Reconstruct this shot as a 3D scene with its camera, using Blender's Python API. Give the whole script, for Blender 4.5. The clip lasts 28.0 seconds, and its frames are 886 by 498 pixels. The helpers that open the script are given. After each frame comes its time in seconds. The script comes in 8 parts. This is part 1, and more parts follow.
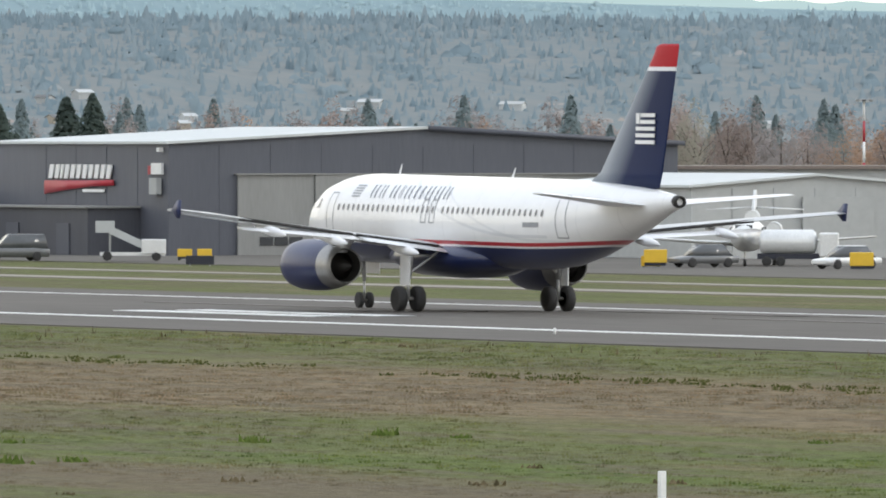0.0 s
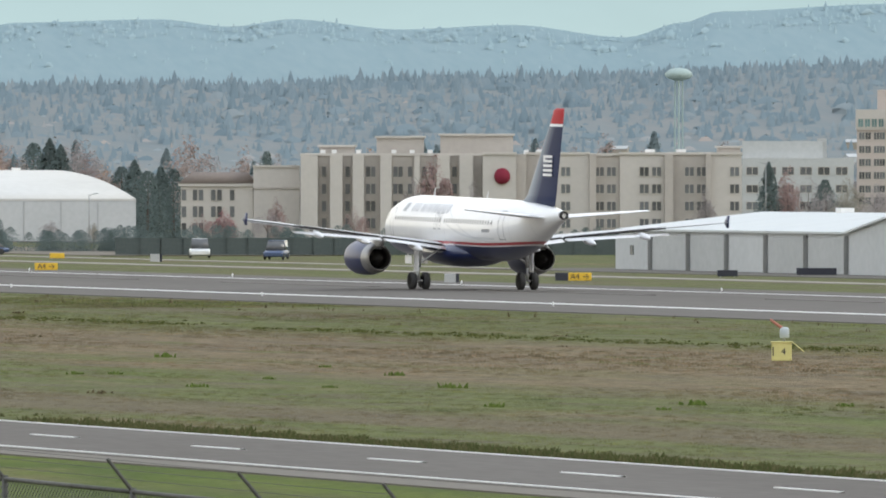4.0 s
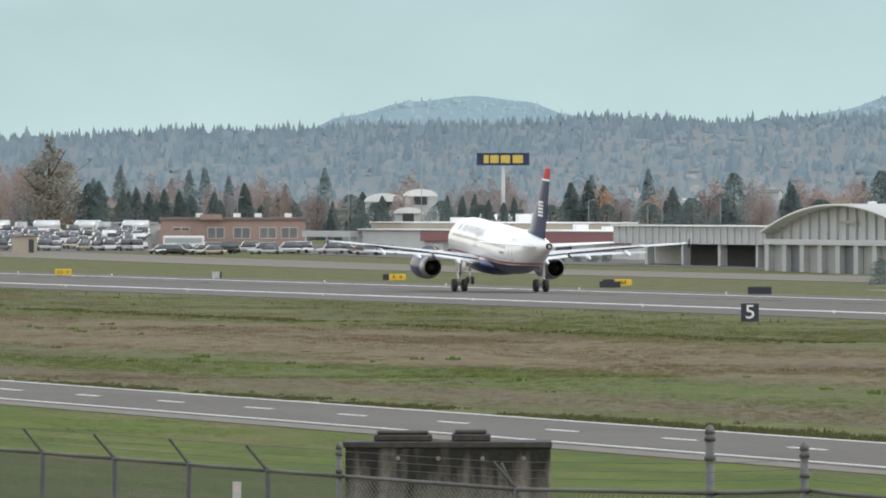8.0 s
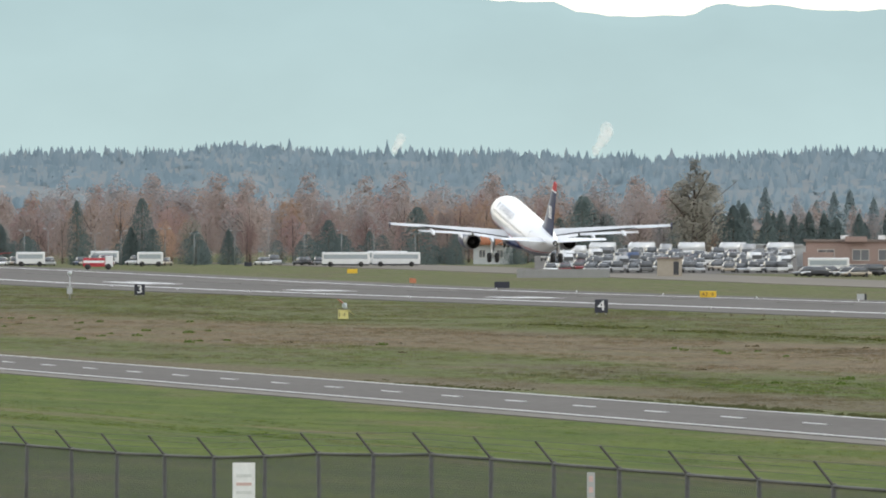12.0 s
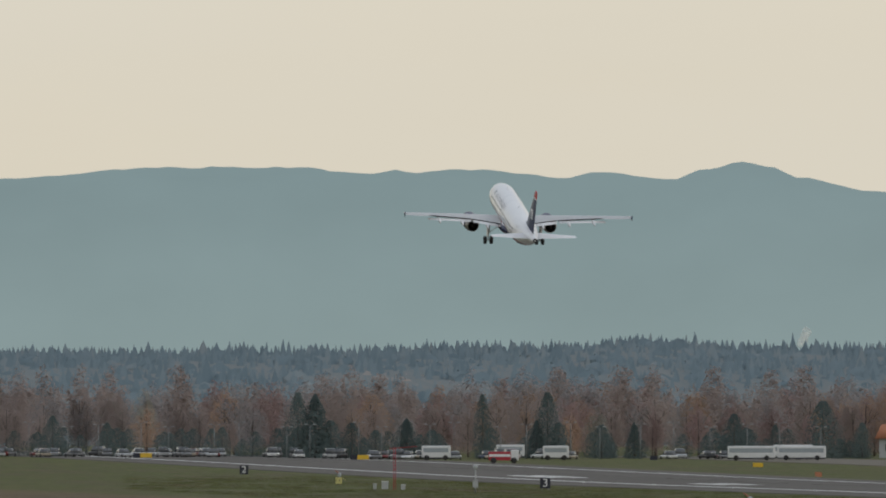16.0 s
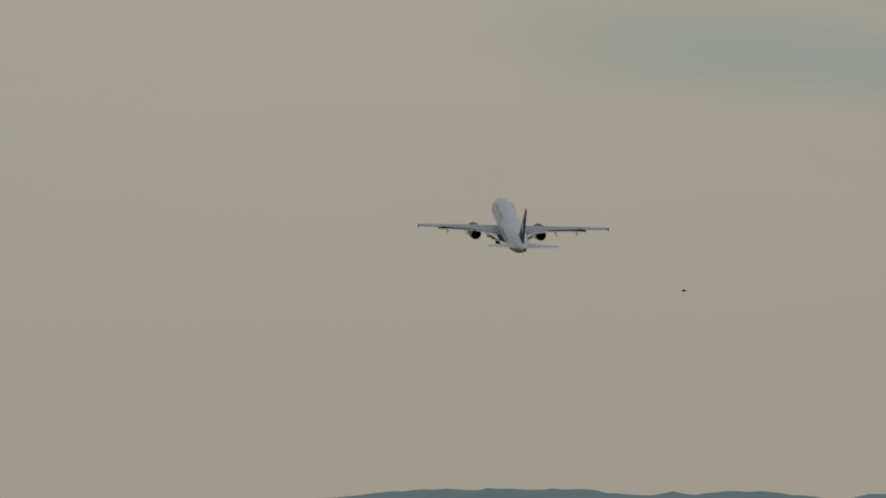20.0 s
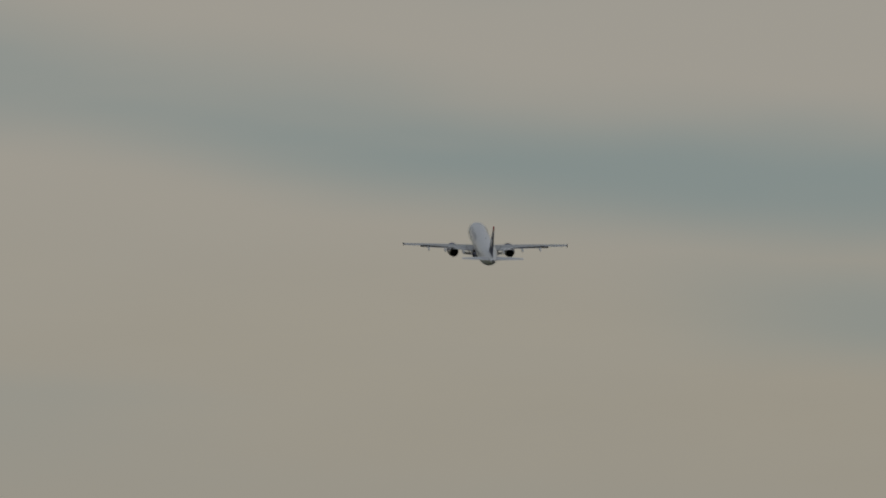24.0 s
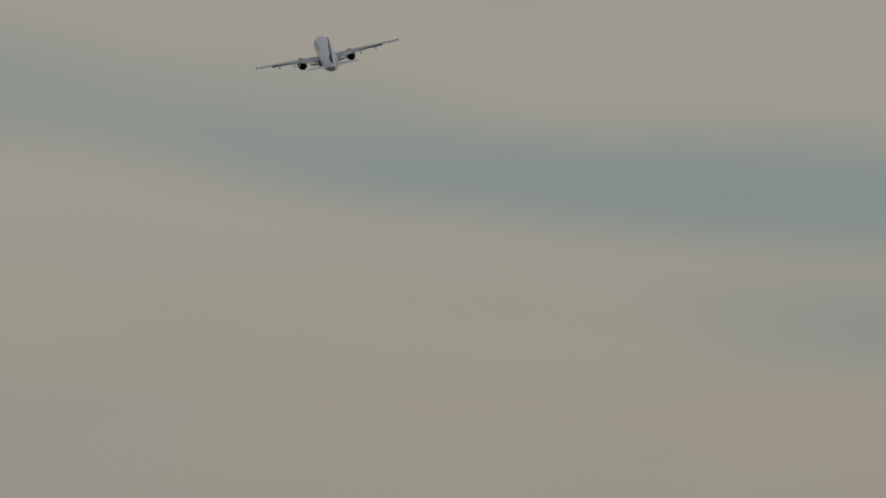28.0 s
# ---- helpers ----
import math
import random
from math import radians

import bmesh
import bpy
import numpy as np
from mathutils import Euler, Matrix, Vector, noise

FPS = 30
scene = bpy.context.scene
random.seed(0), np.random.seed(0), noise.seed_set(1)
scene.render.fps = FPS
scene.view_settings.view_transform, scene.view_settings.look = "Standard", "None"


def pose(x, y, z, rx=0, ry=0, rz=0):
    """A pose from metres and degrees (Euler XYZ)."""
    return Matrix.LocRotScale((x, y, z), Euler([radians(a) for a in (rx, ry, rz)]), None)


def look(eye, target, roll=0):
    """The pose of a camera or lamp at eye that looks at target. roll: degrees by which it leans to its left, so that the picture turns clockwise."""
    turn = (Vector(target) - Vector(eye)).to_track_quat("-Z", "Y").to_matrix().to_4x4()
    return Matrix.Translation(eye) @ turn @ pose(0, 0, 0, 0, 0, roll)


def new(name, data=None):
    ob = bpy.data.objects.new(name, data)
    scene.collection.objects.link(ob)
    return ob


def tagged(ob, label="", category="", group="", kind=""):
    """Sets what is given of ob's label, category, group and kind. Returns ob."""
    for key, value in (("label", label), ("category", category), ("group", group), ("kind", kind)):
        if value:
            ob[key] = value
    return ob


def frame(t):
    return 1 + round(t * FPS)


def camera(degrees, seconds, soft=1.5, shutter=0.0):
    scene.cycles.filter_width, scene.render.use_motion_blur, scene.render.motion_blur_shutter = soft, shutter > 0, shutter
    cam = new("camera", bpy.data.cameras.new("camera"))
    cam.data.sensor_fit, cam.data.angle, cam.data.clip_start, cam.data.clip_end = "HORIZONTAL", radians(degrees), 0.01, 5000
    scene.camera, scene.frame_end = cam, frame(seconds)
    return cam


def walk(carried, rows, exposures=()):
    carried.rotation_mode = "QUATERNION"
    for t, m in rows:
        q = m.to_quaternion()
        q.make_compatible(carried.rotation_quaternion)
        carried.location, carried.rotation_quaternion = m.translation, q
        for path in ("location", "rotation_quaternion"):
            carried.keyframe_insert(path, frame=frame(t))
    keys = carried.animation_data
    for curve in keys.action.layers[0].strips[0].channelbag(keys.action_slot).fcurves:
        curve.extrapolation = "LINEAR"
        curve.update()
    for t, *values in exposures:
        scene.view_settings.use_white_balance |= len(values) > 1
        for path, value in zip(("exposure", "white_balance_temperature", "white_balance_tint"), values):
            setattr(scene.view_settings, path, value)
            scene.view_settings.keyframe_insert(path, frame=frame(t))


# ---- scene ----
# z up, y along the runway towards take-off, x to its right; the camera stands on a grass bank and turns on the spot
EYE_Z = 8.0


def aim(bearing, tilt):
    """The camera's pose: degrees to the right of the runway's heading, degrees upwards."""
    return pose(0, 0, EYE_Z, 90 + tilt, 0, -bearing)


cam = camera(4.0828, 28.0, soft=1.9)
walk(cam, [
    (0.0, aim(25.5401, -0.5133)), (0.5, aim(24.1718, -0.5150)), (1.0, aim(22.8949, -0.5063)), (1.5, aim(21.7482, -0.4843)),
    (2.0, aim(20.6792, -0.4574)), (2.5, aim(19.6715, -0.4315)), (3.0, aim(18.7498, -0.4084)), (3.5, aim(17.9152, -0.3845)),
    (4.0, aim(17.1085, -0.3599)), (4.5, aim(16.3467, -0.3386)), (6.5, aim(13.7566, -0.2498)), (7.0, aim(13.2298, -0.2331)),
    (7.5, aim(12.7494, -0.2169)), (8.0, aim(12.3102, -0.2048)), (8.5, aim(11.8759, -0.1906)), (9.0, aim(11.4614, -0.1765)),
    (9.5, aim(11.0753, -0.1656)), (10.0, aim(10.7001, -0.1534)), (10.5, aim(10.3350, -0.1422)), (11.0, aim(9.9814, -0.1302)),
    (11.5, aim(9.6440, -0.1178)), (12.0, aim(9.3380, -0.1030)), (12.5, aim(9.0970, -0.0862)), (14.5, aim(8.0937, 0.3167)),
    (15.0, aim(7.8741, 0.4699)), (15.5, aim(7.6737, 0.6280)), (16.0, aim(7.4684, 0.7900)), (16.5, aim(7.2651, 0.9534)),
    (17.0, aim(7.0816, 1.1195)), (17.5, aim(6.9092, 1.2938)), (18.0, aim(6.7539, 1.4591)), (18.5, aim(6.6132, 1.6511)),
    (19.0, aim(6.4655, 1.8583)), (19.5, aim(6.3061, 2.0539)), (20.0, aim(6.1904, 2.2731)), (20.5, aim(6.0723, 2.4752)),
    (21.0, aim(5.9551, 2.6627)), (21.5, aim(5.8509, 2.8424)), (23.5, aim(5.4759, 3.4414)), (24.0, aim(5.4499, 3.4987)),
    (24.5, aim(5.4368, 3.5326)), (25.0, aim(5.4290, 3.5534)), (25.5, aim(5.4238, 3.5586)), (28.0, aim(5.4238, 3.5586)),
], exposures=[(0, 0.0), (11.5, 0.0), (12.5, -0.12), (14.5, -0.52), (15.0, -0.72), (16.0, -1.18), (17.0, -1.58), (18.0, -1.79),
               (19.0, -1.99), (20.0, -2.18), (21.0, -2.28), (23.5, -2.36), (28.0, -2.36)])

# ---- sky and light ----
world = bpy.data.worlds.new("overcast_sky")
scene.world = world
world.use_nodes = True
wt = world.node_tree
wt.nodes.clear()


def wnode(kind):
    return wt.nodes.new(kind)


def wmath(op, a, b=None, c=None):
    n = wnode("ShaderNodeMath")
    n.operation = op
    for i, v in enumerate((a, b, c)):
        if v is None:
            continue
        if isinstance(v, (int, float)):
            n.inputs[i].default_value = v
        else:
            wt.links.new(v, n.inputs[i])
    return n.outputs[0]


def wrange(v, a, b, c=0.0, d=1.0):
    n = wnode("ShaderNodeMapRange")
    n.interpolation_type = "SMOOTHSTEP"
    wt.links.new(v, n.inputs[0])
    for i, x in enumerate((a, b, c, d)):
        n.inputs[i + 1].default_value = x
    return n.outputs[0]


def wnoise(scale, detail, stretch, rough=0.5):
    mp = wnode("ShaderNodeMapping")
    mp.inputs["Scale"].default_value = stretch
    wt.links.new(coord.outputs["Generated"], mp.inputs[0])
    n = wnode("ShaderNodeTexNoise")
    n.inputs["Scale"].default_value, n.inputs["Detail"].default_value, n.inputs["Roughness"].default_value = scale, detail, rough
    wt.links.new(mp.outputs[0], n.inputs["Vector"])
    return n.outputs[0]


def wmix(f, a, b):
    n = wnode("ShaderNodeMix")
    n.data_type = "RGBA"
    for i, v in ((0, f), (6, a), (7, b)):
        if isinstance(v, (int, float)):
            n.inputs[i].default_value = v
        elif isinstance(v, tuple):
            n.inputs[i].default_value = (*v, 1)
        else:
            wt.links.new(v, n.inputs[i])
    return n.outputs[2]


SUN_TURN, SUN_HEIGHT = 118, 27          # degrees right of the runway's heading, degrees up
coord = wnode("ShaderNodeTexCoord")
axes = wnode("ShaderNodeSeparateXYZ")
wt.links.new(coord.outputs["Generated"], axes.inputs[0])
bearing = wmath("ARCTAN2", axes.outputs[0], axes.outputs[1])
up = axes.outputs[2]
sky = wnode("ShaderNodeTexSky")
sky.sky_type, sky.sun_disc = "NISHITA", False
sky.sun_elevation, sky.sun_rotation = radians(SUN_HEIGHT), radians(SUN_TURN)
clear = wmix(0.12, (0, 0, 0), sky.outputs[0])
# stratus deck: broad soft streaks, almost level, with thin blue-green gaps
wisps = wnoise(1.0, 4, (9, 9, 46))
fine = wnoise(1.0, 5, (26, 26, 120), 0.6)
drift = wnoise(1.0, 3, (12, 12, 30))
level = wmath("ADD", up, wmath("MULTIPLY", bearing, 0.13))
level = wmath("ADD", level, wmath("MULTIPLY", wmath("SUBTRACT", drift, 0.5), 0.016))
gap = wmath("SUBTRACT", 1.0, wrange(wmath("ABSOLUTE", wmath("SUBTRACT", level, 0.0828)), 0.0005, 0.0085))
gap = wmath("MULTIPLY", gap, wrange(wisps, 0.30, 0.55, 0.45, 1.0))
thin = wrange(wisps, 0.50, 0.76, 0.0, 0.55)
thin = wmath("MULTIPLY", thin, wrange(up, 0.035, 0.06))
thin = wmath("MAXIMUM", thin, wmath("MULTIPLY", gap, 0.8))
veil = wmath("SUBTRACT", 1.0, wrange(wmath("ABSOLUTE", wmath("SUBTRACT", level, 0.0722)), 0.0005, 0.0065))
veil = wmath("MULTIPLY", veil, wrange(bearing, 0.105, 0.132))
thin = wmath("MAXIMUM", thin, wmath("MULTIPLY", veil, 0.5))
cloud = wmix(fine, (1.57, 1.46, 1.21), (1.79, 1.64, 1.32))
cloud = wmix(wrange(wisps, 0.3, 0.7), cloud, (1.68, 1.58, 1.34))
# the deck overhead is cooler than the glow along the horizon
cloud = wmix(wrange(up, 0.024, 0.058, 0.30, 0.0), cloud, (1.32, 1.19, 0.95))
cloud = wmix(wrange(up, 0.048, 0.076, 0.0, 0.7), cloud, (1.80, 1.71, 1.52))
cloud = wmix(wrange(up, 0.10, 0.42), cloud, (1.27, 1.38, 1.55))
thin_cloud = wmix(0.12, (1.12, 1.42, 1.42), clear)
whole = wmix(thin, cloud, thin_cloud)
# the ground half of the sphere is never seen; keep it dim
whole = wmix(wrange(up, -0.05, -0.005), (0.10, 0.11, 0.08), whole)
back = wnode("ShaderNodeBackground")
wt.links.new(whole, back.inputs[0])
back.inputs[1].default_value = 1.0
wout = wnode("ShaderNodeOutputWorld")
wt.links.new(back.outputs[0], wout.inputs[0])

sun = new("sun", bpy.data.lights.new("sun", "SUN"))
sun.data.energy, sun.data.angle, sun.data.color = 0.9, radians(14), (1.0, 0.95, 0.86)
sun_way = Vector((math.sin(radians(SUN_TURN)) * math.cos(radians(SUN_HEIGHT)), math.cos(radians(SUN_TURN)) * math.cos(radians(SUN_HEIGHT)), math.sin(radians(SUN_HEIGHT))))
sun.matrix_world = look(sun_way * 900, (0, 0, 0))

# ---- materials ----
def material(name, color, rough=0.7, metal=0.0, other=None, scale=1.0, fine=None, bump=0.0, random_part=0.0, island=0.0, stretch=(1, 1, 1), spec=0.5):
    """A surface with grain at two scales. other: the second colour, mixed in by noise of that scale (per metre)."""
    m = bpy.data.materials.new(name)
    m.use_nodes = True
    nt = m.node_tree
    bsdf = nt.nodes["Principled BSDF"]
    bsdf.inputs["Roughness"].default_value, bsdf.inputs["Metallic"].default_value = rough, metal
    bsdf.inputs["Specular IOR Level"].default_value = spec
    tc = nt.nodes.new("ShaderNodeTexCoord")
    mp = nt.nodes.new("ShaderNodeMapping")
    mp.inputs["Scale"].default_value = stretch
    nt.links.new(tc.outputs["Object"], mp.inputs[0])
    big = nt.nodes.new("ShaderNodeTexNoise")
    big.inputs["Scale"].default_value, big.inputs["Detail"].default_value = scale, 3
    small = nt.nodes.new("ShaderNodeTexNoise")
    small.inputs["Scale"].default_value, small.inputs["Detail"].default_value = fine or scale * 9, 4
    for n in (big, small):
        nt.links.new(mp.outputs[0], n.inputs["Vector"])
    blend = nt.nodes.new("ShaderNodeMath")
    blend.operation = "MULTIPLY_ADD"
    nt.links.new(small.outputs[0], blend.inputs[0])
    blend.inputs[1].default_value = 0.55
    half = nt.nodes.new("ShaderNodeMath")
    half.operation = "MULTIPLY"
    nt.links.new(big.outputs[0], half.inputs[0])
    half.inputs[1].default_value = 0.45
    nt.links.new(half.outputs[0], blend.inputs[2])
    sharpen = nt.nodes.new("ShaderNodeMapRange")
    sharpen.inputs[1].default_value, sharpen.inputs[2].default_value = 0.34, 0.66
    nt.links.new(blend.outputs[0], sharpen.inputs[0])
    mix = nt.nodes.new("ShaderNodeMix")
    mix.data_type = "RGBA"
    nt.links.new(sharpen.outputs[0], mix.inputs[0])
    mix.inputs[6].default_value = (*color, 1)
    mix.inputs[7].default_value = (*(other or tuple(c * 0.82 for c in color)), 1)
    out = mix.outputs[2]
    if random_part or island:
        src = nt.nodes.new("ShaderNodeObjectInfo" if random_part else "ShaderNodeNewGeometry")
        hsv = nt.nodes.new("ShaderNodeHueSaturation")
        rng = nt.nodes.new("ShaderNodeMapRange")
        amount = random_part or island
        rng.inputs[3].default_value, rng.inputs[4].default_value = 1 - amount, 1 + amount
        nt.links.new(src.outputs["Random" if random_part else "Random Per Island"], rng.inputs[0])
        nt.links.new(rng.outputs[0], hsv.inputs["Value"])
        nt.links.new(out, hsv.inputs["Color"])
        out = hsv.outputs[0]
    nt.links.new(out, bsdf.inputs["Base Color"])
    if bump:
        b = nt.nodes.new("ShaderNodeBump")
        b.inputs["Strength"].default_value = bump
        b.inputs["Distance"].default_value = 0.03
        nt.links.new(small.outputs[0], b.inputs["Height"])
        nt.links.new(b.outputs[0], bsdf.inputs["Normal"])
    return m


def island_palette(name, stops, rough=0.9, through_leaf=0.0):
    """Leaves or trees, each of which takes one of the colours."""
    m = bpy.data.materials.new(name)
    m.use_nodes = True
    nt = m.node_tree
    bsdf = nt.nodes["Principled BSDF"]
    bsdf.inputs["Roughness"].default_value = rough
    bsdf.inputs["Specular IOR Level"].default_value = 0.1
    geo = nt.nodes.new("ShaderNodeNewGeometry")
    ramp = nt.nodes.new("ShaderNodeValToRGB")
    ramp.color_ramp.interpolation = "LINEAR"
    while len(ramp.color_ramp.elements) < len(stops):
        ramp.color_ramp.elements.new(0.5)
    for e, (p, c) in zip(ramp.color_ramp.elements, stops):
        e.position, e.color = p, (*c, 1)
    nt.links.new(geo.outputs["Random Per Island"], ramp.inputs[0])
    nt.links.new(ramp.outputs[0], bsdf.inputs["Base Color"])
    if through_leaf:
        thin = nt.nodes.new("ShaderNodeBsdfTranslucent")
        one = nt.nodes.new("ShaderNodeObjectInfo")
        span = nt.nodes.new("ShaderNodeMapRange")
        span.inputs[3].default_value, span.inputs[4].default_value = 0.80, 1.14
        tone = nt.nodes.new("ShaderNodeHueSaturation")
        nt.links.new(one.outputs["Random"], span.inputs[0])
        nt.links.new(span.outputs[0], tone.inputs["Value"])
        nt.links.new(ramp.outputs[0], tone.inputs["Color"])
        nt.links.new(tone.outputs[0], bsdf.inputs["Base Color"])
        nt.links.new(tone.outputs[0], thin.inputs[0])
        both = nt.nodes.new("ShaderNodeMixShader")
        both.inputs[0].default_value = through_leaf
        nt.links.new(bsdf.outputs[0], both.inputs[1])
        nt.links.new(thin.outputs[0], both.inputs[2])
        nt.links.new(both.outputs[0], nt.nodes["Material Output"].inputs[0])
    return m


# ---- building helpers ----
def link_mesh(name, bm, mats):
    me = bpy.data.meshes.new(name)
    bm.to_mesh(me)
    bm.free()
    for m in (mats if isinstance(mats, (list, tuple)) else [mats]):
        me.materials.append(m)
    return me


def smooth(me, angle=40):
    me.polygons.foreach_set("use_smooth", [True] * len(me.polygons))
    me.set_sharp_from_angle(angle=radians(angle))
    return me


def part(name, bm, mats, parent=None, label="", m=None, soft=0):
    me = bm if isinstance(bm, bpy.types.Mesh) else link_mesh(name, bm, mats)
    if soft:
        smooth(me, soft)
    ob = new(name, me)
    ob.parent = parent
    if m is not None:
        ob.matrix_basis = m
    if label:
        tagged(ob, label)
    return ob


def empty(name, m, label, category, group="", kind=""):
    ob = new(name)
    ob.empty_display_size = 0.2
    ob.matrix_basis = m
    return tagged(ob, label, category, group, kind)


def box(bm, x0, x1, y0, y1, z0, z1, bevel=0.0, mat=0):
    vs = [bm.verts.new(p) for p in ((x0, y0, z0), (x1, y0, z0), (x1, y1, z0), (x0, y1, z0), (x0, y0, z1), (x1, y0, z1), (x1, y1, z1), (x0, y1, z1))]
    fs = [bm.faces.new([vs[i] for i in q]) for q in ((3, 2, 1, 0), (4, 5, 6, 7), (0, 1, 5, 4), (1, 2, 6, 5), (2, 3, 7, 6), (3, 0, 4, 7))]
    for f in fs:
        f.material_index = mat
    if bevel:
        es = list({e for f in fs for e in f.edges})
        bmesh.ops.bevel(bm, geom=es, offset=bevel, segments=1, affect="EDGES", material=-1)
    return bm


def boxm(x0, x1, y0, y1, z0, z1, bevel=0.0):
    return box(bmesh.new(), x0, x1, y0, y1, z0, z1, bevel)


def rod(bm, a, b, r0, r1=None, n=8, mat=0, caps=True):
    a, b = Vector(a), Vector(b)
    r1 = r0 if r1 is None else r1
    q = (b - a).to_track_quat("Z", "Y")
    rings = []
    for p, r in ((a, r0), (b, r1)):
        rings.append([bm.verts.new(p + q @ Vector((r * math.cos(k * math.tau / n), r * math.sin(k * math.tau / n), 0))) for k in range(n)])
    for k in range(n):
        f = bm.faces.new((rings[0][k], rings[0][(k + 1) % n], rings[1][(k + 1) % n], rings[1][k]))
        f.material_index = mat
        f.smooth = n > 6
    if caps:
        bm.faces.new(rings[0][::-1]).material_index = mat
        bm.faces.new(rings[1]).material_index = mat
    return bm


def lathe(bm, profile, n=16, axis="Y", mats=None, at=(0, 0, 0)):
    """Turns (along, radius) pairs round an axis; mats: one index a band."""
    rings = []
    at = Vector(at)
    for a, r in profile:
        ring = []
        for k in range(n):
            c, s = r * math.cos(k * math.tau / n), r * math.sin(k * math.tau / n)
            p = {"Y": (c, a, s), "Z": (c, s, a), "X": (a, c, s)}[axis]
            ring.append(bm.verts.new(at + Vector(p)))
        rings.append(ring)
    for i in range(len(rings) - 1):
        for k in range(n):
            f = bm.faces.new((rings[i][k], rings[i][(k + 1) % n], rings[i + 1][(k + 1) % n], rings[i + 1][k]))
            f.smooth = True
            if mats:
                f.material_index = mats[i]
    for ring in (rings[0], rings[-1]):
        if (ring[0].co - ring[n // 2].co).length > 1e-3:
            bm.faces.new(ring)
    bmesh.ops.recalc_face_normals(bm, faces=bm.faces[:])
    return bm


def loft(bm, rings, closed=True, caps=True, mat=0):
    made = [[bm.verts.new(p) for p in ring] for ring in rings]
    n = len(made[0])
    for i in range(len(made) - 1):
        for k in range(n if closed else n - 1):
            f = bm.faces.new((made[i][k], made[i][(k + 1) % n], made[i + 1][(k + 1) % n], made[i + 1][k]))
            f.smooth = True
            f.material_index = mat
    if caps:
        for ring in (made[0], made[-1]):
            bm.faces.new(ring)
    bmesh.ops.recalc_face_normals(bm, faces=bm.faces[:])
    return bm


def spot(bearing, distance, z=None):
    """The place at that bearing (degrees right of the runway's heading) and distance from the bank."""
    x, y = distance * math.sin(radians(bearing)), distance * math.cos(radians(bearing))
    return Vector((x, y, ground_z(x, y) if z is None else z))


def lerp_table(table, v):
    if v <= table[0][0]:
        return table[0][1]
    for (a, fa), (b, fb) in zip(table, table[1:]):
        if v <= b:
            k = (v - a) / (b - a)
            return fa + (fb - fa) * k * k * (3 - 2 * k)
    return table[-1][1]


def ease(v, a, b):
    k = min(1.0, max(0.0, (v - a) / (b - a)))
    return k * k * (3 - 2 * k)


def ground_z(x, y):
    """The lie of the land, its heights set to fit the camera's view: a bank at the camera, the level airfield, lower
    ground past its south fence.
    """
    r = math.hypot(x, y)
    z = 2.4 * (1 - ease(x, 36, 82)) if y > 0 else 2.4
    z += 3.9 * (1 - ease(r, 22, 95))
    z -= 0.4 * ease(x, 246, 272)
    b = math.degrees(math.atan2(x, y))
    z -= 4.2 * ease(r, 1450, 1850) * ease(b, 13.6, 15.0)
    z += 1.6 * ease(r, 1500, 2300) * (1 - ease(b, 11.5, 13.5)) * (1 if y > 0 else 0)
    return z

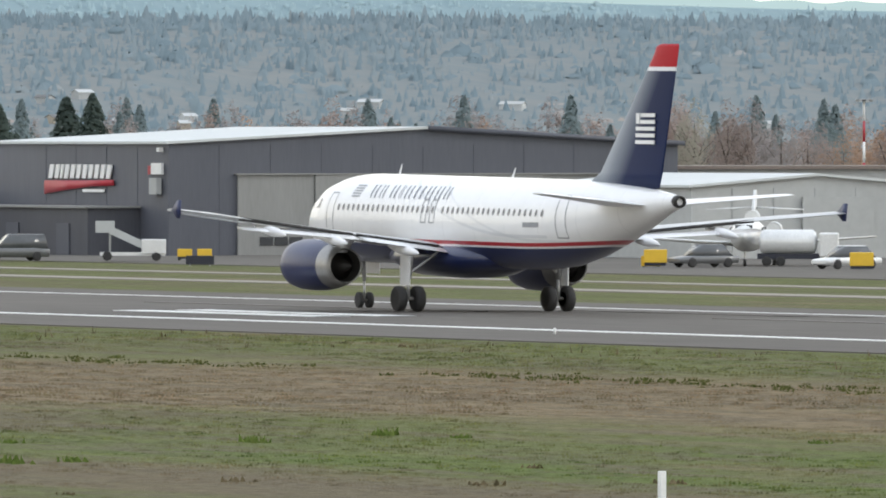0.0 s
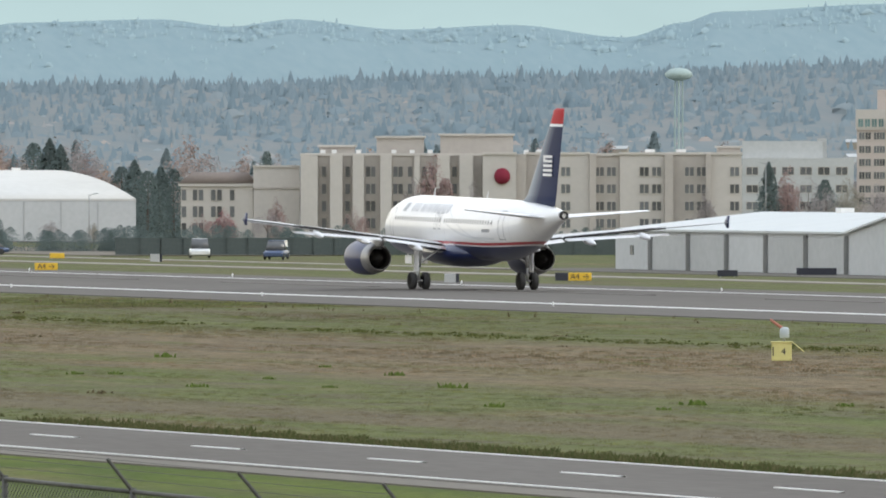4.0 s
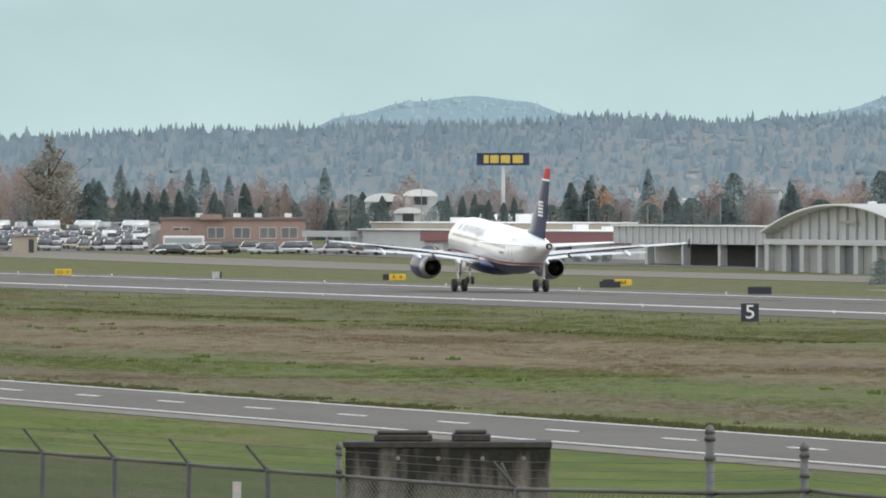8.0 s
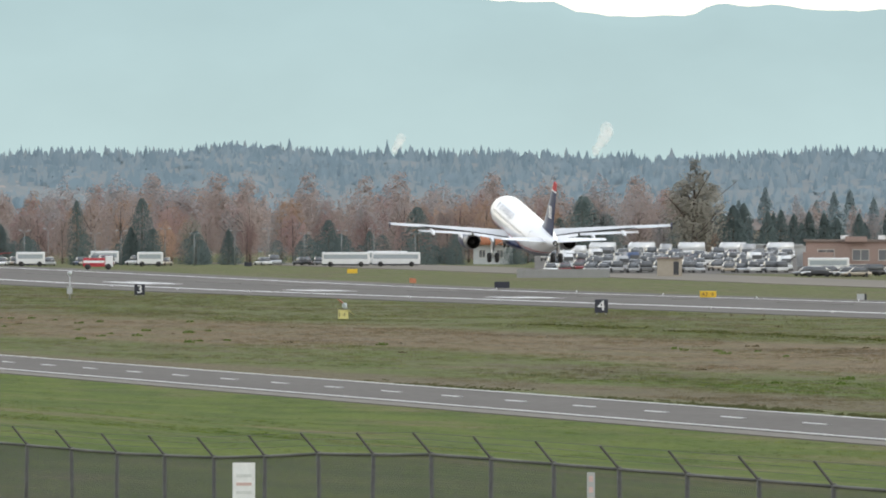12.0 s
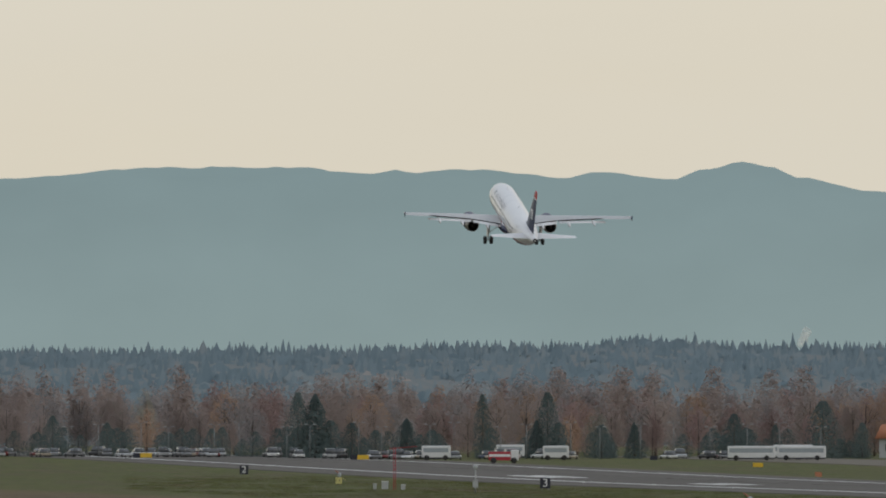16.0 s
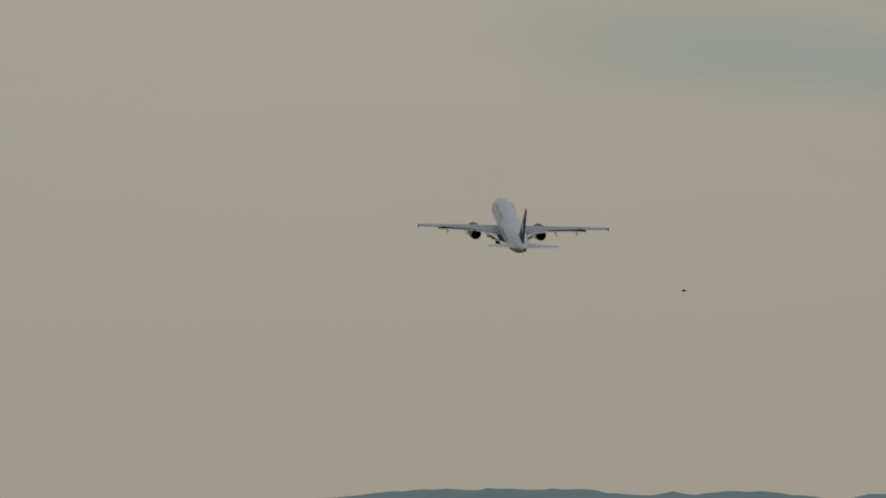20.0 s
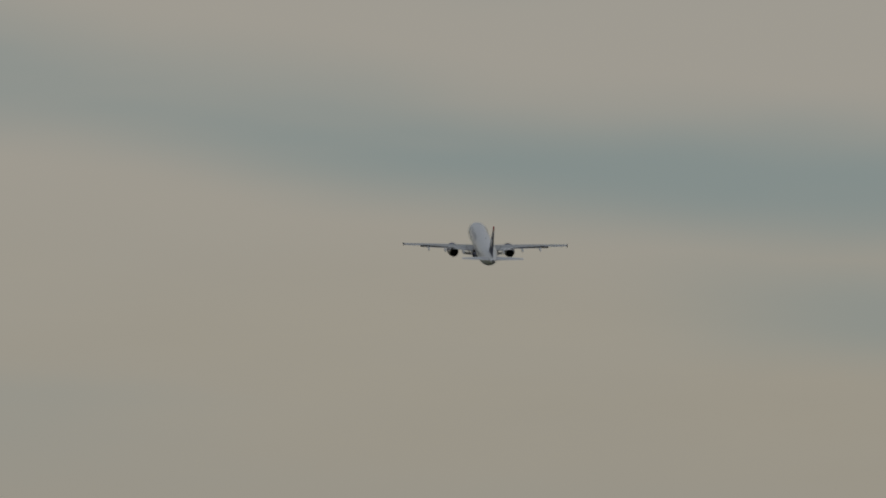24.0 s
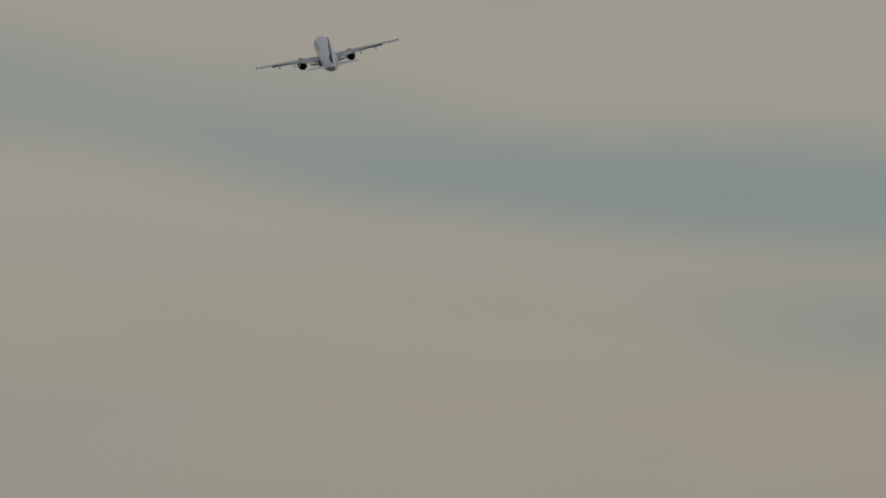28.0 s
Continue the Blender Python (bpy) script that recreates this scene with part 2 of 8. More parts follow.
# ---- land ----
def ground_material(name="mown_grass", blades=False):
    """Field grass in mowing bands; blades: the same for standing grass, each blade with a tone of its own."""
    m = bpy.data.materials.new(name)
    m.use_nodes = True
    nt = m.node_tree
    bsdf = nt.nodes["Principled BSDF"]
    bsdf.inputs["Roughness"].default_value = 0.95
    bsdf.inputs["Specular IOR Level"].default_value = 0.15

    def nz(scale, detail, stretch, rough=0.55):
        tc = nt.nodes.new("ShaderNodeTexCoord")
        mp = nt.nodes.new("ShaderNodeMapping")
        mp.inputs["Scale"].default_value = stretch
        n = nt.nodes.new("ShaderNodeTexNoise")
        n.inputs["Scale"].default_value, n.inputs["Detail"].default_value, n.inputs["Roughness"].default_value = scale, detail, rough
        nt.links.new(tc.outputs["Object"], mp.inputs[0])
        nt.links.new(mp.outputs[0], n.inputs["Vector"])
        return n.outputs[0]

    def rng(v, a, b, c=0.0, d=1.0):
        n = nt.nodes.new("ShaderNodeMapRange")
        n.interpolation_type = "SMOOTHSTEP"
        nt.links.new(v, n.inputs[0])
        for i, q in enumerate((a, b, c, d)):
            n.inputs[i + 1].default_value = q
        return n.outputs[0]

    def mth(op, a, b):
        n = nt.nodes.new("ShaderNodeMath")
        n.operation = op
        for i, v in enumerate((a, b)):
            if isinstance(v, (int, float)):
                n.inputs[i].default_value = v
            else:
                nt.links.new(v, n.inputs[i])
        return n.outputs[0]

    def mixc(f, a, b):
        n = nt.nodes.new("ShaderNodeMix")
        n.data_type = "RGBA"
        for i, v in ((0, f), (6, a), (7, b)):
            if isinstance(v, tuple):
                n.inputs[i].default_value = (*v, 1)
            elif isinstance(v, (int, float)):
                n.inputs[i].default_value = v
            else:
                nt.links.new(v, n.inputs[i])
        return n.outputs[2]

    green = mixc(rng(nz(0.5, 4, (1, 0.25, 1)), 0.35, 0.65), (0.084, 0.100, 0.028), (0.124, 0.134, 0.044))
    lush = mixc(rng(nz(0.25, 4, (1, 0.3, 1)), 0.35, 0.65), (0.060, 0.095, 0.009), (0.098, 0.130, 0.016))
    dry = mixc(rng(nz(0.9, 5, (1, 0.3, 1)), 0.35, 0.65), (0.142, 0.103, 0.054), (0.196, 0.150, 0.088))
    tc = nt.nodes.new("ShaderNodeTexCoord")
    sep = nt.nodes.new("ShaderNodeSeparateXYZ")
    nt.links.new(tc.outputs["Object"], sep.inputs[0])
    x = mth("ADD", sep.outputs[0], mth("MULTIPLY", mth("SUBTRACT", nz(0.02, 5, (1, 0.35, 1), 0.65), 0.5), 18.0))
    # mowing bands along the field: green, dead straw in the middle, green by the runway
    x = mth("ADD", x, mth("MULTIPLY", mth("SUBTRACT", sep.outputs[1], 350.0), 0.045))
    straw = mth("MULTIPLY", rng(x, 134, 148), rng(x, 192, 178))
    straw = mth("MULTIPLY", straw, rng(nz(0.05, 4, (1, 0.22, 1), 0.6), 0.28, 0.46, 0.45, 1.0))
    base = mixc(rng(sep.outputs[0], 96, 90), green, lush)
    base = mixc(straw, base, dry)
    patches = rng(nz(0.11, 5, (1, 0.25, 1), 0.65), 0.50, 0.72, 0.0, 0.8)
    base = mixc(patches, base, dry)
    fresh = mth("MULTIPLY", rng(x, 118, 126), rng(x, 158, 146))
    fresh = mth("MULTIPLY", fresh, rng(nz(0.045, 5, (1, 0.2, 1), 0.7), 0.46, 0.60, 0.0, 0.75))
    base = mixc(fresh, base, (0.080, 0.116, 0.018))
    strip_dry = mth("MULTIPLY", rng(x, 111, 114), rng(x, 124, 119))
    base = mixc(mth("MULTIPLY", strip_dry, 0.75), base, (0.140, 0.106, 0.068))
    worn = rng(nz(0.06, 6, (1, 0.16, 1), 0.72), 0.50, 0.68, 0.0, 0.7)
    base = mixc(mth("MULTIPLY", worn, rng(sep.outputs[0], 96, 104)), base, (0.120, 0.092, 0.058))
    mottle = rng(nz(0.42, 5, (1, 0.2, 1), 0.7), 0.46, 0.66, 0.0, 0.75)
    base = mixc(mth("MULTIPLY", mottle, rng(sep.outputs[0], 96, 104, 0.3, 1.0)), base, (0.118, 0.098, 0.062))
    sprout = rng(nz(0.30, 5, (1, 0.16, 1), 0.72), 0.54, 0.70, 0.0, 0.7)
    sprout = mth("MULTIPLY", sprout, rng(nz(0.035, 3, (1, 0.3, 1), 0.5), 0.42, 0.58))
    base = mixc(sprout, base, (0.098, 0.118, 0.024))
    shade = nz(2.2, 5, (1, 0.5, 1), 0.7)
    hsv = nt.nodes.new("ShaderNodeHueSaturation")
    nt.links.new(rng(shade, 0.25, 0.75, 0.56, 1.10), hsv.inputs["Value"])
    nt.links.new(base, hsv.inputs["Color"])
    nt.links.new(hsv.outputs[0], bsdf.inputs["Base Color"])
    if blades:
        geo = nt.nodes.new("ShaderNodeNewGeometry")
        tone = nt.nodes.new("ShaderNodeHueSaturation")
        nt.links.new(rng(geo.outputs["Random Per Island"], 0.0, 1.0, 0.84, 1.36), tone.inputs["Value"])
        nt.links.new(rng(geo.outputs["Random Per Island"], 0.0, 1.0, 0.515, 0.485), tone.inputs["Hue"])
        nt.links.new(hsv.outputs[0], tone.inputs["Color"])
        nt.links.new(tone.outputs[0], bsdf.inputs["Base Color"])
        return m
    bmp = nt.nodes.new("ShaderNodeBump")
    bmp.inputs["Strength"].default_value, bmp.inputs["Distance"].default_value = 0.8, 0.12
    nt.links.new(shade, bmp.inputs["Height"])
    nt.links.new(bmp.outputs[0], bsdf.inputs["Normal"])
    return m


def fan_grid(name, bearings, dists, zfun, mats, parent=None):
    verts, faces = [], []
    for d in dists:
        for b in bearings:
            x, y = d * math.sin(radians(b)), d * math.cos(radians(b))
            verts.append((x, y, zfun(x, y, b, d)))
    n = len(bearings)
    for i in range(len(dists) - 1):
        for j in range(n - 1):
            faces.append((i * n + j, i * n + j + 1, (i + 1) * n + j + 1, (i + 1) * n + j))
    me = bpy.data.meshes.new(name)
    me.from_pydata(verts, [], [f[::-1] for f in faces])
    me.polygons.foreach_set("use_smooth", [True] * len(faces))
    me.materials.append(mats)
    ob = new(name, me)
    ob.parent = parent
    return ob


GRASS = ground_material()
bearings = [-180 + 6 * i for i in range(31)] + [0.5 * i for i in range(1, 22)] + [10.6 + 0.1 * i for i in range(54)] + [16 + 0.5 * i for i in range(32)] + [32 + 4 * i for i in range(38)]
dists = [0.005, 10, 20, 30, 45, 60, 75, 95, 120] + [120 + 15 * i for i in range(1, 62)] + [1050 + 60 * i for i in range(1, 30)] + [3000, 3600, 4300, 4900]
ground = tagged(fan_grid("ground", bearings, dists, lambda x, y, b, d: ground_z(x, y), GRASS), "mown airfield grass, green with straw-coloured bands", "grass field", kind="structure")

asphalt = material("runway_asphalt", (0.112, 0.103, 0.094), 0.95, other=(0.146, 0.135, 0.123), scale=0.05, fine=1.2, stretch=(1, 0.12, 1), bump=0.2, spec=0.06)
road_mat = material("road_asphalt", (0.108, 0.098, 0.088), 0.95, other=(0.140, 0.129, 0.117), scale=0.15, fine=2.5, stretch=(1, 0.2, 1), bump=0.2, spec=0.08)
worn_paint = material("worn_paint", (0.145, 0.136, 0.124), 0.9, other=(0.19, 0.18, 0.165), scale=0.4, fine=3, spec=0.1)
paint_white = material("road_paint", (0.78, 0.78, 0.76), 0.6, other=(0.60, 0.60, 0.58), scale=0.6, fine=4)
concrete_pale = material("taxiway_concrete", (0.20, 0.178, 0.15), 0.9, other=(0.25, 0.225, 0.19), scale=0.08, fine=1.0, stretch=(1, 0.2, 1))
apron_mat = material("apron_asphalt", (0.112, 0.104, 0.094), 0.95, other=(0.145, 0.135, 0.122), scale=0.05, fine=0.8, spec=0.06)


def strip(name, x0, x1, y0, y1, lift, mats, parent=None, label="", step=25.0, bend=None, cols=2):
    """A band along the field that follows the ground."""
    n = max(1, int((y1 - y0) / step))
    verts, faces = [], []
    for i in range(n + 1):
        y = y0 + (y1 - y0) * i / n
        dx = bend(y) if bend else 0.0
        for c in range(cols):
            x = x0 + (x1 - x0) * c / (cols - 1) + dx
            verts.append((x, y, ground_z(x, y) + lift))
    for i in range(n):
        for c in range(cols - 1):
            a = i * cols + c
            faces.append((a, a + 1, a + cols + 1, a + cols))
    k = len(verts)
    # a skirt gives the band its thickness
    me = bpy.data.meshes.new(name)
    low = [(x, y, z - lift - 0.02) for x, y, z in verts]
    side = []
    for i in range(n):
        a, b = i * cols, (i + 1) * cols
        side += [(a, b, b + k, a + k), (a + cols - 1 + k, b + cols - 1 + k, b + cols - 1, a + cols - 1)]
    me.from_pydata(verts + low, [], faces + side)
    me.materials.append(mats)
    ob = new(name, me)
    ob.parent = parent
    if label:
        tagged(ob, label)
    return ob


RUNWAY_X = 246.5
runway = tagged(strip("runway", 212.5, 278, -300, 2700, 0.05, asphalt, cols=8), "long grey asphalt runway with white edge lines", "runway", kind="structure")
for x in (224.6, 267.5):
    strip("edge_line", x, x + 0.95, -300, 2700, 0.075, paint_white, runway)
# centre line dashes and touchdown bars
for i in range(48):
    y = -220 + 61 * i
    strip("centre_dash", RUNWAY_X - 0.45, RUNWAY_X + 0.45, y, y + 36.5, 0.075, worn_paint, runway)
TDZ = [(500, 22), (645, 22), (1361, 24), (1510, 29), (1661, 45)]
for y, n in TDZ:
    for x, mt in ((232.6, paint_white), (235.8, paint_white), (255.4, worn_paint), (258.6, worn_paint)):
        strip("touchdown_bar", x, x + 1.8, y, y + n, 0.075, mt, runway)

# ---- distance: wooded hills and a mountain ridge ----
def rise(v, dist):
    return EYE_Z + dist * math.tan(radians((v - 63.6) / 384.0))


RIDGE = [(-3300, 440), (-2700, 455), (-2317, 472), (-2112, 494), (-1887, 511), (-1657, 511), (-1517, 502), (-1317, 507), (-1177, 494), (-1107, 502), (-977, 491),
         (-917, 509), (-857, 522), (-807, 514), (-750, 492), (-625, 468), (-475, 460), (-420, 443), (-325, 434), (-245, 437), (-185, 456), (-100, 455), (43, 446),
         (300, 462), (900, 480), (1700, 490), (2500, 440), (3300, 390), (4200, 330), (5200, 325), (6600, 300)]
FRONT = [(-3300, 161), (-2317, 164), (-1600, 168), (-1150, 170), (-1030, 182), (-900, 172), (-700, 166), (-300, 162), (0, 166), (474, 184), (900, 194),
         (1500, 198), (2000, 198), (2500, 212), (3000, 236), (3700, 268), (4500, 258), (5500, 254), (6600, 246)]
BEHIND = [(-3300, 90), (100, 90), (200, 180), (300, 220), (420, 246), (530, 256), (620, 246), (700, 222), (790, 190), (880, 166), (1080, 204), (1165, 229), (1305, 266),
         (1435, 299), (1565, 326), (1813, 332), (1940, 319), (2050, 332), (2240, 314), (2440, 322), (2640, 300), (2740, 326), (2808, 346), (3100, 359),
         (3363, 344), (3731, 332), (4300, 310), (5200, 314), (6600, 284)]

# the ridge glows: its haze, paler low down, is set into the emission
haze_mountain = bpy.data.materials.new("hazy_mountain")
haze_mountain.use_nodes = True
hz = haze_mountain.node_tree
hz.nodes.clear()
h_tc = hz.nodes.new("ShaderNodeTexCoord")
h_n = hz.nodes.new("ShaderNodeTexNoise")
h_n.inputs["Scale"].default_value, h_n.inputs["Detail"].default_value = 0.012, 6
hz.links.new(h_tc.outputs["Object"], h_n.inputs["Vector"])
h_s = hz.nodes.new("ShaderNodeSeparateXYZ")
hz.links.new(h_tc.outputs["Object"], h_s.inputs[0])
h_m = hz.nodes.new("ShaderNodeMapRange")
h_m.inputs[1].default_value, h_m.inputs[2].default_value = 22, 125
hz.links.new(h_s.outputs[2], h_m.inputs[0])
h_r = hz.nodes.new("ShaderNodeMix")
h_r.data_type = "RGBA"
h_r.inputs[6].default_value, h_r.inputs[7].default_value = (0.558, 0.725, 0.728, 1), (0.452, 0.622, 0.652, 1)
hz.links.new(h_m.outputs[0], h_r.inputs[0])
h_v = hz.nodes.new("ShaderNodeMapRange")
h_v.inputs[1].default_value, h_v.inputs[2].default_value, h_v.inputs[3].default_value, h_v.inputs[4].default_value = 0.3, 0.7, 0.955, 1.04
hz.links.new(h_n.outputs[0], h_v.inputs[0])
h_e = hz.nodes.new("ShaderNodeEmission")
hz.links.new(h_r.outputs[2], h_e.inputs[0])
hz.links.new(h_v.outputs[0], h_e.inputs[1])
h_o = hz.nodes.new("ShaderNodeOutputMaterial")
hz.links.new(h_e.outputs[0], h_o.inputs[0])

b_list = [-1 + 0.05 * i for i in range(600)]


def ridge_z(x, y, b, d):
    u = (b - 11.075) * 384.0
    top = rise(lerp_table(RIDGE, u), 4850) + 1.2 * noise.noise((u * 0.02, 3.1, 0)) + 0.5 * noise.noise((u * 0.09, 1.7, 0))
    return -8 + (top + 8) * ease(d, 4640, 4850)


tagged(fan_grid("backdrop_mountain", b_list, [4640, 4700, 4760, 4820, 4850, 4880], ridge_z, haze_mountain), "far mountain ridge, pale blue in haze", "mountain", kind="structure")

# the blue haze of distance is painted into these hill and wood colours
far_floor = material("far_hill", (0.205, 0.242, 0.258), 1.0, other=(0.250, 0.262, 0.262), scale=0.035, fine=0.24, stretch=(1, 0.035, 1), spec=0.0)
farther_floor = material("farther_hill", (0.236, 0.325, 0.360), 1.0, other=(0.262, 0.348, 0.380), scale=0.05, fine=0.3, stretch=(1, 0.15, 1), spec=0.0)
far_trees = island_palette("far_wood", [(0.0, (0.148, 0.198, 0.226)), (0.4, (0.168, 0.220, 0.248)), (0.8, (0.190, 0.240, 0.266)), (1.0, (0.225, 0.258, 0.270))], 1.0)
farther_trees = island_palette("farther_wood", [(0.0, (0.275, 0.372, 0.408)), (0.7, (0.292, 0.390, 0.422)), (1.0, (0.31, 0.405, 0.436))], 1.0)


def front_z(x, y, b, d):
    u = (b - 11.075) * 384.0
    top = rise(lerp_table(FRONT, u), 4150)
    k = ease(d, 2950, 4150)
    return -6 + (top + 6) * (0.35 * k + 0.65 * k * k) + 2.0 * noise.noise((x * 0.006, y * 0.006, 0)) * k


def behind_z(x, y, b, d):
    u = (b - 11.075) * 384.0
    top = rise(lerp_table(BEHIND, u), 4550)
    return -6 + (top + 6) * min(1.0, (d - 4300) / 250)


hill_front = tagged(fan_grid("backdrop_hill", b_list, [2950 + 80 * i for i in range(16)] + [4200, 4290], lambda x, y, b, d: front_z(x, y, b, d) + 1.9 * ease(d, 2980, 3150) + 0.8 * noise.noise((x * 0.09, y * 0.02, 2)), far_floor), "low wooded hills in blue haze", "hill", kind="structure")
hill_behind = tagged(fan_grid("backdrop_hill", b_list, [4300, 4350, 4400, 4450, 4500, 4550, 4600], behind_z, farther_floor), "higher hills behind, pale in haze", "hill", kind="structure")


def soft_normals(me, mid, share, common):
    """Foliage shades as a mass: each corner's normal leans from its tree's middle and towards the common way."""
    n = len(me.vertices)
    co = np.zeros(n * 3)
    me.vertices.foreach_get("co", co)
    out = co.reshape(n, 3) - mid
    out /= np.maximum(np.linalg.norm(out, axis=1, keepdims=True), 1e-6)
    out = out * share + np.array(common)
    out /= np.linalg.norm(out, axis=1, keepdims=True)
    me.normals_split_custom_set_from_vertices(out.tolist())


# shared normal towards camera and sky: haze's low contrast put into the shape
SKYWARD = (0.0, -0.75, 0.65)
for hill in (hill_front, hill_behind):
    hill.data.flip_normals()
    soft_normals(hill.data, np.zeros(3), 0.0, SKYWARD)


def small_tree(rnd, conifer):
    """A far tree one metre high: a ragged cone, or a lumpy round crown."""
    if conifer:
        w = rnd.uniform(0.17, 0.26)
        rings = [(-0.30, 0.9), (0.18, 1.0), (0.48, 0.66), (0.76, 0.33), (1.0, 0.03)]
    else:
        w = rnd.uniform(0.34, 0.50)
        rings = [(-0.55, 0.85), (0.30, 1.0), (0.62, 0.84), (0.84, 0.48), (0.93, 0.10)]
    n = 5
    verts, faces = [], []
    for f, r in rings:
        a0 = rnd.uniform(0, 1)
        for j in range(n):
            a = (j + a0) * math.tau / n
            q = w * r * rnd.uniform(0.7, 1.25)
            verts.append((q * math.cos(a), q * math.sin(a), f + rnd.uniform(-0.04, 0.04) * (f < 0.95)))
    for i in range(len(rings) - 1):
        for j in range(n):
            faces.append((i * n + j, i * n + (j + 1) % n, (i + 1) * n + (j + 1) % n, (i + 1) * n + j))
    return np.array(verts), np.array(faces)


def far_wood(name, count, zfun, d0, d1, h0, h1, mats, label, seed, power=1.0, crest=0.0, round_share=0.3, patch=None, tall=0.08):
    """Many small far trees in one mesh. patch: keeps trees where a slow noise lies above (+) or below (-) it."""
    rnd = random.Random(seed)
    firs = [small_tree(rnd, True) for _ in range(9)]
    rounds = [small_tree(rnd, False) for _ in range(7)]
    verts, faces, mid = [], [], []
    base = 0
    for _ in range(count):
        b = rnd.uniform(2.5, 28.5)
        on_top = rnd.random() < crest
        d = d1 - 22 * rnd.random() if on_top else d0 + (d1 - d0) * rnd.random() ** power
        x, y = d * math.sin(radians(b)), d * math.cos(radians(b))
        if patch is not None and not on_top:
            v = noise.noise((x * 0.016, y * 0.005, 1.3)) + 0.5 * noise.noise((x * 0.06, y * 0.02, 4.0)) + 1.0 * (d - 3500) / 600
            if (v > patch[0]) != (patch[1] > 0):
                continue
        z = zfun(x, y, b, d) - 0.5
        stand = noise.noise((x * 0.022, y * 0.03, 9))
        h = rnd.uniform(h0, h1) * (1 + 0.35 * stand) * (rnd.uniform(1.12, 1.34) if rnd.random() < tall else 1)
        round_one = rnd.random() < round_share
        co, fs = rnd.choice(rounds if round_one else firs)
        wide = h * rnd.uniform(0.85, 1.3)
        if round_one:
            h *= 0.72
        a = rnd.uniform(0, math.tau)
        c, q = math.cos(a) * wide, math.sin(a) * wide
        out = np.empty_like(co)
        out[:, 0] = x + co[:, 0] * c - co[:, 1] * q
        out[:, 1] = y + co[:, 0] * q + co[:, 1] * c
        out[:, 2] = z + co[:, 2] * h
        verts.append(out)
        faces.append(fs + base)
        mid.append(np.tile((x, y, z + h * 0.3), (len(co), 1)))
        base += len(co)
    faces = np.concatenate(faces)
    me = bpy.data.meshes.new(name)
    me.from_pydata(np.concatenate(verts).tolist(), [], faces.tolist())
    me.polygons.foreach_set("use_smooth", [True] * len(faces))
    soft_normals(me, np.concatenate(mid), 0.10, SKYWARD)
    me.materials.append(mats)
    return tagged(new(name, me), label, "trees", kind="stuff")


# paler lower wood: thicker haze low down is painted into its colours
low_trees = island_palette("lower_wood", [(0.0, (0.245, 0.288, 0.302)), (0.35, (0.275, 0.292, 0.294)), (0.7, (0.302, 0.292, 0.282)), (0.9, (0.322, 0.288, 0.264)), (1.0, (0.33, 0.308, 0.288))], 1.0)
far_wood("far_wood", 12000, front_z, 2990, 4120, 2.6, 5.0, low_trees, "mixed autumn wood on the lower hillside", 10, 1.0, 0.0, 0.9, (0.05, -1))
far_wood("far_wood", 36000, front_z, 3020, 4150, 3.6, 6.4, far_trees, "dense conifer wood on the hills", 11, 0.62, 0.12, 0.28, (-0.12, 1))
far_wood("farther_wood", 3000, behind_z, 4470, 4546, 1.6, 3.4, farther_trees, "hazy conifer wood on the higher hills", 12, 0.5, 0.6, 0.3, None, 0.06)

# ---- airliner ----
NOSE = 17.71        # the nose lies this far before the main wheels


def fus(s):
    """Half height, half width and centre height of the hull, s metres behind the nose."""
    t_h = [(0, 0.06), (0.12, 0.34), (0.35, 0.66), (0.9, 1.06), (1.8, 1.46), (2.8, 1.75), (4.2, 1.96), (5.8, 2.06), (7, 2.07), (24.5, 2.07), (27, 1.97), (29.5, 1.72), (32, 1.36), (34.2, 0.96), (36.2, 0.54), (37.3, 0.33), (37.57, 0.24)]
    t_c = [(0, 3.72), (0.9, 3.75), (2.8, 3.96), (5, 4.08), (7, 4.10), (24.5, 4.08), (27, 4.17), (29.5, 4.38), (32, 4.66), (34.2, 4.93), (36.2, 5.16), (37.57, 5.26)]

    def lin(tb):
        for (a, fa), (b, fb) in zip(tb, tb[1:]):
            if s <= b:
                return fa + (fb - fa) * (s - a) / (b - a)
        return tb[-1][1]
    h = lin(t_h)
    return h, h * 0.955, lin(t_c)


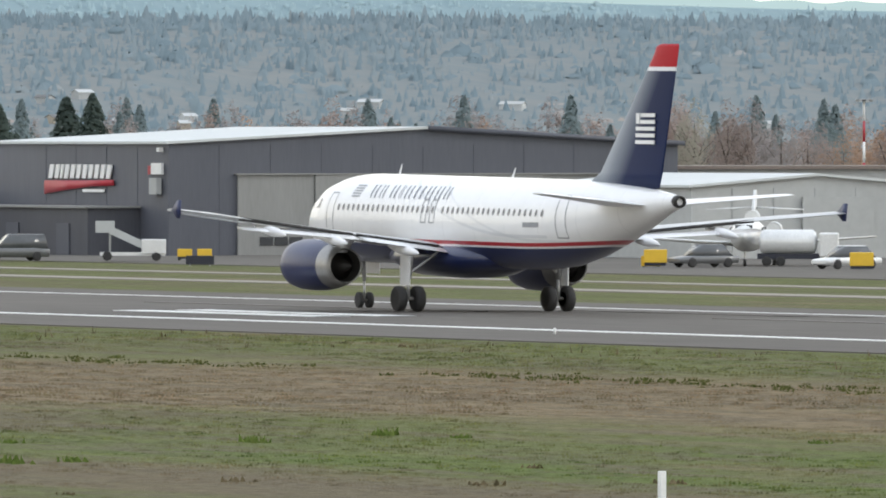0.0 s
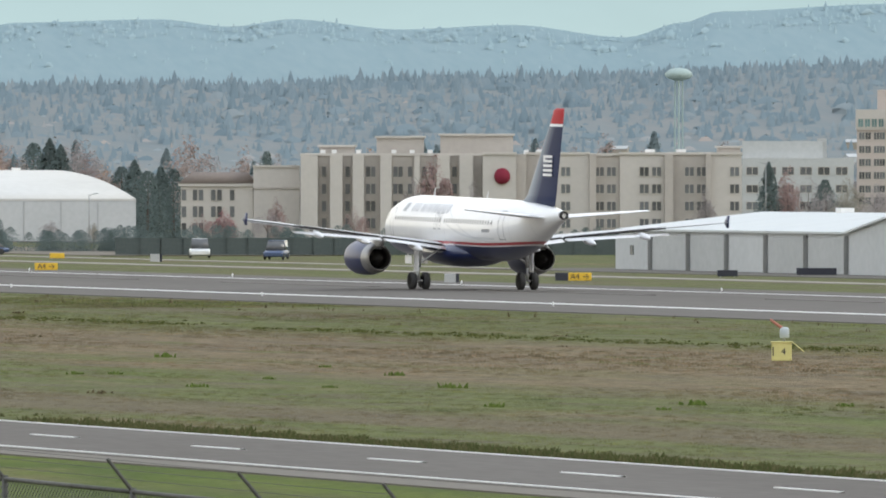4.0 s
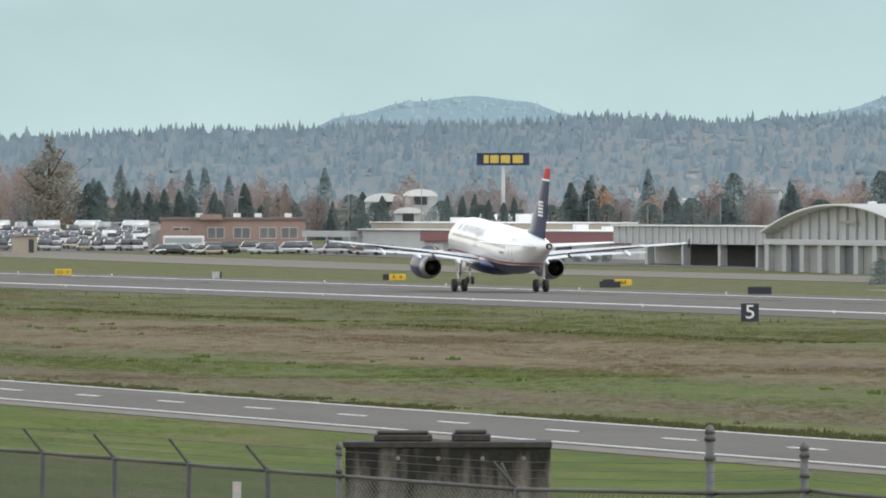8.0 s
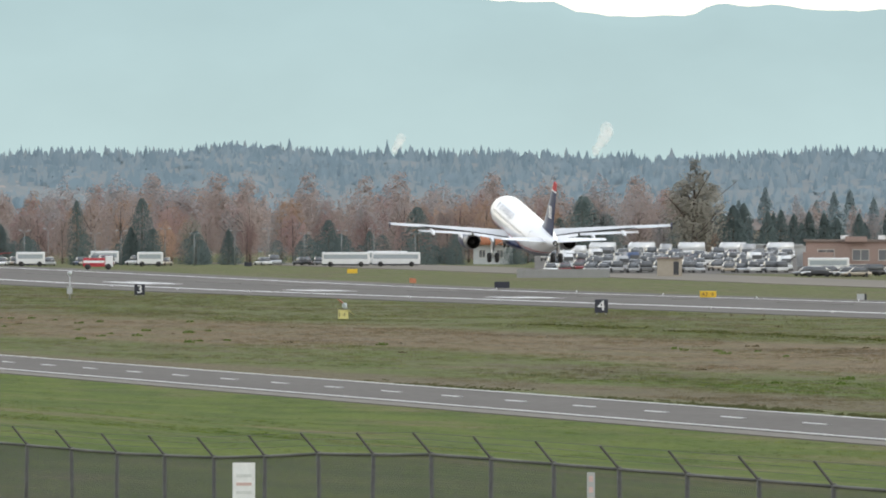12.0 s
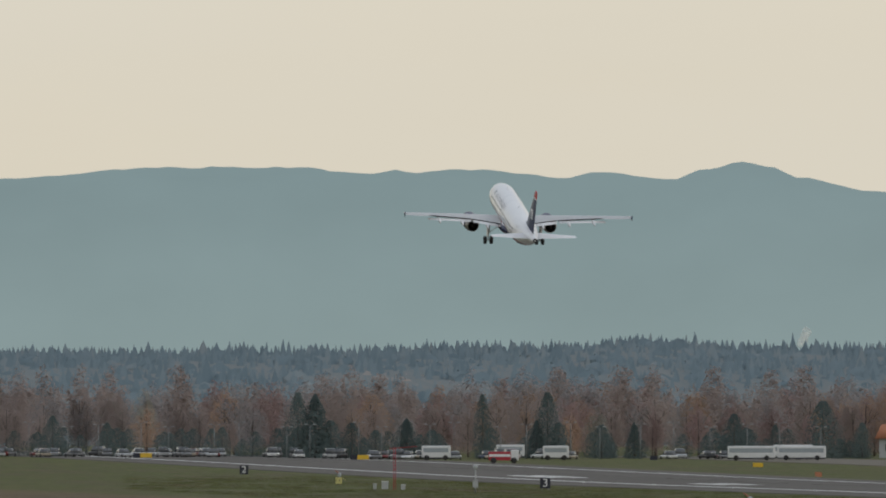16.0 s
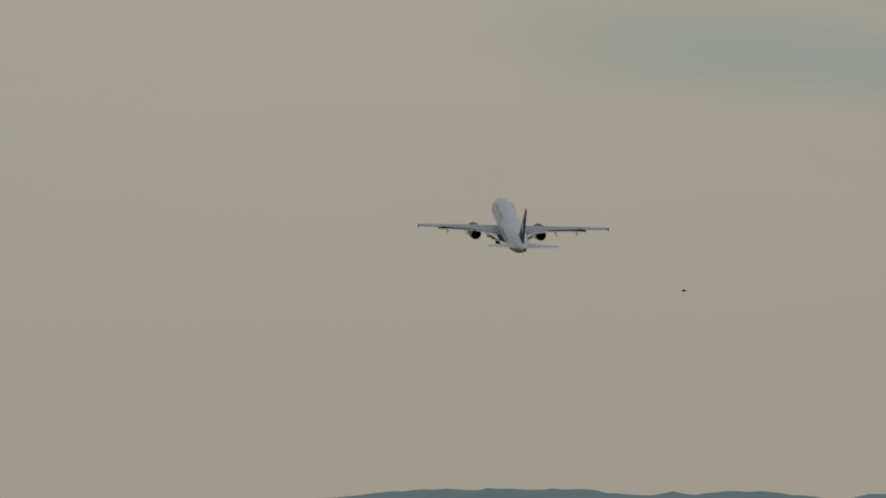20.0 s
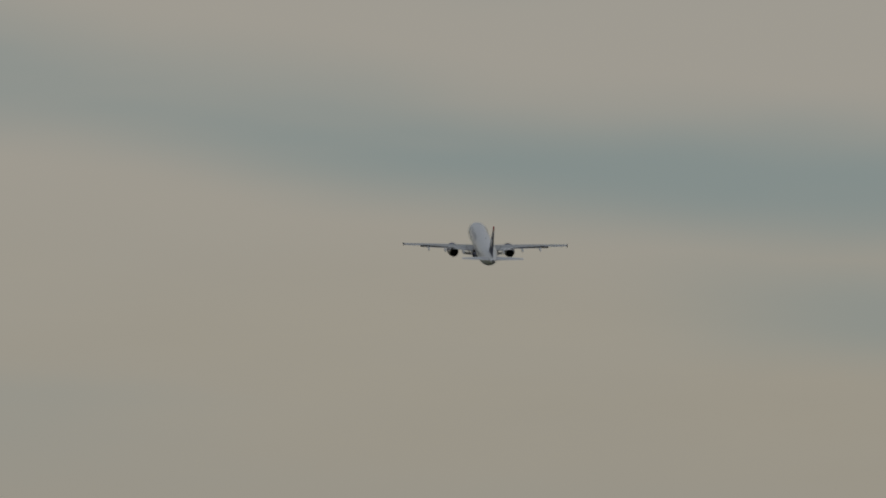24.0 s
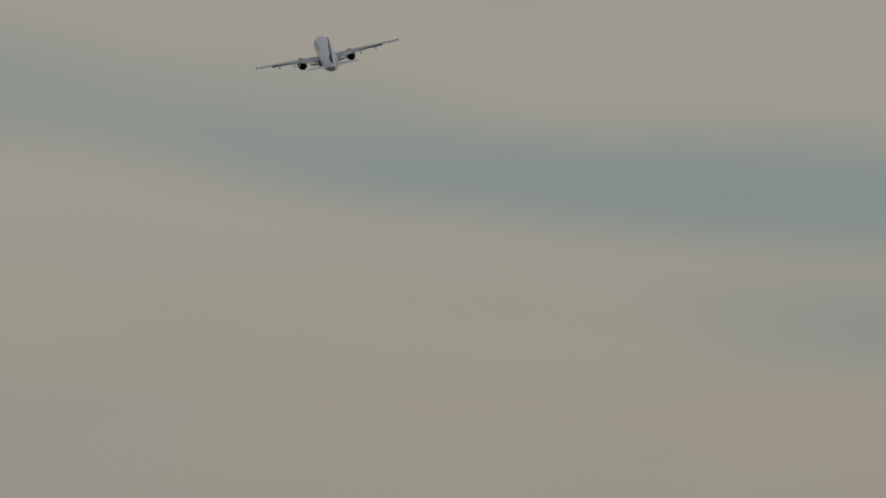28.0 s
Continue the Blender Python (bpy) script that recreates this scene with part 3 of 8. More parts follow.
def livery():
    m = bpy.data.materials.new("airliner_paint")
    m.use_nodes = True
    nt = m.node_tree
    bsdf = nt.nodes["Principled BSDF"]
    bsdf.inputs["Roughness"].default_value = 0.28
    bsdf.inputs["Coat Weight"].default_value = 0.3
    tc = nt.nodes.new("ShaderNodeTexCoord")
    sep = nt.nodes.new("ShaderNodeSeparateXYZ")
    nt.links.new(tc.outputs["Object"], sep.inputs[0])

    def mth(op, a, b=0.0, c=0.0):
        n = nt.nodes.new("ShaderNodeMath")
        n.operation = op
        for i, v in enumerate((a, b, c)):
            if isinstance(v, (int, float)):
                n.inputs[i].default_value = v
            else:
                nt.links.new(v, n.inputs[i])
        return n.outputs[0]

    def mixc(f, a, b):
        n = nt.nodes.new("ShaderNodeMix")
        n.data_type = "RGBA"
        for i, v in ((0, f), (6, a), (7, b)):
            if isinstance(v, tuple):
                n.inputs[i].default_value = (*v, 1)
            else:
                nt.links.new(v, n.inputs[i])
        return n.outputs[2]
    y, z = sep.outputs[1], sep.outputs[2]
    # the cheat line climbs towards the tail
    aft = mth("MAXIMUM", mth("MULTIPLY", mth("ADD", y, 6.0), -1.0), 0.0)
    lift = mth("MULTIPLY", mth("MULTIPLY", aft, aft), 0.0032)
    fore = mth("MAXIMUM", mth("SUBTRACT", y, 12.0), 0.0)
    line = mth("SUBTRACT", z, mth("SUBTRACT", mth("ADD", lift, 2.98), mth("MULTIPLY", fore, 0.05)))
    nz = nt.nodes.new("ShaderNodeTexNoise")
    nz.inputs["Scale"].default_value, nz.inputs["Detail"].default_value = 1.4, 5
    nt.links.new(tc.outputs["Object"], nz.inputs["Vector"])
    white = mixc(nz.outputs[0], (0.80, 0.80, 0.80), (0.72, 0.72, 0.73))
    # thin pale grey swoosh on the flank, and panel joints
    wave = mth("ABSOLUTE", mth("SUBTRACT", mth("SUBTRACT", z, 3.55), mth("MULTIPLY", mth("POWER", mth("MAXIMUM", mth("ADD", y, 7.0), 0.001), 2.0), 0.017)))
    swoosh = mth("MULTIPLY", mth("LESS_THAN", wave, 0.07), mth("GREATER_THAN", y, -10.0))
    white = mixc(mth("MULTIPLY", swoosh, 0.5), white, (0.50, 0.52, 0.55))
    wave2 = mth("ABSOLUTE", mth("SUBTRACT", mth("SUBTRACT", z, 3.35), mth("MULTIPLY", mth("POWER", mth("MAXIMUM", mth("ADD", y, 9.5), 0.001), 2.0), 0.021)))
    white = mixc(mth("MULTIPLY", mth("LESS_THAN", wave2, 0.06), 0.4), white, (0.50, 0.52, 0.55))
    ring = mth("LESS_THAN", mth("ABSOLUTE", mth("SUBTRACT", mth("FRACT", mth("MULTIPLY", mth("ADD", y, 40.0), 0.31)), 0.5)), 0.004)
    white = mixc(mth("MULTIPLY", ring, 0.45), white, (0.45, 0.45, 0.46))
    col = mixc(mth("LESS_THAN", line, 0.26), white, (0.42, 0.018, 0.03))
    col = mixc(mth("LESS_THAN", line, 0.09), col, (0.75, 0.75, 0.76))
    col = mixc(mth("LESS_THAN", line, 0.0), col, (0.010, 0.018, 0.070))
    nt.links.new(col, bsdf.inputs["Base Color"])
    return m


def fin_paint():
    m = bpy.data.materials.new("fin_paint")
    m.use_nodes = True
    nt = m.node_tree
    bsdf = nt.nodes["Principled BSDF"]
    bsdf.inputs["Roughness"].default_value = 0.45
    bsdf.inputs["Specular IOR Level"].default_value = 0.15
    tc = nt.nodes.new("ShaderNodeTexCoord")
    sep = nt.nodes.new("ShaderNodeSeparateXYZ")
    nt.links.new(tc.outputs["Object"], sep.inputs[0])
    # deep blue, paling to silver at the foot of the leading edge; white line and red cap at the top
    fade = nt.nodes.new("ShaderNodeMath")
    fade.operation = "MULTIPLY_ADD"
    nt.links.new(sep.outputs[2], fade.inputs[0])
    fade.inputs[1].default_value = 0.70
    nt.links.new(sep.outputs[1], fade.inputs[2])
    rng = nt.nodes.new("ShaderNodeMapRange")
    rng.inputs[1].default_value, rng.inputs[2].default_value = -11.2, -8.2
    nt.links.new(fade.outputs[0], rng.inputs[0])
    ramp = nt.nodes.new("ShaderNodeValToRGB")
    els = ramp.color_ramp.elements
    els[0].position, els[0].color = 0.25, (0.007, 0.016, 0.062, 1)
    els[1].position, els[1].color = 1.0, (0.26, 0.29, 0.33, 1)
    nt.links.new(rng.outputs[0], ramp.inputs[0])
    col = ramp.outputs[0]
    for top, c in ((11.06, (0.75, 0.75, 0.76)), (11.24, (0.40, 0.010, 0.022))):
        gt = nt.nodes.new("ShaderNodeMath")
        gt.operation = "GREATER_THAN"
        nt.links.new(sep.outputs[2], gt.inputs[0])
        gt.inputs[1].default_value = top
        mx = nt.nodes.new("ShaderNodeMix")
        mx.data_type = "RGBA"
        nt.links.new(gt.outputs[0], mx.inputs[0])
        nt.links.new(col, mx.inputs[6])
        mx.inputs[7].default_value = (*c, 1)
        col = mx.outputs[2]
    nt.links.new(col, bsdf.inputs["Base Color"])
    return m


hull_paint, tail_paint = livery(), fin_paint()
wing_grey = material("wing_grey", (0.50, 0.505, 0.505), 0.4, other=(0.43, 0.435, 0.44), scale=0.6, fine=5)
wing_white = material("wing_white", (0.76, 0.76, 0.76), 0.3, other=(0.68, 0.68, 0.69), scale=0.6, fine=5)
slat_metal = material("bare_slat_metal", (0.72, 0.72, 0.73), 0.3, 0.6, scale=0.8)
nacelle_blue = material("nacelle_blue", (0.012, 0.020, 0.070), 0.35, other=(0.022, 0.030, 0.09), scale=0.7)
nacelle_metal = material("nacelle_metal", (0.36, 0.355, 0.35), 0.4, 0.7, other=(0.28, 0.275, 0.27), scale=1.5)
dark_metal = material("exhaust_dark", (0.030, 0.028, 0.027), 0.6, 0.3, scale=2)
tyre_rubber = material("tyre_rubber", (0.022, 0.022, 0.023), 0.8, other=(0.035, 0.034, 0.033), scale=4)
strut_metal = material("gear_strut_metal", (0.48, 0.48, 0.47), 0.4, 0.4, scale=3)
rim_metal = material("wheel_rim", (0.32, 0.32, 0.31), 0.45, 0.5, scale=5)
window_dark = material("cabin_window", (0.16, 0.165, 0.18), 0.15, scale=3)
outline_grey = material("door_outline", (0.30, 0.31, 0.33), 0.5, scale=3)
title_blue = material("title_grey", (0.21, 0.22, 0.25), 0.4, scale=3)
lamp_white = bpy.data.materials.new("position_lamp")
lamp_white.use_nodes = True
lamp_white.node_tree.nodes["Principled BSDF"].inputs["Emission Color"].default_value = (1, 0.97, 0.9, 1)
lamp_white.node_tree.nodes["Principled BSDF"].inputs["Emission Strength"].default_value = 6


def airfoil(chord, thick, n=10):
    """(back, up) pairs round a wing section, leading edge at 0."""
    pts = []
    for i in range(n + 1):
        k = i / n
        c = 0.5 - 0.5 * math.cos(math.pi * k)
        pts.append((c * chord, thick * (2.0 * math.sqrt(c) * (1 - c) ** 0.9 * 0.62 + 0.002)))
    low = [(a, -b * 0.75) for a, b in pts[1:-1]]
    return pts + low[::-1]


def surface(stations, upright=False, thin=0.11, mats=0):
    """A wing or fin from stations (across, s of the leading edge, chord, height)."""
    rings = []
    for across, s, chord, h in stations:
        ring = []
        for a, b in airfoil(chord, thin * chord):
            ring.append((b, NOSE - s - a, h) if upright else (across, NOSE - s - a, h + b))
        rings.append(ring)
    return loft(bmesh.new(), rings)


def wing_at(x):
    """Leading edge s, trailing edge s and height at x metres out."""
    le = 11.9 + (x - 1.9) * 0.522
    te = 18.25 if x < 6.4 else 18.25 + (x - 6.4) * (21.2 - 18.25) / (16.7 - 6.4)
    k = (x - 1.9) / 14.8
    return le, te, 2.95 + 2.15 * k - 0.25 * k * k


def hull_side(s, z, out=0.012, side=-1):
    h, w, c = fus(s)
    q = max(-1, min(1, (z - c) / h))
    return Vector((side * (w * math.sqrt(1 - q * q) + out), NOSE - s, z))


def hull_patch(corners, side, out=0.014, cols=1):
    """A thin plate that follows the hull between (s, z) corners."""
    bm = bmesh.new()
    vs = [bm.verts.new(hull_side(s, z, out, side)) for s, z in corners]
    bm.faces.new(vs)
    return bm


wings, flaps = [], []
airliner = empty("airliner", pose(RUNWAY_X, 512, 0), "white twin-jet airliner with blue belly, red line and blue tail", "aeroplane")

rings = []
S_LIST = [0, 0.12, 0.35, 0.6, 0.9, 1.3, 1.8, 2.3, 2.8, 3.5, 4.2, 5, 5.8, 7, 9, 12, 15, 18, 21, 24.5, 25.7, 27, 28.2, 29.5, 30.7, 32, 33.1, 34.2, 35.2, 36.2, 36.8, 37.3, 37.57]
for s in S_LIST:
    h, w, c = fus(s)
    rings.append([(w * math.cos(k * math.tau / 32), NOSE - s, c + h * math.sin(k * math.tau / 32)) for k in range(32)])
fuselage = part("fuselage", loft(bmesh.new(), rings), hull_paint, airliner, "white hull with dark blue belly and red cheat line")
# wing-body fairing
rings = []
for s, w, h in ((10.2, 0.3, 0.2), (11.2, 1.7, 0.62), (13, 2.28, 0.92), (16, 2.35, 0.98), (18.5, 2.2, 0.9), (20.5, 1.4, 0.5), (21.5, 0.3, 0.15)):
    rings.append([(w * math.cos(k * math.tau / 20), NOSE - s, 2.45 + h * math.sin(k * math.tau / 20)) for k in range(20)])
part("belly_fairing", loft(bmesh.new(), rings), hull_paint, airliner)
bm = bmesh.new()
lathe(bm, [(NOSE - 37.35, 0.30), (NOSE - 37.75, 0.26), (NOSE - 37.70, 0.17), (NOSE - 37.2, 0.15)], 14, at=(0, 0, 5.27))
part("tail_exhaust", bm, dark_metal, airliner, "dark auxiliary exhaust")
# cockpit windows
for side in (-1, 1):
    for a, b in (((1.55, 4.46), (2.25, 4.90)), ((2.3, 4.50), (3.05, 5.0)), ((3.1, 4.53), (3.6, 4.98))):
        part("cockpit_window", hull_patch([(a[0], a[1]), (b[0], a[1] + 0.02), (b[0], b[1]), (a[0] + 0.25, b[1])], side), window_dark, airliner)
    # cabin windows, one object each on one mesh
    wm = bmesh.new()
    vs = [wm.verts.new((0, 0.115 * math.cos(k * math.tau / 10), 0.175 * math.sin(k * math.tau / 10))) for k in range(10)]
    wm.faces.new(vs if side > 0 else vs[::-1])
    wme = link_mesh("cabin_window", wm, window_dark)
    for i in range(50):
        s = 6.1 + i * 0.533
        if s > 27.6 or 16.3 < s < 16.9:
            continue
        p = hull_side(s, 4.62, 0.014, side)
        part("cabin_window", wme, None, airliner, m=Matrix.Translation(p) @ pose(0, 0, 0, 0, side * -14, 0))
    # doors: four thin edges each
    for s0, s1, z0, z1 in ((4.7, 5.55, 3.4, 5.3), (28.6, 29.5, 3.5, 5.45), (15.05, 15.6, 4.0, 5.1), (15.95, 16.5, 4.0, 5.1)):
        bm = bmesh.new()
        e = 0.055
        for c in (((s0, z0), (s1, z0), (s1, z0 + e), (s0, z0 + e)), ((s0, z1 - e), (s1, z1 - e), (s1, z1), (s0, z1))):
            bm.faces.new([bm.verts.new(hull_side(s, z, 0.016, side)) for s, z in c])
        for sa in (s0, s1 - e):
            n = 6
            for i in range(n):
                za, zb = z0 + (z1 - z0) * i / n, z0 + (z1 - z0) * (i + 1) / n
                bm.faces.new([bm.verts.new(hull_side(s, z, 0.016, side)) for s, z in ((sa, za), (sa + e, za), (sa + e, zb), (sa, zb))])
        part("door_outline", bm, outline_grey, airliner)
    # title and flag as plain slanted bars
    s = 8.9
    for i, w in enumerate((0.70, 0.55, 0.0, 0.72, 0.34, 0.72, 0.98, 0.74, 0.70, 0.58)):
        if not w:
            s += 0.30
            continue
        ss = s if side < 0 else 21.2 - s - w
        d = 0.16
        lo, hi = 5.10, 5.68
        for f0, f1 in ((0.05, 0.24), (0.66, 0.86)):
            bm = bmesh.new()
            a, b = ss + w * f0, ss + w * f1
            mid = (lo + hi) / 2
            rows3 = [[bm.verts.new(hull_side(q, z, 0.018, side)) for q in (a + e, b + e)] for z, e in ((lo, d), (mid, d / 2), (hi, 0))]
            for r0, r1 in zip(rows3, rows3[1:]):
                bm.faces.new((r0[0], r0[1], r1[1], r1[0]))
            part("title_bar", bm, title_blue, airliner)
        s += w + 0.26
    for i in range(5):
        z = 5.12 + i * 0.12
        part("flag_stripe", hull_patch([(7.1, z), (8.0, z), (7.95, z + 0.06), (7.05, z + 0.06)], side, 0.018), outline_grey, airliner)
    # registration as a plain bar
    part("registration_bar", hull_patch([(25.7, 3.96), (27.2, 3.98), (27.2, 4.2), (25.7, 4.18)], side, 0.02), outline_grey, airliner)

for side in (-1, 1):
    st = []
    for x in (1.2, 1.9, 3.2, 4.8, 6.4, 9, 12, 14.5, 16.3, 16.75):
        le, te, z = wing_at(max(x, 1.9))
        st.append((side * x, le, te - le - (0.9 if x < 13.2 else 0.0), z))
    wing = part("wing", surface(st, thin=0.10), [wing_grey], airliner, "light grey swept wing")
    wings.append((wing, side))
    # slats, flaps and their fairings
    st = []
    for x in (2.6, 6.4, 11, 16.2):
        le, te, z = wing_at(x)
        st.append((side * x, le - 0.16, 0.52 - 0.012 * x, z - 0.10))
    part("slat", surface(st, thin=0.22), slat_metal, wing, "bare metal leading-edge slat")
    for x0, x1 in ((2.0, 6.2), (6.5, 13.1)):
        st = []
        for x in (x0, (x0 + x1) / 2, x1):
            le, te, z = wing_at(x)
            st.append((side * x, te - 1.0, 1.28 - 0.035 * x, z - 0.12))
        bmf = surface(st, thin=0.13)
        bmesh.ops.rotate(bmf, verts=bmf.verts, cent=(0, NOSE - wing_at(x0)[1] + 0.9, wing_at((x0 + x1) / 2)[2]), matrix=Matrix.Rotation(radians(9), 3, "X"))
        flaps.append(part("flap", bmf, wing_white, wing, "pale flap"))
    # solid dark bars stand in for the shade between wing and flap
    for x0, x1 in ((2.1, 6.25), (6.45, 13.0)):
        bm = bmesh.new()
        loft(bm, [[(side * x, NOSE - wing_at(x)[1] + a, wing_at(x)[2] + q) for a, q in ((0.93, -0.10), (0.85, -0.10), (0.85, 0.05), (0.93, 0.05))] for x in (x0, (x0 + x1) / 2, x1)])
        part("flap_gap", bm, dark_metal, wing, "dark bar for the shade in the flap slot")
    for x in (4.1, 7.9, 11.4):
        le, te, z = wing_at(x)
        bm = bmesh.new()
        prof = [(1.9, 0.02), (1.4, 0.15), (0.6, 0.24), (-0.4, 0.25), (-1.1, 0.15), (-1.5, 0.02)]
        lathe(bm, [(a, r * (1 - 0.012 * x)) for a, r in prof], 10, at=(0, 0, 0))
        part("flap_fairing", bm, wing_white, wing, "pale flap-track fairing", Matrix.Translation((side * x, NOSE - te + 0.3, z - 0.42)) @ pose(0, 0, 0, 6, 0, 0))
    le, te, z = wing_at(16.75)
    bm = bmesh.new()
    loft(bm, [[(side * 16.78 + dx, NOSE - le - a, z + zz) for dx, a in ((-0.03, a0), (0.03, a0), (0.03, a1), (-0.03, a1))] for zz, a0, a1 in ((-0.36, 1.2, 1.5), (0, 0.62, 1.56), (0.46, 1.3, 1.62))])
    part("wingtip_fence", bm, nacelle_blue, wing, "dark blue wingtip fence")
    # engine
    ex, es, ez = side * 5.75, 10.15, 2.02
    bm = bmesh.new()
    prof = [(-0.9, 0.80), (-0.1, 0.90), (0.0, 0.98), (-0.15, 1.07), (-0.8, 1.16), (-1.8, 1.19), (-2.9, 1.16), (-3.9, 1.04), (-4.5, 0.92), (-5.0, 0.80), (-4.95, 0.74), (-4.2, 0.66)]
    lathe(bm, prof, 28, mats=[3, 1, 1, 0, 0, 0, 0, 1, 1, 1, 2], at=(ex, NOSE - es, ez))
    engine = part("engine", bm, [nacelle_blue, nacelle_metal, dark_metal, strut_metal], airliner, "dark blue engine nacelle with metal nozzle")
    bm = bmesh.new()
    lathe(bm, [(-0.5, 0.02), (-0.75, 0.2), (-0.95, 0.26), (-0.96, 0.80)], 20, at=(ex, NOSE - es, ez))
    part("fan", bm, dark_metal, engine)
    bm = bmesh.new()
    lathe(bm, [(-4.3, 0.66), (-4.4, 0.34), (-5.1, 0.22), (-5.5, 0.03)], 16, at=(ex, NOSE - es, ez))
    part("exhaust_cone", bm, dark_metal, engine)
    le, te, z = wing_at(5.75)
    bm = bmesh.new()
    loft(bm, [[(ex + dx, NOSE - es - a, zz) for dx, a, zz in ((-0.22 * k, 1.0, ez + 0.95), (0.22 * k, 1.0, ez + 0.95), (0.22 * k, 4.6, ez + 0.6), (-0.22 * k, 4.6, ez + 0.6))] if j == 0 else
              [(ex + dx, NOSE - a, zz) for dx, a, zz in ((-0.18, le - 0.6, z - 0.1), (0.18, le - 0.6, z - 0.1), (0.18, le + 2.2, z), (-0.18, le + 2.2, z))] for j, k in ((0, 1), (1, 1))])
    part("pylon", bm, wing_white, engine)
    # tailplane
    st = [(side * 0.4, 31.6, 3.9, 5.05), (side * 1.2, 32.05, 3.5, 5.12), (side * 6.15, 35.35, 1.35, 5.58), (side * 6.22, 35.5, 1.1, 5.59)]
    part("tailplane", surface(st, thin=0.09), [wing_white], airliner, "white tailplane")

st = [(0, 27.6, 0.3, 5.6), (0, 28.0, 7.6, 5.80), (0, 29.7, 6.2, 6.5), (0, 34.9, 2.42, 11.74), (0, 35.15, 2.26, 12.14), (0, 35.65, 1.7, 12.26)]
fin = part("fin", surface(st[1:], upright=True, thin=0.085), tail_paint, airliner, "dark blue fin with red cap")
for side in (-1, 1):
    for i in range(5):
        z = 9.0 - i * 0.30
        a = 33.55 - 0.012 * i
        # plain white bars stand for the flag on the fin
        for s0, s1, z0, z1 in (((a, a + 0.34, z - 0.3, z + 0.17), (a + 0.45, a + 1.85, z, z + 0.17)) if i == 0 else ((((a + 0.45), a + 1.85, z, z + 0.17),) if i == 1 else ((a, a + 1.85, z, z + 0.17),))):
            bm = bmesh.new()
            x = side * 0.165
            box(bm, x - 0.02, x + 0.02, NOSE - s1, NOSE - s0, z0, z1)
            part("flag_bar", bm, wing_white, fin)
bm = rod(bmesh.new(), (0, NOSE - 8.6, 6.1), (0, NOSE - 8.9, 6.65), 0.06, 0.02, 6)
part("antenna", bm, wing_white, airliner)
bm = rod(bmesh.new(), (0, NOSE - 20.6, 6.1), (0, NOSE - 20.95, 6.6), 0.06, 0.02, 6)
part("antenna", bm, wing_white, airliner)
for s in (2.6, 16.0):
    part("antenna", boxm(-0.02, 0.02, NOSE - s - 0.25, NOSE - s, fus(s)[2] - fus(s)[0] - 0.22, fus(s)[2] - fus(s)[0] + 0.1), wing_white, airliner)


def wheel_mesh(r, w):
    bm = bmesh.new()
    prof = [(-w * 0.5, r * 0.62), (-w * 0.5, r * 0.86), (-w * 0.36, r * 0.98), (0, r), (w * 0.36, r * 0.98), (w * 0.5, r * 0.86), (w * 0.5, r * 0.62), (w * 0.34, r * 0.5), (w * 0.3, r * 0.15), (-w * 0.3, r * 0.15), (-w * 0.34, r * 0.5), (-w * 0.5, r * 0.62)]
    lathe(bm, prof, 20, "X", mats=[0, 0, 0, 0, 0, 0, 1, 1, 1, 1, 1])
    return link_mesh("wheel", bm, [tyre_rubber, rim_metal])


main_wheel, nose_wheel = wheel_mesh(0.585, 0.42), wheel_mesh(0.38, 0.22)
gears = []
for side in (-1, 1):
    # the leg's own space starts at its hinge in the wing
    hinge = Vector((side * 3.75, -0.15, 2.75))
    bm = bmesh.new()
    rod(bm, (0, 0, 0.1), (side * 0.05, 0.15, -1.25), 0.15, 0.13, 10)
    rod(bm, (side * 0.05, 0.15, -1.2), (side * 0.05, 0.15, -2.17), 0.09, n=10)
    rod(bm, (-0.42, 0.15, -2.165), (0.5, 0.15, -2.165), 0.075, n=8)
    gear = part("main_gear", bm, strut_metal, airliner, "main landing-gear leg with two wheels", Matrix.Translation(hinge))
    for dx in (-0.46, 0.46):
        part("wheel", main_wheel, None, gear, m=Matrix.Translation((side * 0.05 + dx, 0.15, -2.165)))
    bm = rod(bmesh.new(), (-side * 1.45, 0.1, 0.0), (0, 0.12, -1.0), 0.06, n=6)
    part("side_brace", bm, strut_metal, gear)
    bm = box(bmesh.new(), side * 0.24, side * 0.29, -0.45, 0.55, -1.55, 0.0)
    part("leg_door", bm, wing_white, gear, "pale leg door")
    gears.append((gear, hinge, side))
hinge = Vector((0, 12.9, 2.05))
bm = bmesh.new()
rod(bm, (0, 0, 0.2), (0, -0.1, -0.9), 0.10, 0.09, 8)
rod(bm, (0, -0.1, -0.9), (0, -0.12, -1.78), 0.06, n=8)
rod(bm, (-0.25, -0.12, -1.78), (0.25, -0.12, -1.78), 0.05, n=6)
rod(bm, (0, 0.9, 0.1), (0, -0.05, -0.7), 0.05, n=6)
nose_gear = part("nose_gear", bm, strut_metal, airliner, "nose landing-gear leg with two wheels", Matrix.Translation(hinge))
for dx in (-0.25, 0.25):
    part("wheel", nose_wheel, None, nose_gear, m=Matrix.Translation((dx, -0.12, -1.78)))
for dx in (-0.55, 0.55):
    part("gear_door", boxm(dx - 0.02, dx + 0.02, -0.6, 0.9, -0.55, 0.0), wing_white, nose_gear)
NOSE_HINGE = hinge

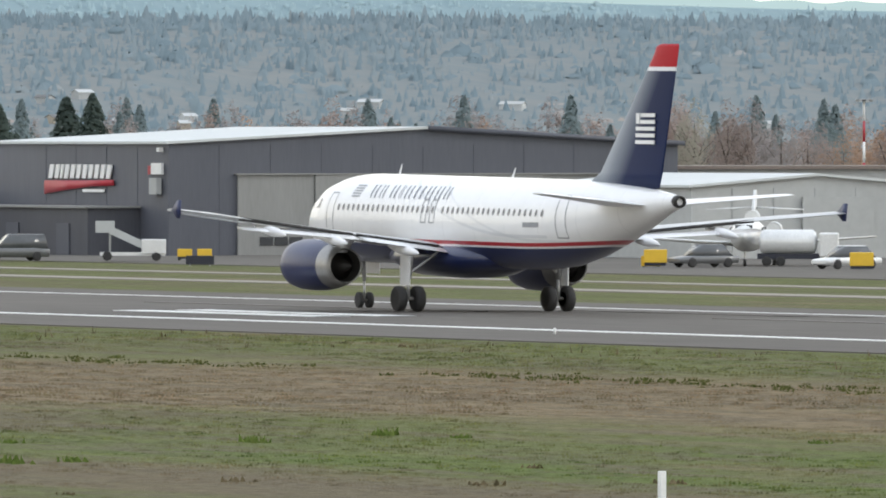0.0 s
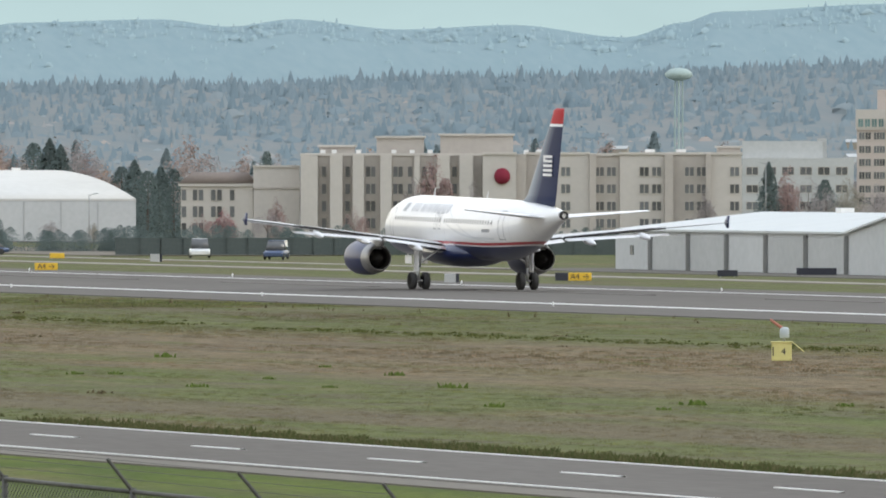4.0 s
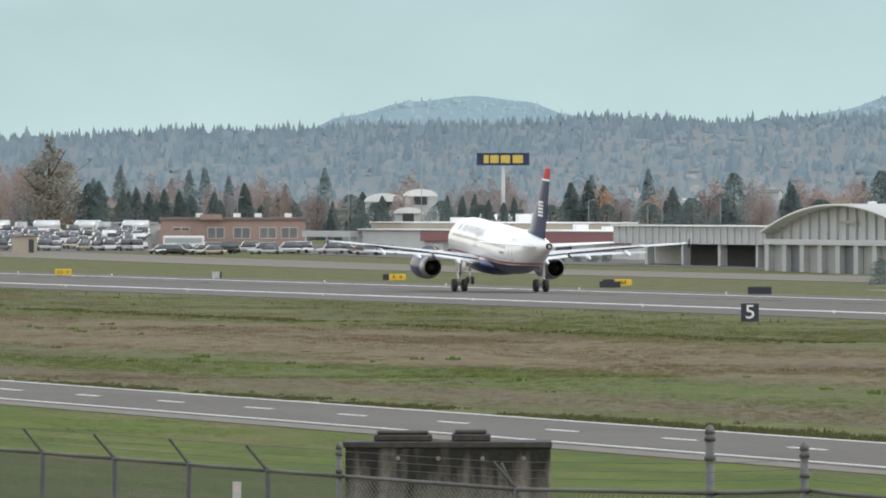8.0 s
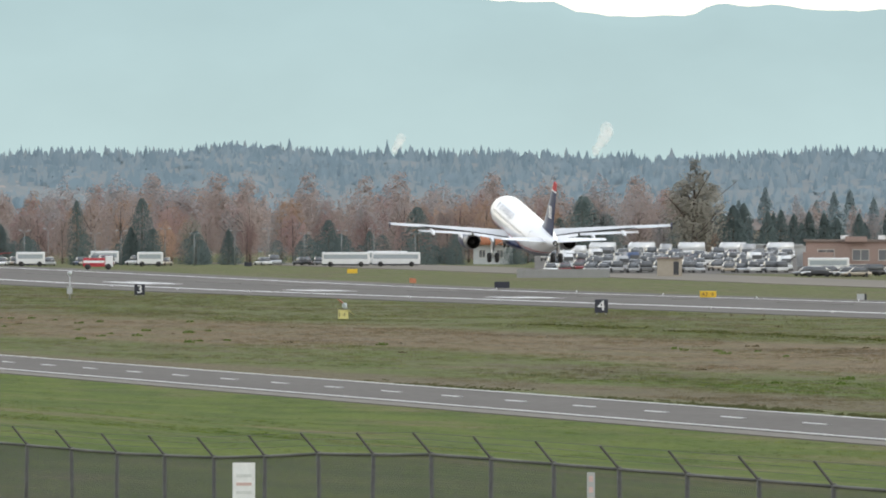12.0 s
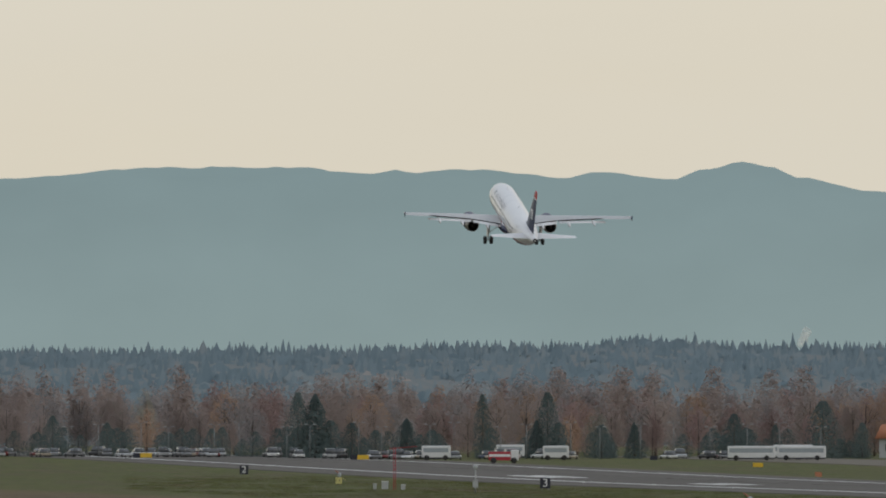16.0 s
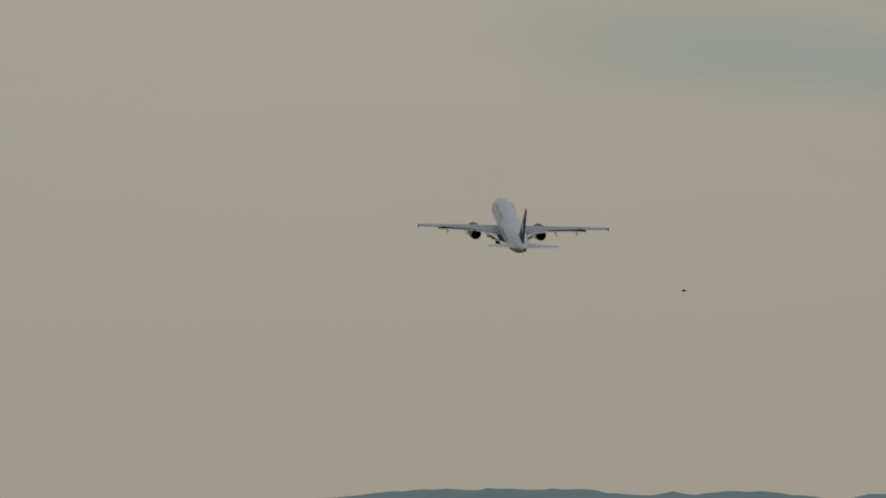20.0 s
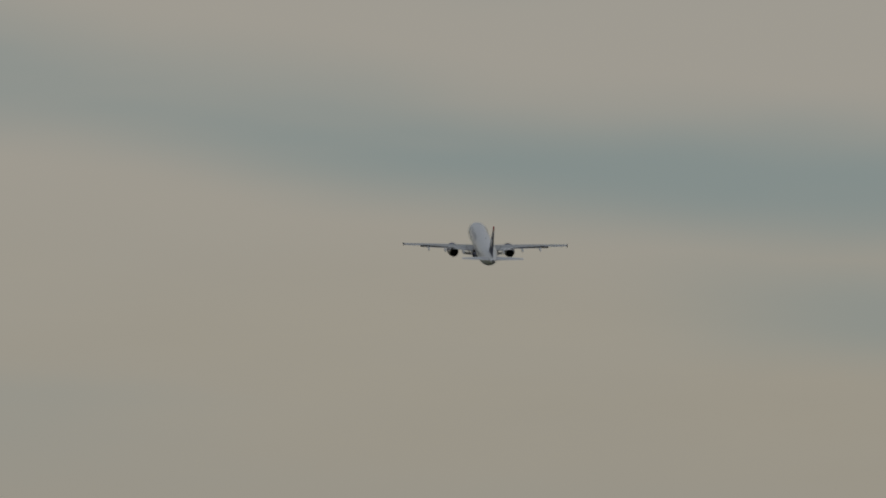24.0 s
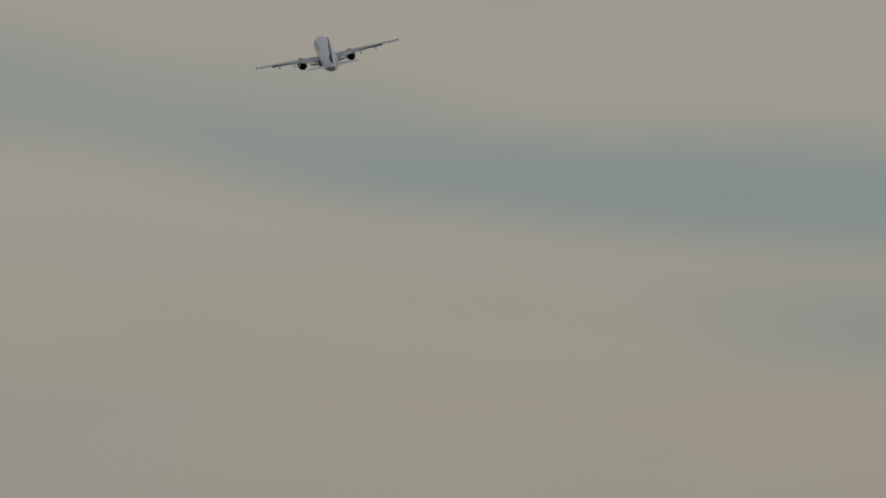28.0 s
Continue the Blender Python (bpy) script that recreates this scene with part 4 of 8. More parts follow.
# ---- buildings ----
clad_dark = material("dark_grey_cladding", (0.073, 0.078, 0.097), 0.55, other=(0.090, 0.096, 0.117), scale=0.15, fine=2, stretch=(4, 4, 0.3))
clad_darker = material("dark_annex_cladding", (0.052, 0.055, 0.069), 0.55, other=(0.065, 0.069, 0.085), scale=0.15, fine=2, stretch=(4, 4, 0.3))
roof_white = material("white_metal_roof", (0.47, 0.49, 0.485), 0.7, other=(0.54, 0.56, 0.555), scale=0.1, fine=1.5, stretch=(0.3, 3, 1))
door_grey = material("hangar_door_grey", (0.22, 0.222, 0.215), 0.6, other=(0.26, 0.262, 0.255), scale=0.3, fine=3, stretch=(3, 3, 0.3))
wall_white = material("white_wall", (0.47, 0.485, 0.485), 0.75, other=(0.41, 0.425, 0.425), scale=0.12, fine=1.5)
wall_pale = material("pale_grey_wall", (0.41, 0.42, 0.415), 0.75, other=(0.35, 0.36, 0.355), scale=0.12, fine=1.5)
wall_beige = material("beige_block_wall", (0.36, 0.32, 0.26), 0.85, other=(0.30, 0.265, 0.21), scale=0.2, fine=2)
stucco = material("beige_stucco", (0.43, 0.395, 0.36), 0.9, other=(0.38, 0.35, 0.32), scale=0.12, fine=1.2, bump=0.2)
stucco_pink = material("pink_stucco", (0.50, 0.435, 0.40), 0.9, other=(0.455, 0.40, 0.37), scale=0.10, fine=1.2, bump=0.2)
stucco_light = material("cream_stucco", (0.51, 0.48, 0.445), 0.9, other=(0.465, 0.44, 0.41), scale=0.10, fine=1.2)
glass_dark = material("dark_window_glass", (0.085, 0.088, 0.095), 0.2, other=(0.10, 0.11, 0.115), scale=0.4, fine=1.2, random_part=0.5)
glass_teal = material("teal_window_glass", (0.085, 0.175, 0.185), 0.1, other=(0.14, 0.25, 0.25), scale=0.3, fine=1.0, random_part=0.35)
frame_pale = material("pale_window_frame", (0.50, 0.47, 0.42), 0.7, scale=1)
brown_wall = material("brown_brick_wall", (0.27, 0.195, 0.165), 0.9, other=(0.32, 0.235, 0.20), scale=0.4, fine=3)
roof_brown = material("brown_roof", (0.16, 0.13, 0.115), 0.9, other=(0.20, 0.165, 0.14), scale=0.3)
roof_dark = material("dark_flat_roof", (0.12, 0.12, 0.12), 0.9, other=(0.16, 0.16, 0.155), scale=0.2)
red_band = material("maroon_fascia", (0.17, 0.045, 0.055), 0.6, other=(0.20, 0.06, 0.07), scale=0.3)
red_paint = material("red_sign_paint", (0.40, 0.020, 0.035), 0.45, scale=1)
sign_white = material("white_sign_face", (0.78, 0.78, 0.77), 0.5, scale=1)
sign_navy = material("navy_sign_face", (0.018, 0.030, 0.085), 0.5, scale=1)
sign_gold = material("yellow_sign_face", (0.62, 0.47, 0.10), 0.5, scale=1)
steel = material("galvanised_steel", (0.30, 0.31, 0.31), 0.5, 0.5, other=(0.23, 0.235, 0.235), scale=2, fine=12)
black_paint = material("black_paint", (0.018, 0.020, 0.032), 0.7, other=(0.028, 0.030, 0.042), scale=2)
yellow_paint = material("airfield_yellow", (0.72, 0.46, 0.030), 0.55, other=(0.62, 0.39, 0.03), scale=2)
# plates for doorways, bays and door windows: the shade inside is in the colour
opening_shade = material("opening_shade_paint", (0.055, 0.057, 0.060), 0.9, scale=0.5)
dome_green = material("pale_green_tank", (0.34, 0.43, 0.41), 0.7, scale=0.2)
tower_grey = material("grey_tank", (0.42, 0.47, 0.49), 0.7, scale=0.2)


def z_at(bearing_tilt, dist):
    return EYE_Z + dist * math.tan(radians(bearing_tilt))


def facing(bearing, dist, z=0.0, turn=0.0):
    """A pose whose x runs to the right along a facade, y away from the camera."""
    return Matrix.Translation(spot(bearing, dist, z)) @ pose(0, 0, 0, 0, 0, -bearing + turn)


def window_mesh(w, h, glass, mullion=True, depth=0.18):
    """A recessed pane in a thin frame, standing on its middle."""
    bm = bmesh.new()
    f = min(w, h) * 0.07
    for x0, x1, z0, z1 in ((-w / 2, w / 2, -h / 2, -h / 2 + f), (-w / 2, w / 2, h / 2 - f, h / 2), (-w / 2, -w / 2 + f, -h / 2, h / 2), (w / 2 - f, w / 2, -h / 2, h / 2)):
        box(bm, x0, x1, -0.05, 0.1, z0, z1)
    if mullion:
        box(bm, -f / 2, f / 2, -0.04, 0.1, -h / 2, h / 2)
    k = len(bm.faces)
    vs = [bm.verts.new(p) for p in ((-w / 2, -0.015, -h / 2), (w / 2, -0.015, -h / 2), (w / 2, -0.015, h / 2), (-w / 2, -0.015, h / 2))]
    bm.faces.new(vs).material_index = 1
    return link_mesh("window", bm, [frame_pale, glass])


def gable(x0, x1, y0, y1, z0, eave, ridge, along="y", over=0.3, thick=0.18):
    """Roof slabs and the two gable triangles of a pitched roof."""
    bm = bmesh.new()
    for sgn in (-1, 1):
        if along == "y":
            xm, xe = (x0 + x1) / 2, (x0 - over if sgn < 0 else x1 + over)
            p = [(xe, y0 - over, eave), (xm, y0 - over, ridge), (xm, y1 + over, ridge), (xe, y1 + over, eave)]
        else:
            ym, ye = (y0 + y1) / 2, (y0 - over if sgn < 0 else y1 + over)
            p = [(x0 - over, ye, eave), (x0 - over, ym, ridge), (x1 + over, ym, ridge), (x1 + over, ye, eave)]
        lo = [bm.verts.new(q) for q in p]
        hi = [bm.verts.new((q[0], q[1], q[2] + thick)) for q in p]
        bm.faces.new(lo)
        bm.faces.new(hi)
        for i in range(4):
            bm.faces.new((lo[i], lo[(i + 1) % 4], hi[(i + 1) % 4], hi[i]))
    bmesh.ops.recalc_face_normals(bm, faces=bm.faces[:])
    tri = bmesh.new()
    if along == "y":
        for y in (y0, y1):
            tri.faces.new([tri.verts.new(q) for q in ((x0, y, z0), (x1, y, z0), (x1, y, eave), ((x0 + x1) / 2, y, ridge), (x0, y, eave))])
        for x in (x0, x1):
            tri.faces.new([tri.verts.new(q) for q in ((x, y0, z0), (x, y1, z0), (x, y1, eave), (x, y0, eave))])
    else:
        for x in (x0, x1):
            tri.faces.new([tri.verts.new(q) for q in ((x, y0, z0), (x, y1, z0), (x, y1, eave), (x, (y0 + y1) / 2, ridge), (x, y0, eave))])
        for y in (y0, y1):
            tri.faces.new([tri.verts.new(q) for q in ((x0, y, z0), (x1, y, z0), (x1, y, eave), (x0, y, eave))])
    bmesh.ops.recalc_face_normals(tri, faces=tri.faces[:])
    return bm, tri


def ribs_y(y, x0, x1, z0, z1, step, parent, mats, name="wall_rib", w=0.12, d=0.07):
    """Upright seams on a wall that faces the bank."""
    me = link_mesh(name, boxm(-w / 2, w / 2, -d, 0, 0, z1 - z0), mats)
    n = int((x1 - x0) / step)
    for i in range(1, n):
        part(name, me, None, parent, m=Matrix.Translation((x0 + i * step, y, z0)))


def ribs_x(x, y0, y1, z0, z1, step, parent, mats, name="wall_rib", w=0.12, d=0.07):
    me = link_mesh(name, boxm(-d, 0, -w / 2, w / 2, 0, z1 - z0), mats)
    n = int((y1 - y0) / step)
    for i in range(1, n):
        part(name, me, None, parent, m=Matrix.Translation((x, y0 + i * step, z0)))


# dark hangar with the white roof
hangar = empty("hangar", pose(0, 0, 0), "dark grey metal hangar with a white pitched roof", "hangar")
roof, walls = gable(361.7, 402, 802, 834, -0.6, 7.55, 8.62)
part("wall", walls, clad_dark, hangar)
part("roof", roof, roof_white, hangar, "white metal roof")
bm = loft(bmesh.new(), [[(x, y, z) for y, z in ((801.58, z0 - 0.1), (801.66, z0 - 0.1), (801.66, z0 + 0.24), (801.58, z0 + 0.24))] for x, z0 in ((381.9, 8.62), (402.4, 7.52))])
part("verge_board", bm, clad_dark, hangar, "dark verge board")
ribs_y(802, 361.7, 402, -0.5, 7.5, 4.0, hangar, clad_dark, d=0.03)
ribs_x(361.7, 802, 834, -0.5, 7.4, 5.4, hangar, clad_dark, d=0.03)
for i in range(5):
    x = 367.0 + i * 6.0
    door = part("sliding_door", boxm(x, x + 5.96, 801.75 - 0.12 * (i % 2), 801.93 - 0.12 * (i % 2), -0.4, 5.35), door_grey, hangar, "tall grey sliding door leaf")
    if i == 0:
        for j in range(3):
            part("door_window", boxm(x + 1.7 + j * 1.15, x + 2.7 + j * 1.15, 801.68, 801.74, 0.35, 0.95), opening_shade, door)
part("door_frame", boxm(366.8, 397.2, 801.55, 801.98, 5.36, 5.46), door_grey, hangar)
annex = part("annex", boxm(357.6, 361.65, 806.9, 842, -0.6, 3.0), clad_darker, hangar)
part("canopy", boxm(357.3, 361.6, 806.6, 842.5, 3.0, 3.14), door_grey, hangar, "grey canopy edge")
part("annex", boxm(361.75, 372, 834.1, 846, -0.6, 5.9), clad_dark, hangar)
part("annex_roof", boxm(361.5, 372.2, 834.2, 846.3, 5.9, 6.05), roof_white, hangar)
for i in range(3):
    part("annex_door", boxm(357.5, 357.58, 810 + 9 * i, 812.2 + 9 * i, -0.5, 1.9), clad_dark, hangar)
# sign on the side wall: plain bars and a red sweep
y = 811.6
for i in range(11):
    w = 1.04 if i != 8 else 0.62
    bm = loft(bmesh.new(), [[(xx, y + w * 0.78, 5.08), (xx, y + w * 0.16, 5.08), (xx, y + w * 0.16 - 0.32, 6.08), (xx, y + w * 0.78 - 0.32, 6.08)] for xx in (361.45, 361.6)])
    part("sign_bar", bm, sign_white, hangar, "white sign bar")
    y += w + 0.02
bm = bmesh.new()
loft(bm, [[(361.48, yy, a), (361.58, yy, a), (361.58, yy, b), (361.48, yy, b)] for yy, a, b in ((811.2, 4.58, 4.98), (815, 4.50, 4.94), (819, 4.28, 4.92), (823.4, 3.94, 4.92))])
part("sign_sweep", bm, red_paint, hangar, "red painted sweep")
part("sign_bar", boxm(361.5, 361.6, 812.9, 816.6, 4.1, 4.3), sign_white, hangar)
part("notice_panel", boxm(361.4, 361.6, 802.6, 804.4, 5.4, 6.2), sign_white, hangar, "white notice panel")
part("notice_edge", boxm(361.38, 361.59, 804.45, 804.9, 5.4, 6.0), red_paint, hangar)
part("wall_box", boxm(361.2, 361.6, 803.0, 804.3, 3.98, 5.14), wall_pale, hangar)
part("floodlight", boxm(361.25, 361.6, 802.7, 803.1, 7.0, 7.3), sign_white, hangar)

# pale hangars farther right
hangar2 = empty("hangar", pose(0, 0, 0), "pale grey hangar with low white roof", "hangar")
roof, walls = gable(384.5, 404, 765, 790, -0.6, 4.55, 5.35)
part("wall", walls, wall_pale, hangar2)
part("roof", roof, roof_white, hangar2)
ribs_y(765, 384.5, 404, -0.5, 4.5, 3.2, hangar2, wall_pale)
part("sliding_door", boxm(393, 398.5, 764.7, 764.92, -0.4, 3.9), wall_pale, hangar2)
long_shed = empty("shed", pose(0, 0, 0), "long low building with dark roof and white front", "building")
part("wall", boxm(405, 470, 770, 800, -0.6, 4.3), wall_pale, long_shed)
part("roof", boxm(404.6, 470.4, 769.6, 800.4, 4.3, 4.5), roof_dark, long_shed)
part("upper_wall", boxm(390, 470, 806, 830, -0.6, 5.7), wall_pale, long_shed)
part("upper_roof", boxm(389.6, 470, 805.6, 830, 5.7, 5.95), roof_brown, long_shed)
ribs_y(770, 405, 470, -0.5, 4.2, 5, long_shed, wall_pale)

# row of low white hangars along the apron
row = empty("hangar_row", pose(0, 0, 0), "row of low white aircraft hangars with shallow roofs", "hangar")
roof, walls = gable(326, 352, 874, 1008, -0.6, 2.9, 4.35)
part("wall", walls, wall_white, row)
part("roof", roof, roof_white, row, "white ribbed roof")
for yc in (936, 884):
    r2, w2 = gable(325.2, 339, yc - 9.5, yc + 9.5, -0.6, 2.95, 4.2, "x")
    part("gable_wall", w2, wall_white, row)
    part("gable_roof", r2, roof_white, row)
for i in range(13):
    y = 877 + i * 10.2
    if 870 < y < 893 or 918 < y < 945:
        continue
    part("bay_post", boxm(325.6, 325.96, y - 0.46, y - 0.32, -0.5, 2.75), door_grey, row, "thin grey post between bays")
    part("bay_door", boxm(325.78, 325.94, y, y + 9.0, -0.4, 2.5), wall_pale if i % 3 else wall_white, row, "pale bay door")
for i in range(4):
    part("roof_vent", boxm(338.4, 339.6, 884 + i * 34, 885.4 + i * 34, 4.2, 4.9), sign_white, row)
# added panel, fitted to the camera's view, for the beige building hidden behind
part("end_wall", boxm(326.2, 352, 873.6, 873.96, -0.6, 2.9), wall_beige, row, "beige panel over the white end wall")
part("window", boxm(325.7, 325.78, 1003.4, 1004.2, 0.9, 1.7), glass_dark, row)
far_roof = empty("shed", pose(0, 0, 0), "flat-roofed grey building behind the hangar row", "building")
part("wall", boxm(362, 392, 880, 985, -0.6, 4.9), wall_pale, far_roof)
part("roof", boxm(361.5, 392.5, 879.5, 985.5, 4.9, 5.25), roof_dark, far_roof)

# beige block building with ivy
beige = empty("block_building", pose(0, 0, 0), "beige block building with white fascia behind climbing shrubs", "building")
part("wall", boxm(342, 372, 834, 912, -0.6, 3.55), wall_beige, beige)
part("fascia", boxm(341.5, 372.5, 833.5, 912.5, 3.55, 4.35), sign_white, beige, "white fascia band")
part("bay", boxm(341.7, 341.95, 834.5, 846, -0.4, 2.9), opening_shade, beige)
ribs_x(342, 846, 912, -0.5, 3.5, 3.0, beige, wall_beige, "pier", 0.5, 0.25)
for i in range(3):
    part("roof_stack", boxm(352, 353.2, 858 + i * 22, 859.4 + i * 22, 4.35, 5.6), sign_white, beige)
part("roof_ridge", boxm(350, 366, 836, 910, 4.35, 4.7), roof_white, beige)

# ---- hotels beyond the field ----
def facade(ob, columns, rows, me, y=0.0):
    for x in columns:
        for z in rows:
            part("window", me, None, ob, m=Matrix.Translation((x, y, z)))


hotel = empty("hotel", facing(17.2, 2000, -4.2), "beige stucco hotel of five storeys with a red round sign", "hotel")
K = 2000 / 22000.0
ROWS = [(415 - v) * K for v in (282, 312.5, 343, 373.5, 402)]


def hx(px):
    """Metres along the front, from a pixel column in the camera's view."""
    return (px - 188.0) * K


for a, b, top, dy, mt in ((-99, 223, 254, 1.0, stucco), (223, 282, 252, -2.2, stucco_light), (282, 300, 255, 1.4, stucco), (300, 352, 252, 0.6, stucco),
                          (352, 412, 252, -0.6, stucco_light), (412, 466, 254, 0.5, stucco), (466, 545, 252, 0.0, stucco_light), (545, 625, 252, 0.6, stucco), (625, 682, 252, -0.4, stucco_light)):
    part("wall", boxm(hx(a), hx(b) - 0.02, dy, dy + 16, -1, (415 - top) * K), mt, hotel)
    part("parapet", boxm(hx(a) - 0.1, hx(b) + 0.1, dy - 0.25, dy + 0.2, (415 - top) * K, (415 - top) * K + 0.4), stucco_light, hotel)
# piers that stand out between the window bays
for a, b in ((-99, -69), (-47, -25), (-7, 13), (42, 62), (102, 112), (142, 165), (182, 206)):
    part("pier", boxm(hx(a), hx(b), -1.1, 0.98, -1, (415 - 251) * K), stucco_light, hotel, "pale projecting pier")
for a, b in ((282, 300), (412, 424), (545, 560), (618, 628)):
    part("pier", boxm(hx(a), hx(b), -1.3, 1.6, -1, (415 - 251) * K), stucco, hotel)
for a, b, top in ((-66, -4, 238.5), (35, 119, 222.5), (148, 277, 218.5), (640, 680, 240)):
    part("penthouse", boxm(hx(a), hx(b), 3, 13, 14, (415 - top) * K), stucco, hotel)
    part("penthouse_cap", boxm(hx(a) - 0.3, hx(b) + 0.3, 2.7, 13.3, (415 - top) * K, (415 - top) * K + 0.35), stucco_light, hotel)
for px in (-60, -40, 3, 66, 98, 130, 300, 322, 352):
    part("roof_unit", boxm(hx(px) - 0.4, hx(px) + 0.4, 1.6, 2.4, 14.5, 15.6), sign_white, hotel)
slim = window_mesh(0.82, 1.75, glass_dark, False)
for px in (-58, -16, 20.3, 29.2, 68.6, 77.8, 94.4, 120, 132, 173.2):
    facade(hotel, [hx(px)], ROWS[:4], slim, 0.94)
win = window_mesh(1.65, 1.65, glass_dark)
facade(hotel, [hx(290)], ROWS[:5], win, 1.34)
facade(hotel, [hx(335)], ROWS[:5], win, 0.54)
facade(hotel, [hx(370)], ROWS[:5], win, -0.66)
facade(hotel, [hx(430), hx(451)], ROWS[:5], win, 0.44)
facade(hotel, [hx(509), hx(531)], ROWS[:5], win, -0.06)
facade(hotel, [hx(589), hx(610)], ROWS[:5], win, 0.54)
facade(hotel, [hx(669)], ROWS[:5], win, -0.46)
bm = lathe(bmesh.new(), [(0, 0.01), (0, 1.3), (0.3, 1.3), (0.3, 0.01)], 24, at=(hx(257.5), -2.56, (415 - 290) * K))
part("round_sign", bm, material("maroon_sign", (0.19, 0.022, 0.045), 0.8, other=(0.24, 0.04, 0.06), scale=1.0, spec=0.1), hotel, "maroon round sign")
for px, top in ((520, 215), (575, 245), (330, 250)):
    part("roof_unit", boxm(hx(px) - 0.8, hx(px) + 0.8, 4, 6, 14.8, 15.7), sign_white, hotel)
# west wing with a dark mansard, and the link block
wing_b = empty("hotel_wing", facing(16.0, 2010, -4.2), "beige three-storey hotel wing with dark hipped roof", "hotel")
part("wall", boxm(-3.5, 8.2, 0, 14, -1, 10.2), stucco_light, wing_b)
bm = bmesh.new()
loft(bm, [[(-4, -0.4, 10.2), (8.6, -0.4, 10.2), (8.6, 14.4, 10.2), (-4, 14.4, 10.2)], [(-1.6, 2.2, 12.0), (7.4, 2.2, 12.0), (7.4, 11, 12.0), (-1.6, 11, 12.0)]])
part("roof", bm, roof_brown, wing_b, "dark hipped roof")
win2 = window_mesh(0.85, 1.85, glass_dark, False)
facade(wing_b, [-3.0, -1.2, -0.25, 1.75, 2.75, 4.8], [8.3, 5.6, 2.9], win2, -0.06)
part("cornice", boxm(-3.9, 8.4, -0.35, 0.0, 9.7, 10.15), stucco_light, wing_b)
part("wall", boxm(8.25, 15.7, -1.0, 14, -1, 12.8), stucco_light, wing_b)
part("ledge", boxm(8.1, 15.8, -1.2, -0.98, 9.3, 9.6), stucco, wing_b)
part("parapet", boxm(8.1, 15.8, -1.25, 14.2, 12.8, 13.1), stucco_light, wing_b)

big = empty("hotel", facing(19.774, 2750, -4.0), "pink stucco hotel of nine storeys with a white barrel roof", "hotel")
K2 = 2750 / 22000.0


def ex(px):
    return (px - 436.5) * K2


def ez(py):
    return (265 - py) * K2 + 12.0


part("wall", boxm(ex(145), ex(318), 2.0, 22, -1, ez(157)), stucco_pink, big)
part("top_storey", boxm(ex(143), ex(318), 1.6, 22, ez(192), ez(157) + 0.1), stucco_light, big, "cream top storey")
part("wall", boxm(ex(318), ex(380), 0.5, 22, -1, ez(145)), stucco_light, big)
part("tower", boxm(ex(380), ex(461), -1.5, 20, -1, ez(116)), stucco_pink, big, "plain pink stair tower")
part("wall", boxm(ex(461), ex(726), 0.0, 22, -1, ez(157)), stucco_pink, big)
part("top_storey", boxm(ex(461), ex(728), -0.4, 22, ez(192), ez(157) + 0.1), stucco_light, big, "cream top storey")
for a, b, top in ((181, 266, 121), (310, 361, 116), (361, 380, 125)):
    part("penthouse", boxm(ex(a), ex(b), 4, 18, ez(160), ez(top)), stucco_pink, big)
bm = bmesh.new()
rings = []
for k in range(9):
    a = math.pi / 2 * k / 8
    rings.append([(ex(461) + 17.5 * math.sin(a) * 1.0, yy, ez(157) + 4.8 * math.cos(a)) for yy in (3, 19)])
loft(bm, rings + [[(ex(461), 3, ez(157)), (ex(461), 19, ez(157))]], closed=False, caps=False)
for yy in (3, 19):
    bm.faces.new([bm.verts.new((ex(461), yy, ez(157)))] + [bm.verts.new((ex(461) + 17.5 * math.sin(math.pi / 2 * k / 8), yy, ez(157) + 4.8 * math.cos(math.pi / 2 * k / 8))) for k in range(9)])
part("barrel_roof", bm, sign_white, big, "white barrel roof")
bm = lathe(bmesh.new(), [(0.5, 0.05), (0.35, 0.9), (0, 1.45), (-0.05, 1.45), (0.3, 0.85), (0.45, 0.05)], 14, at=(ex(610), 6, ez(143)))
part("dish_aerial", bm, wall_pale, big, "grey dish aerial")
part("dish_post", boxm(ex(610) - 0.2, ex(610) + 0.2, 6, 6.6, ez(158), ez(146)), wall_pale, big)
part("sign_bar", boxm(ex(556), ex(622), -0.75, -0.45, ez(166), ez(160)), red_band, big, "dark sign bar")
part("sign_mark", boxm(ex(544), ex(553), -0.75, -0.45, ez(168), ez(158)), glass_teal, big)
part("sign_bar", boxm(ex(217), ex(244), 1.2, 1.5, ez(166), ez(159)), red_band, big)
rows_small = [ez(v) for v in (203, 227, 250, 273, 297, 318)]
tall = window_mesh(3.3, 1.9, glass_teal)
sq = window_mesh(2.3, 1.7, glass_teal)
sm = window_mesh(1.35, 1.7, glass_dark)
facade(big, [ex(v) for v in (474, 506, 544, 581, 619, 658, 697)], [ez(181)], tall, -0.46)
facade(big, [ex(v) for v in (468, 512, 540, 588, 616, 664, 692)], rows_small, sq, -0.06)
facade(big, [ex(v) for v in (152, 164, 176, 188, 202, 215, 228, 242, 256, 272, 288, 303)], [ez(180)], window_mesh(1.25, 1.9, glass_teal), 1.54)
facade(big, [ex(v) for v in (154, 165, 180, 190, 206, 216, 232, 242, 258, 268, 284, 296, 308)], rows_small, sm, 1.94)

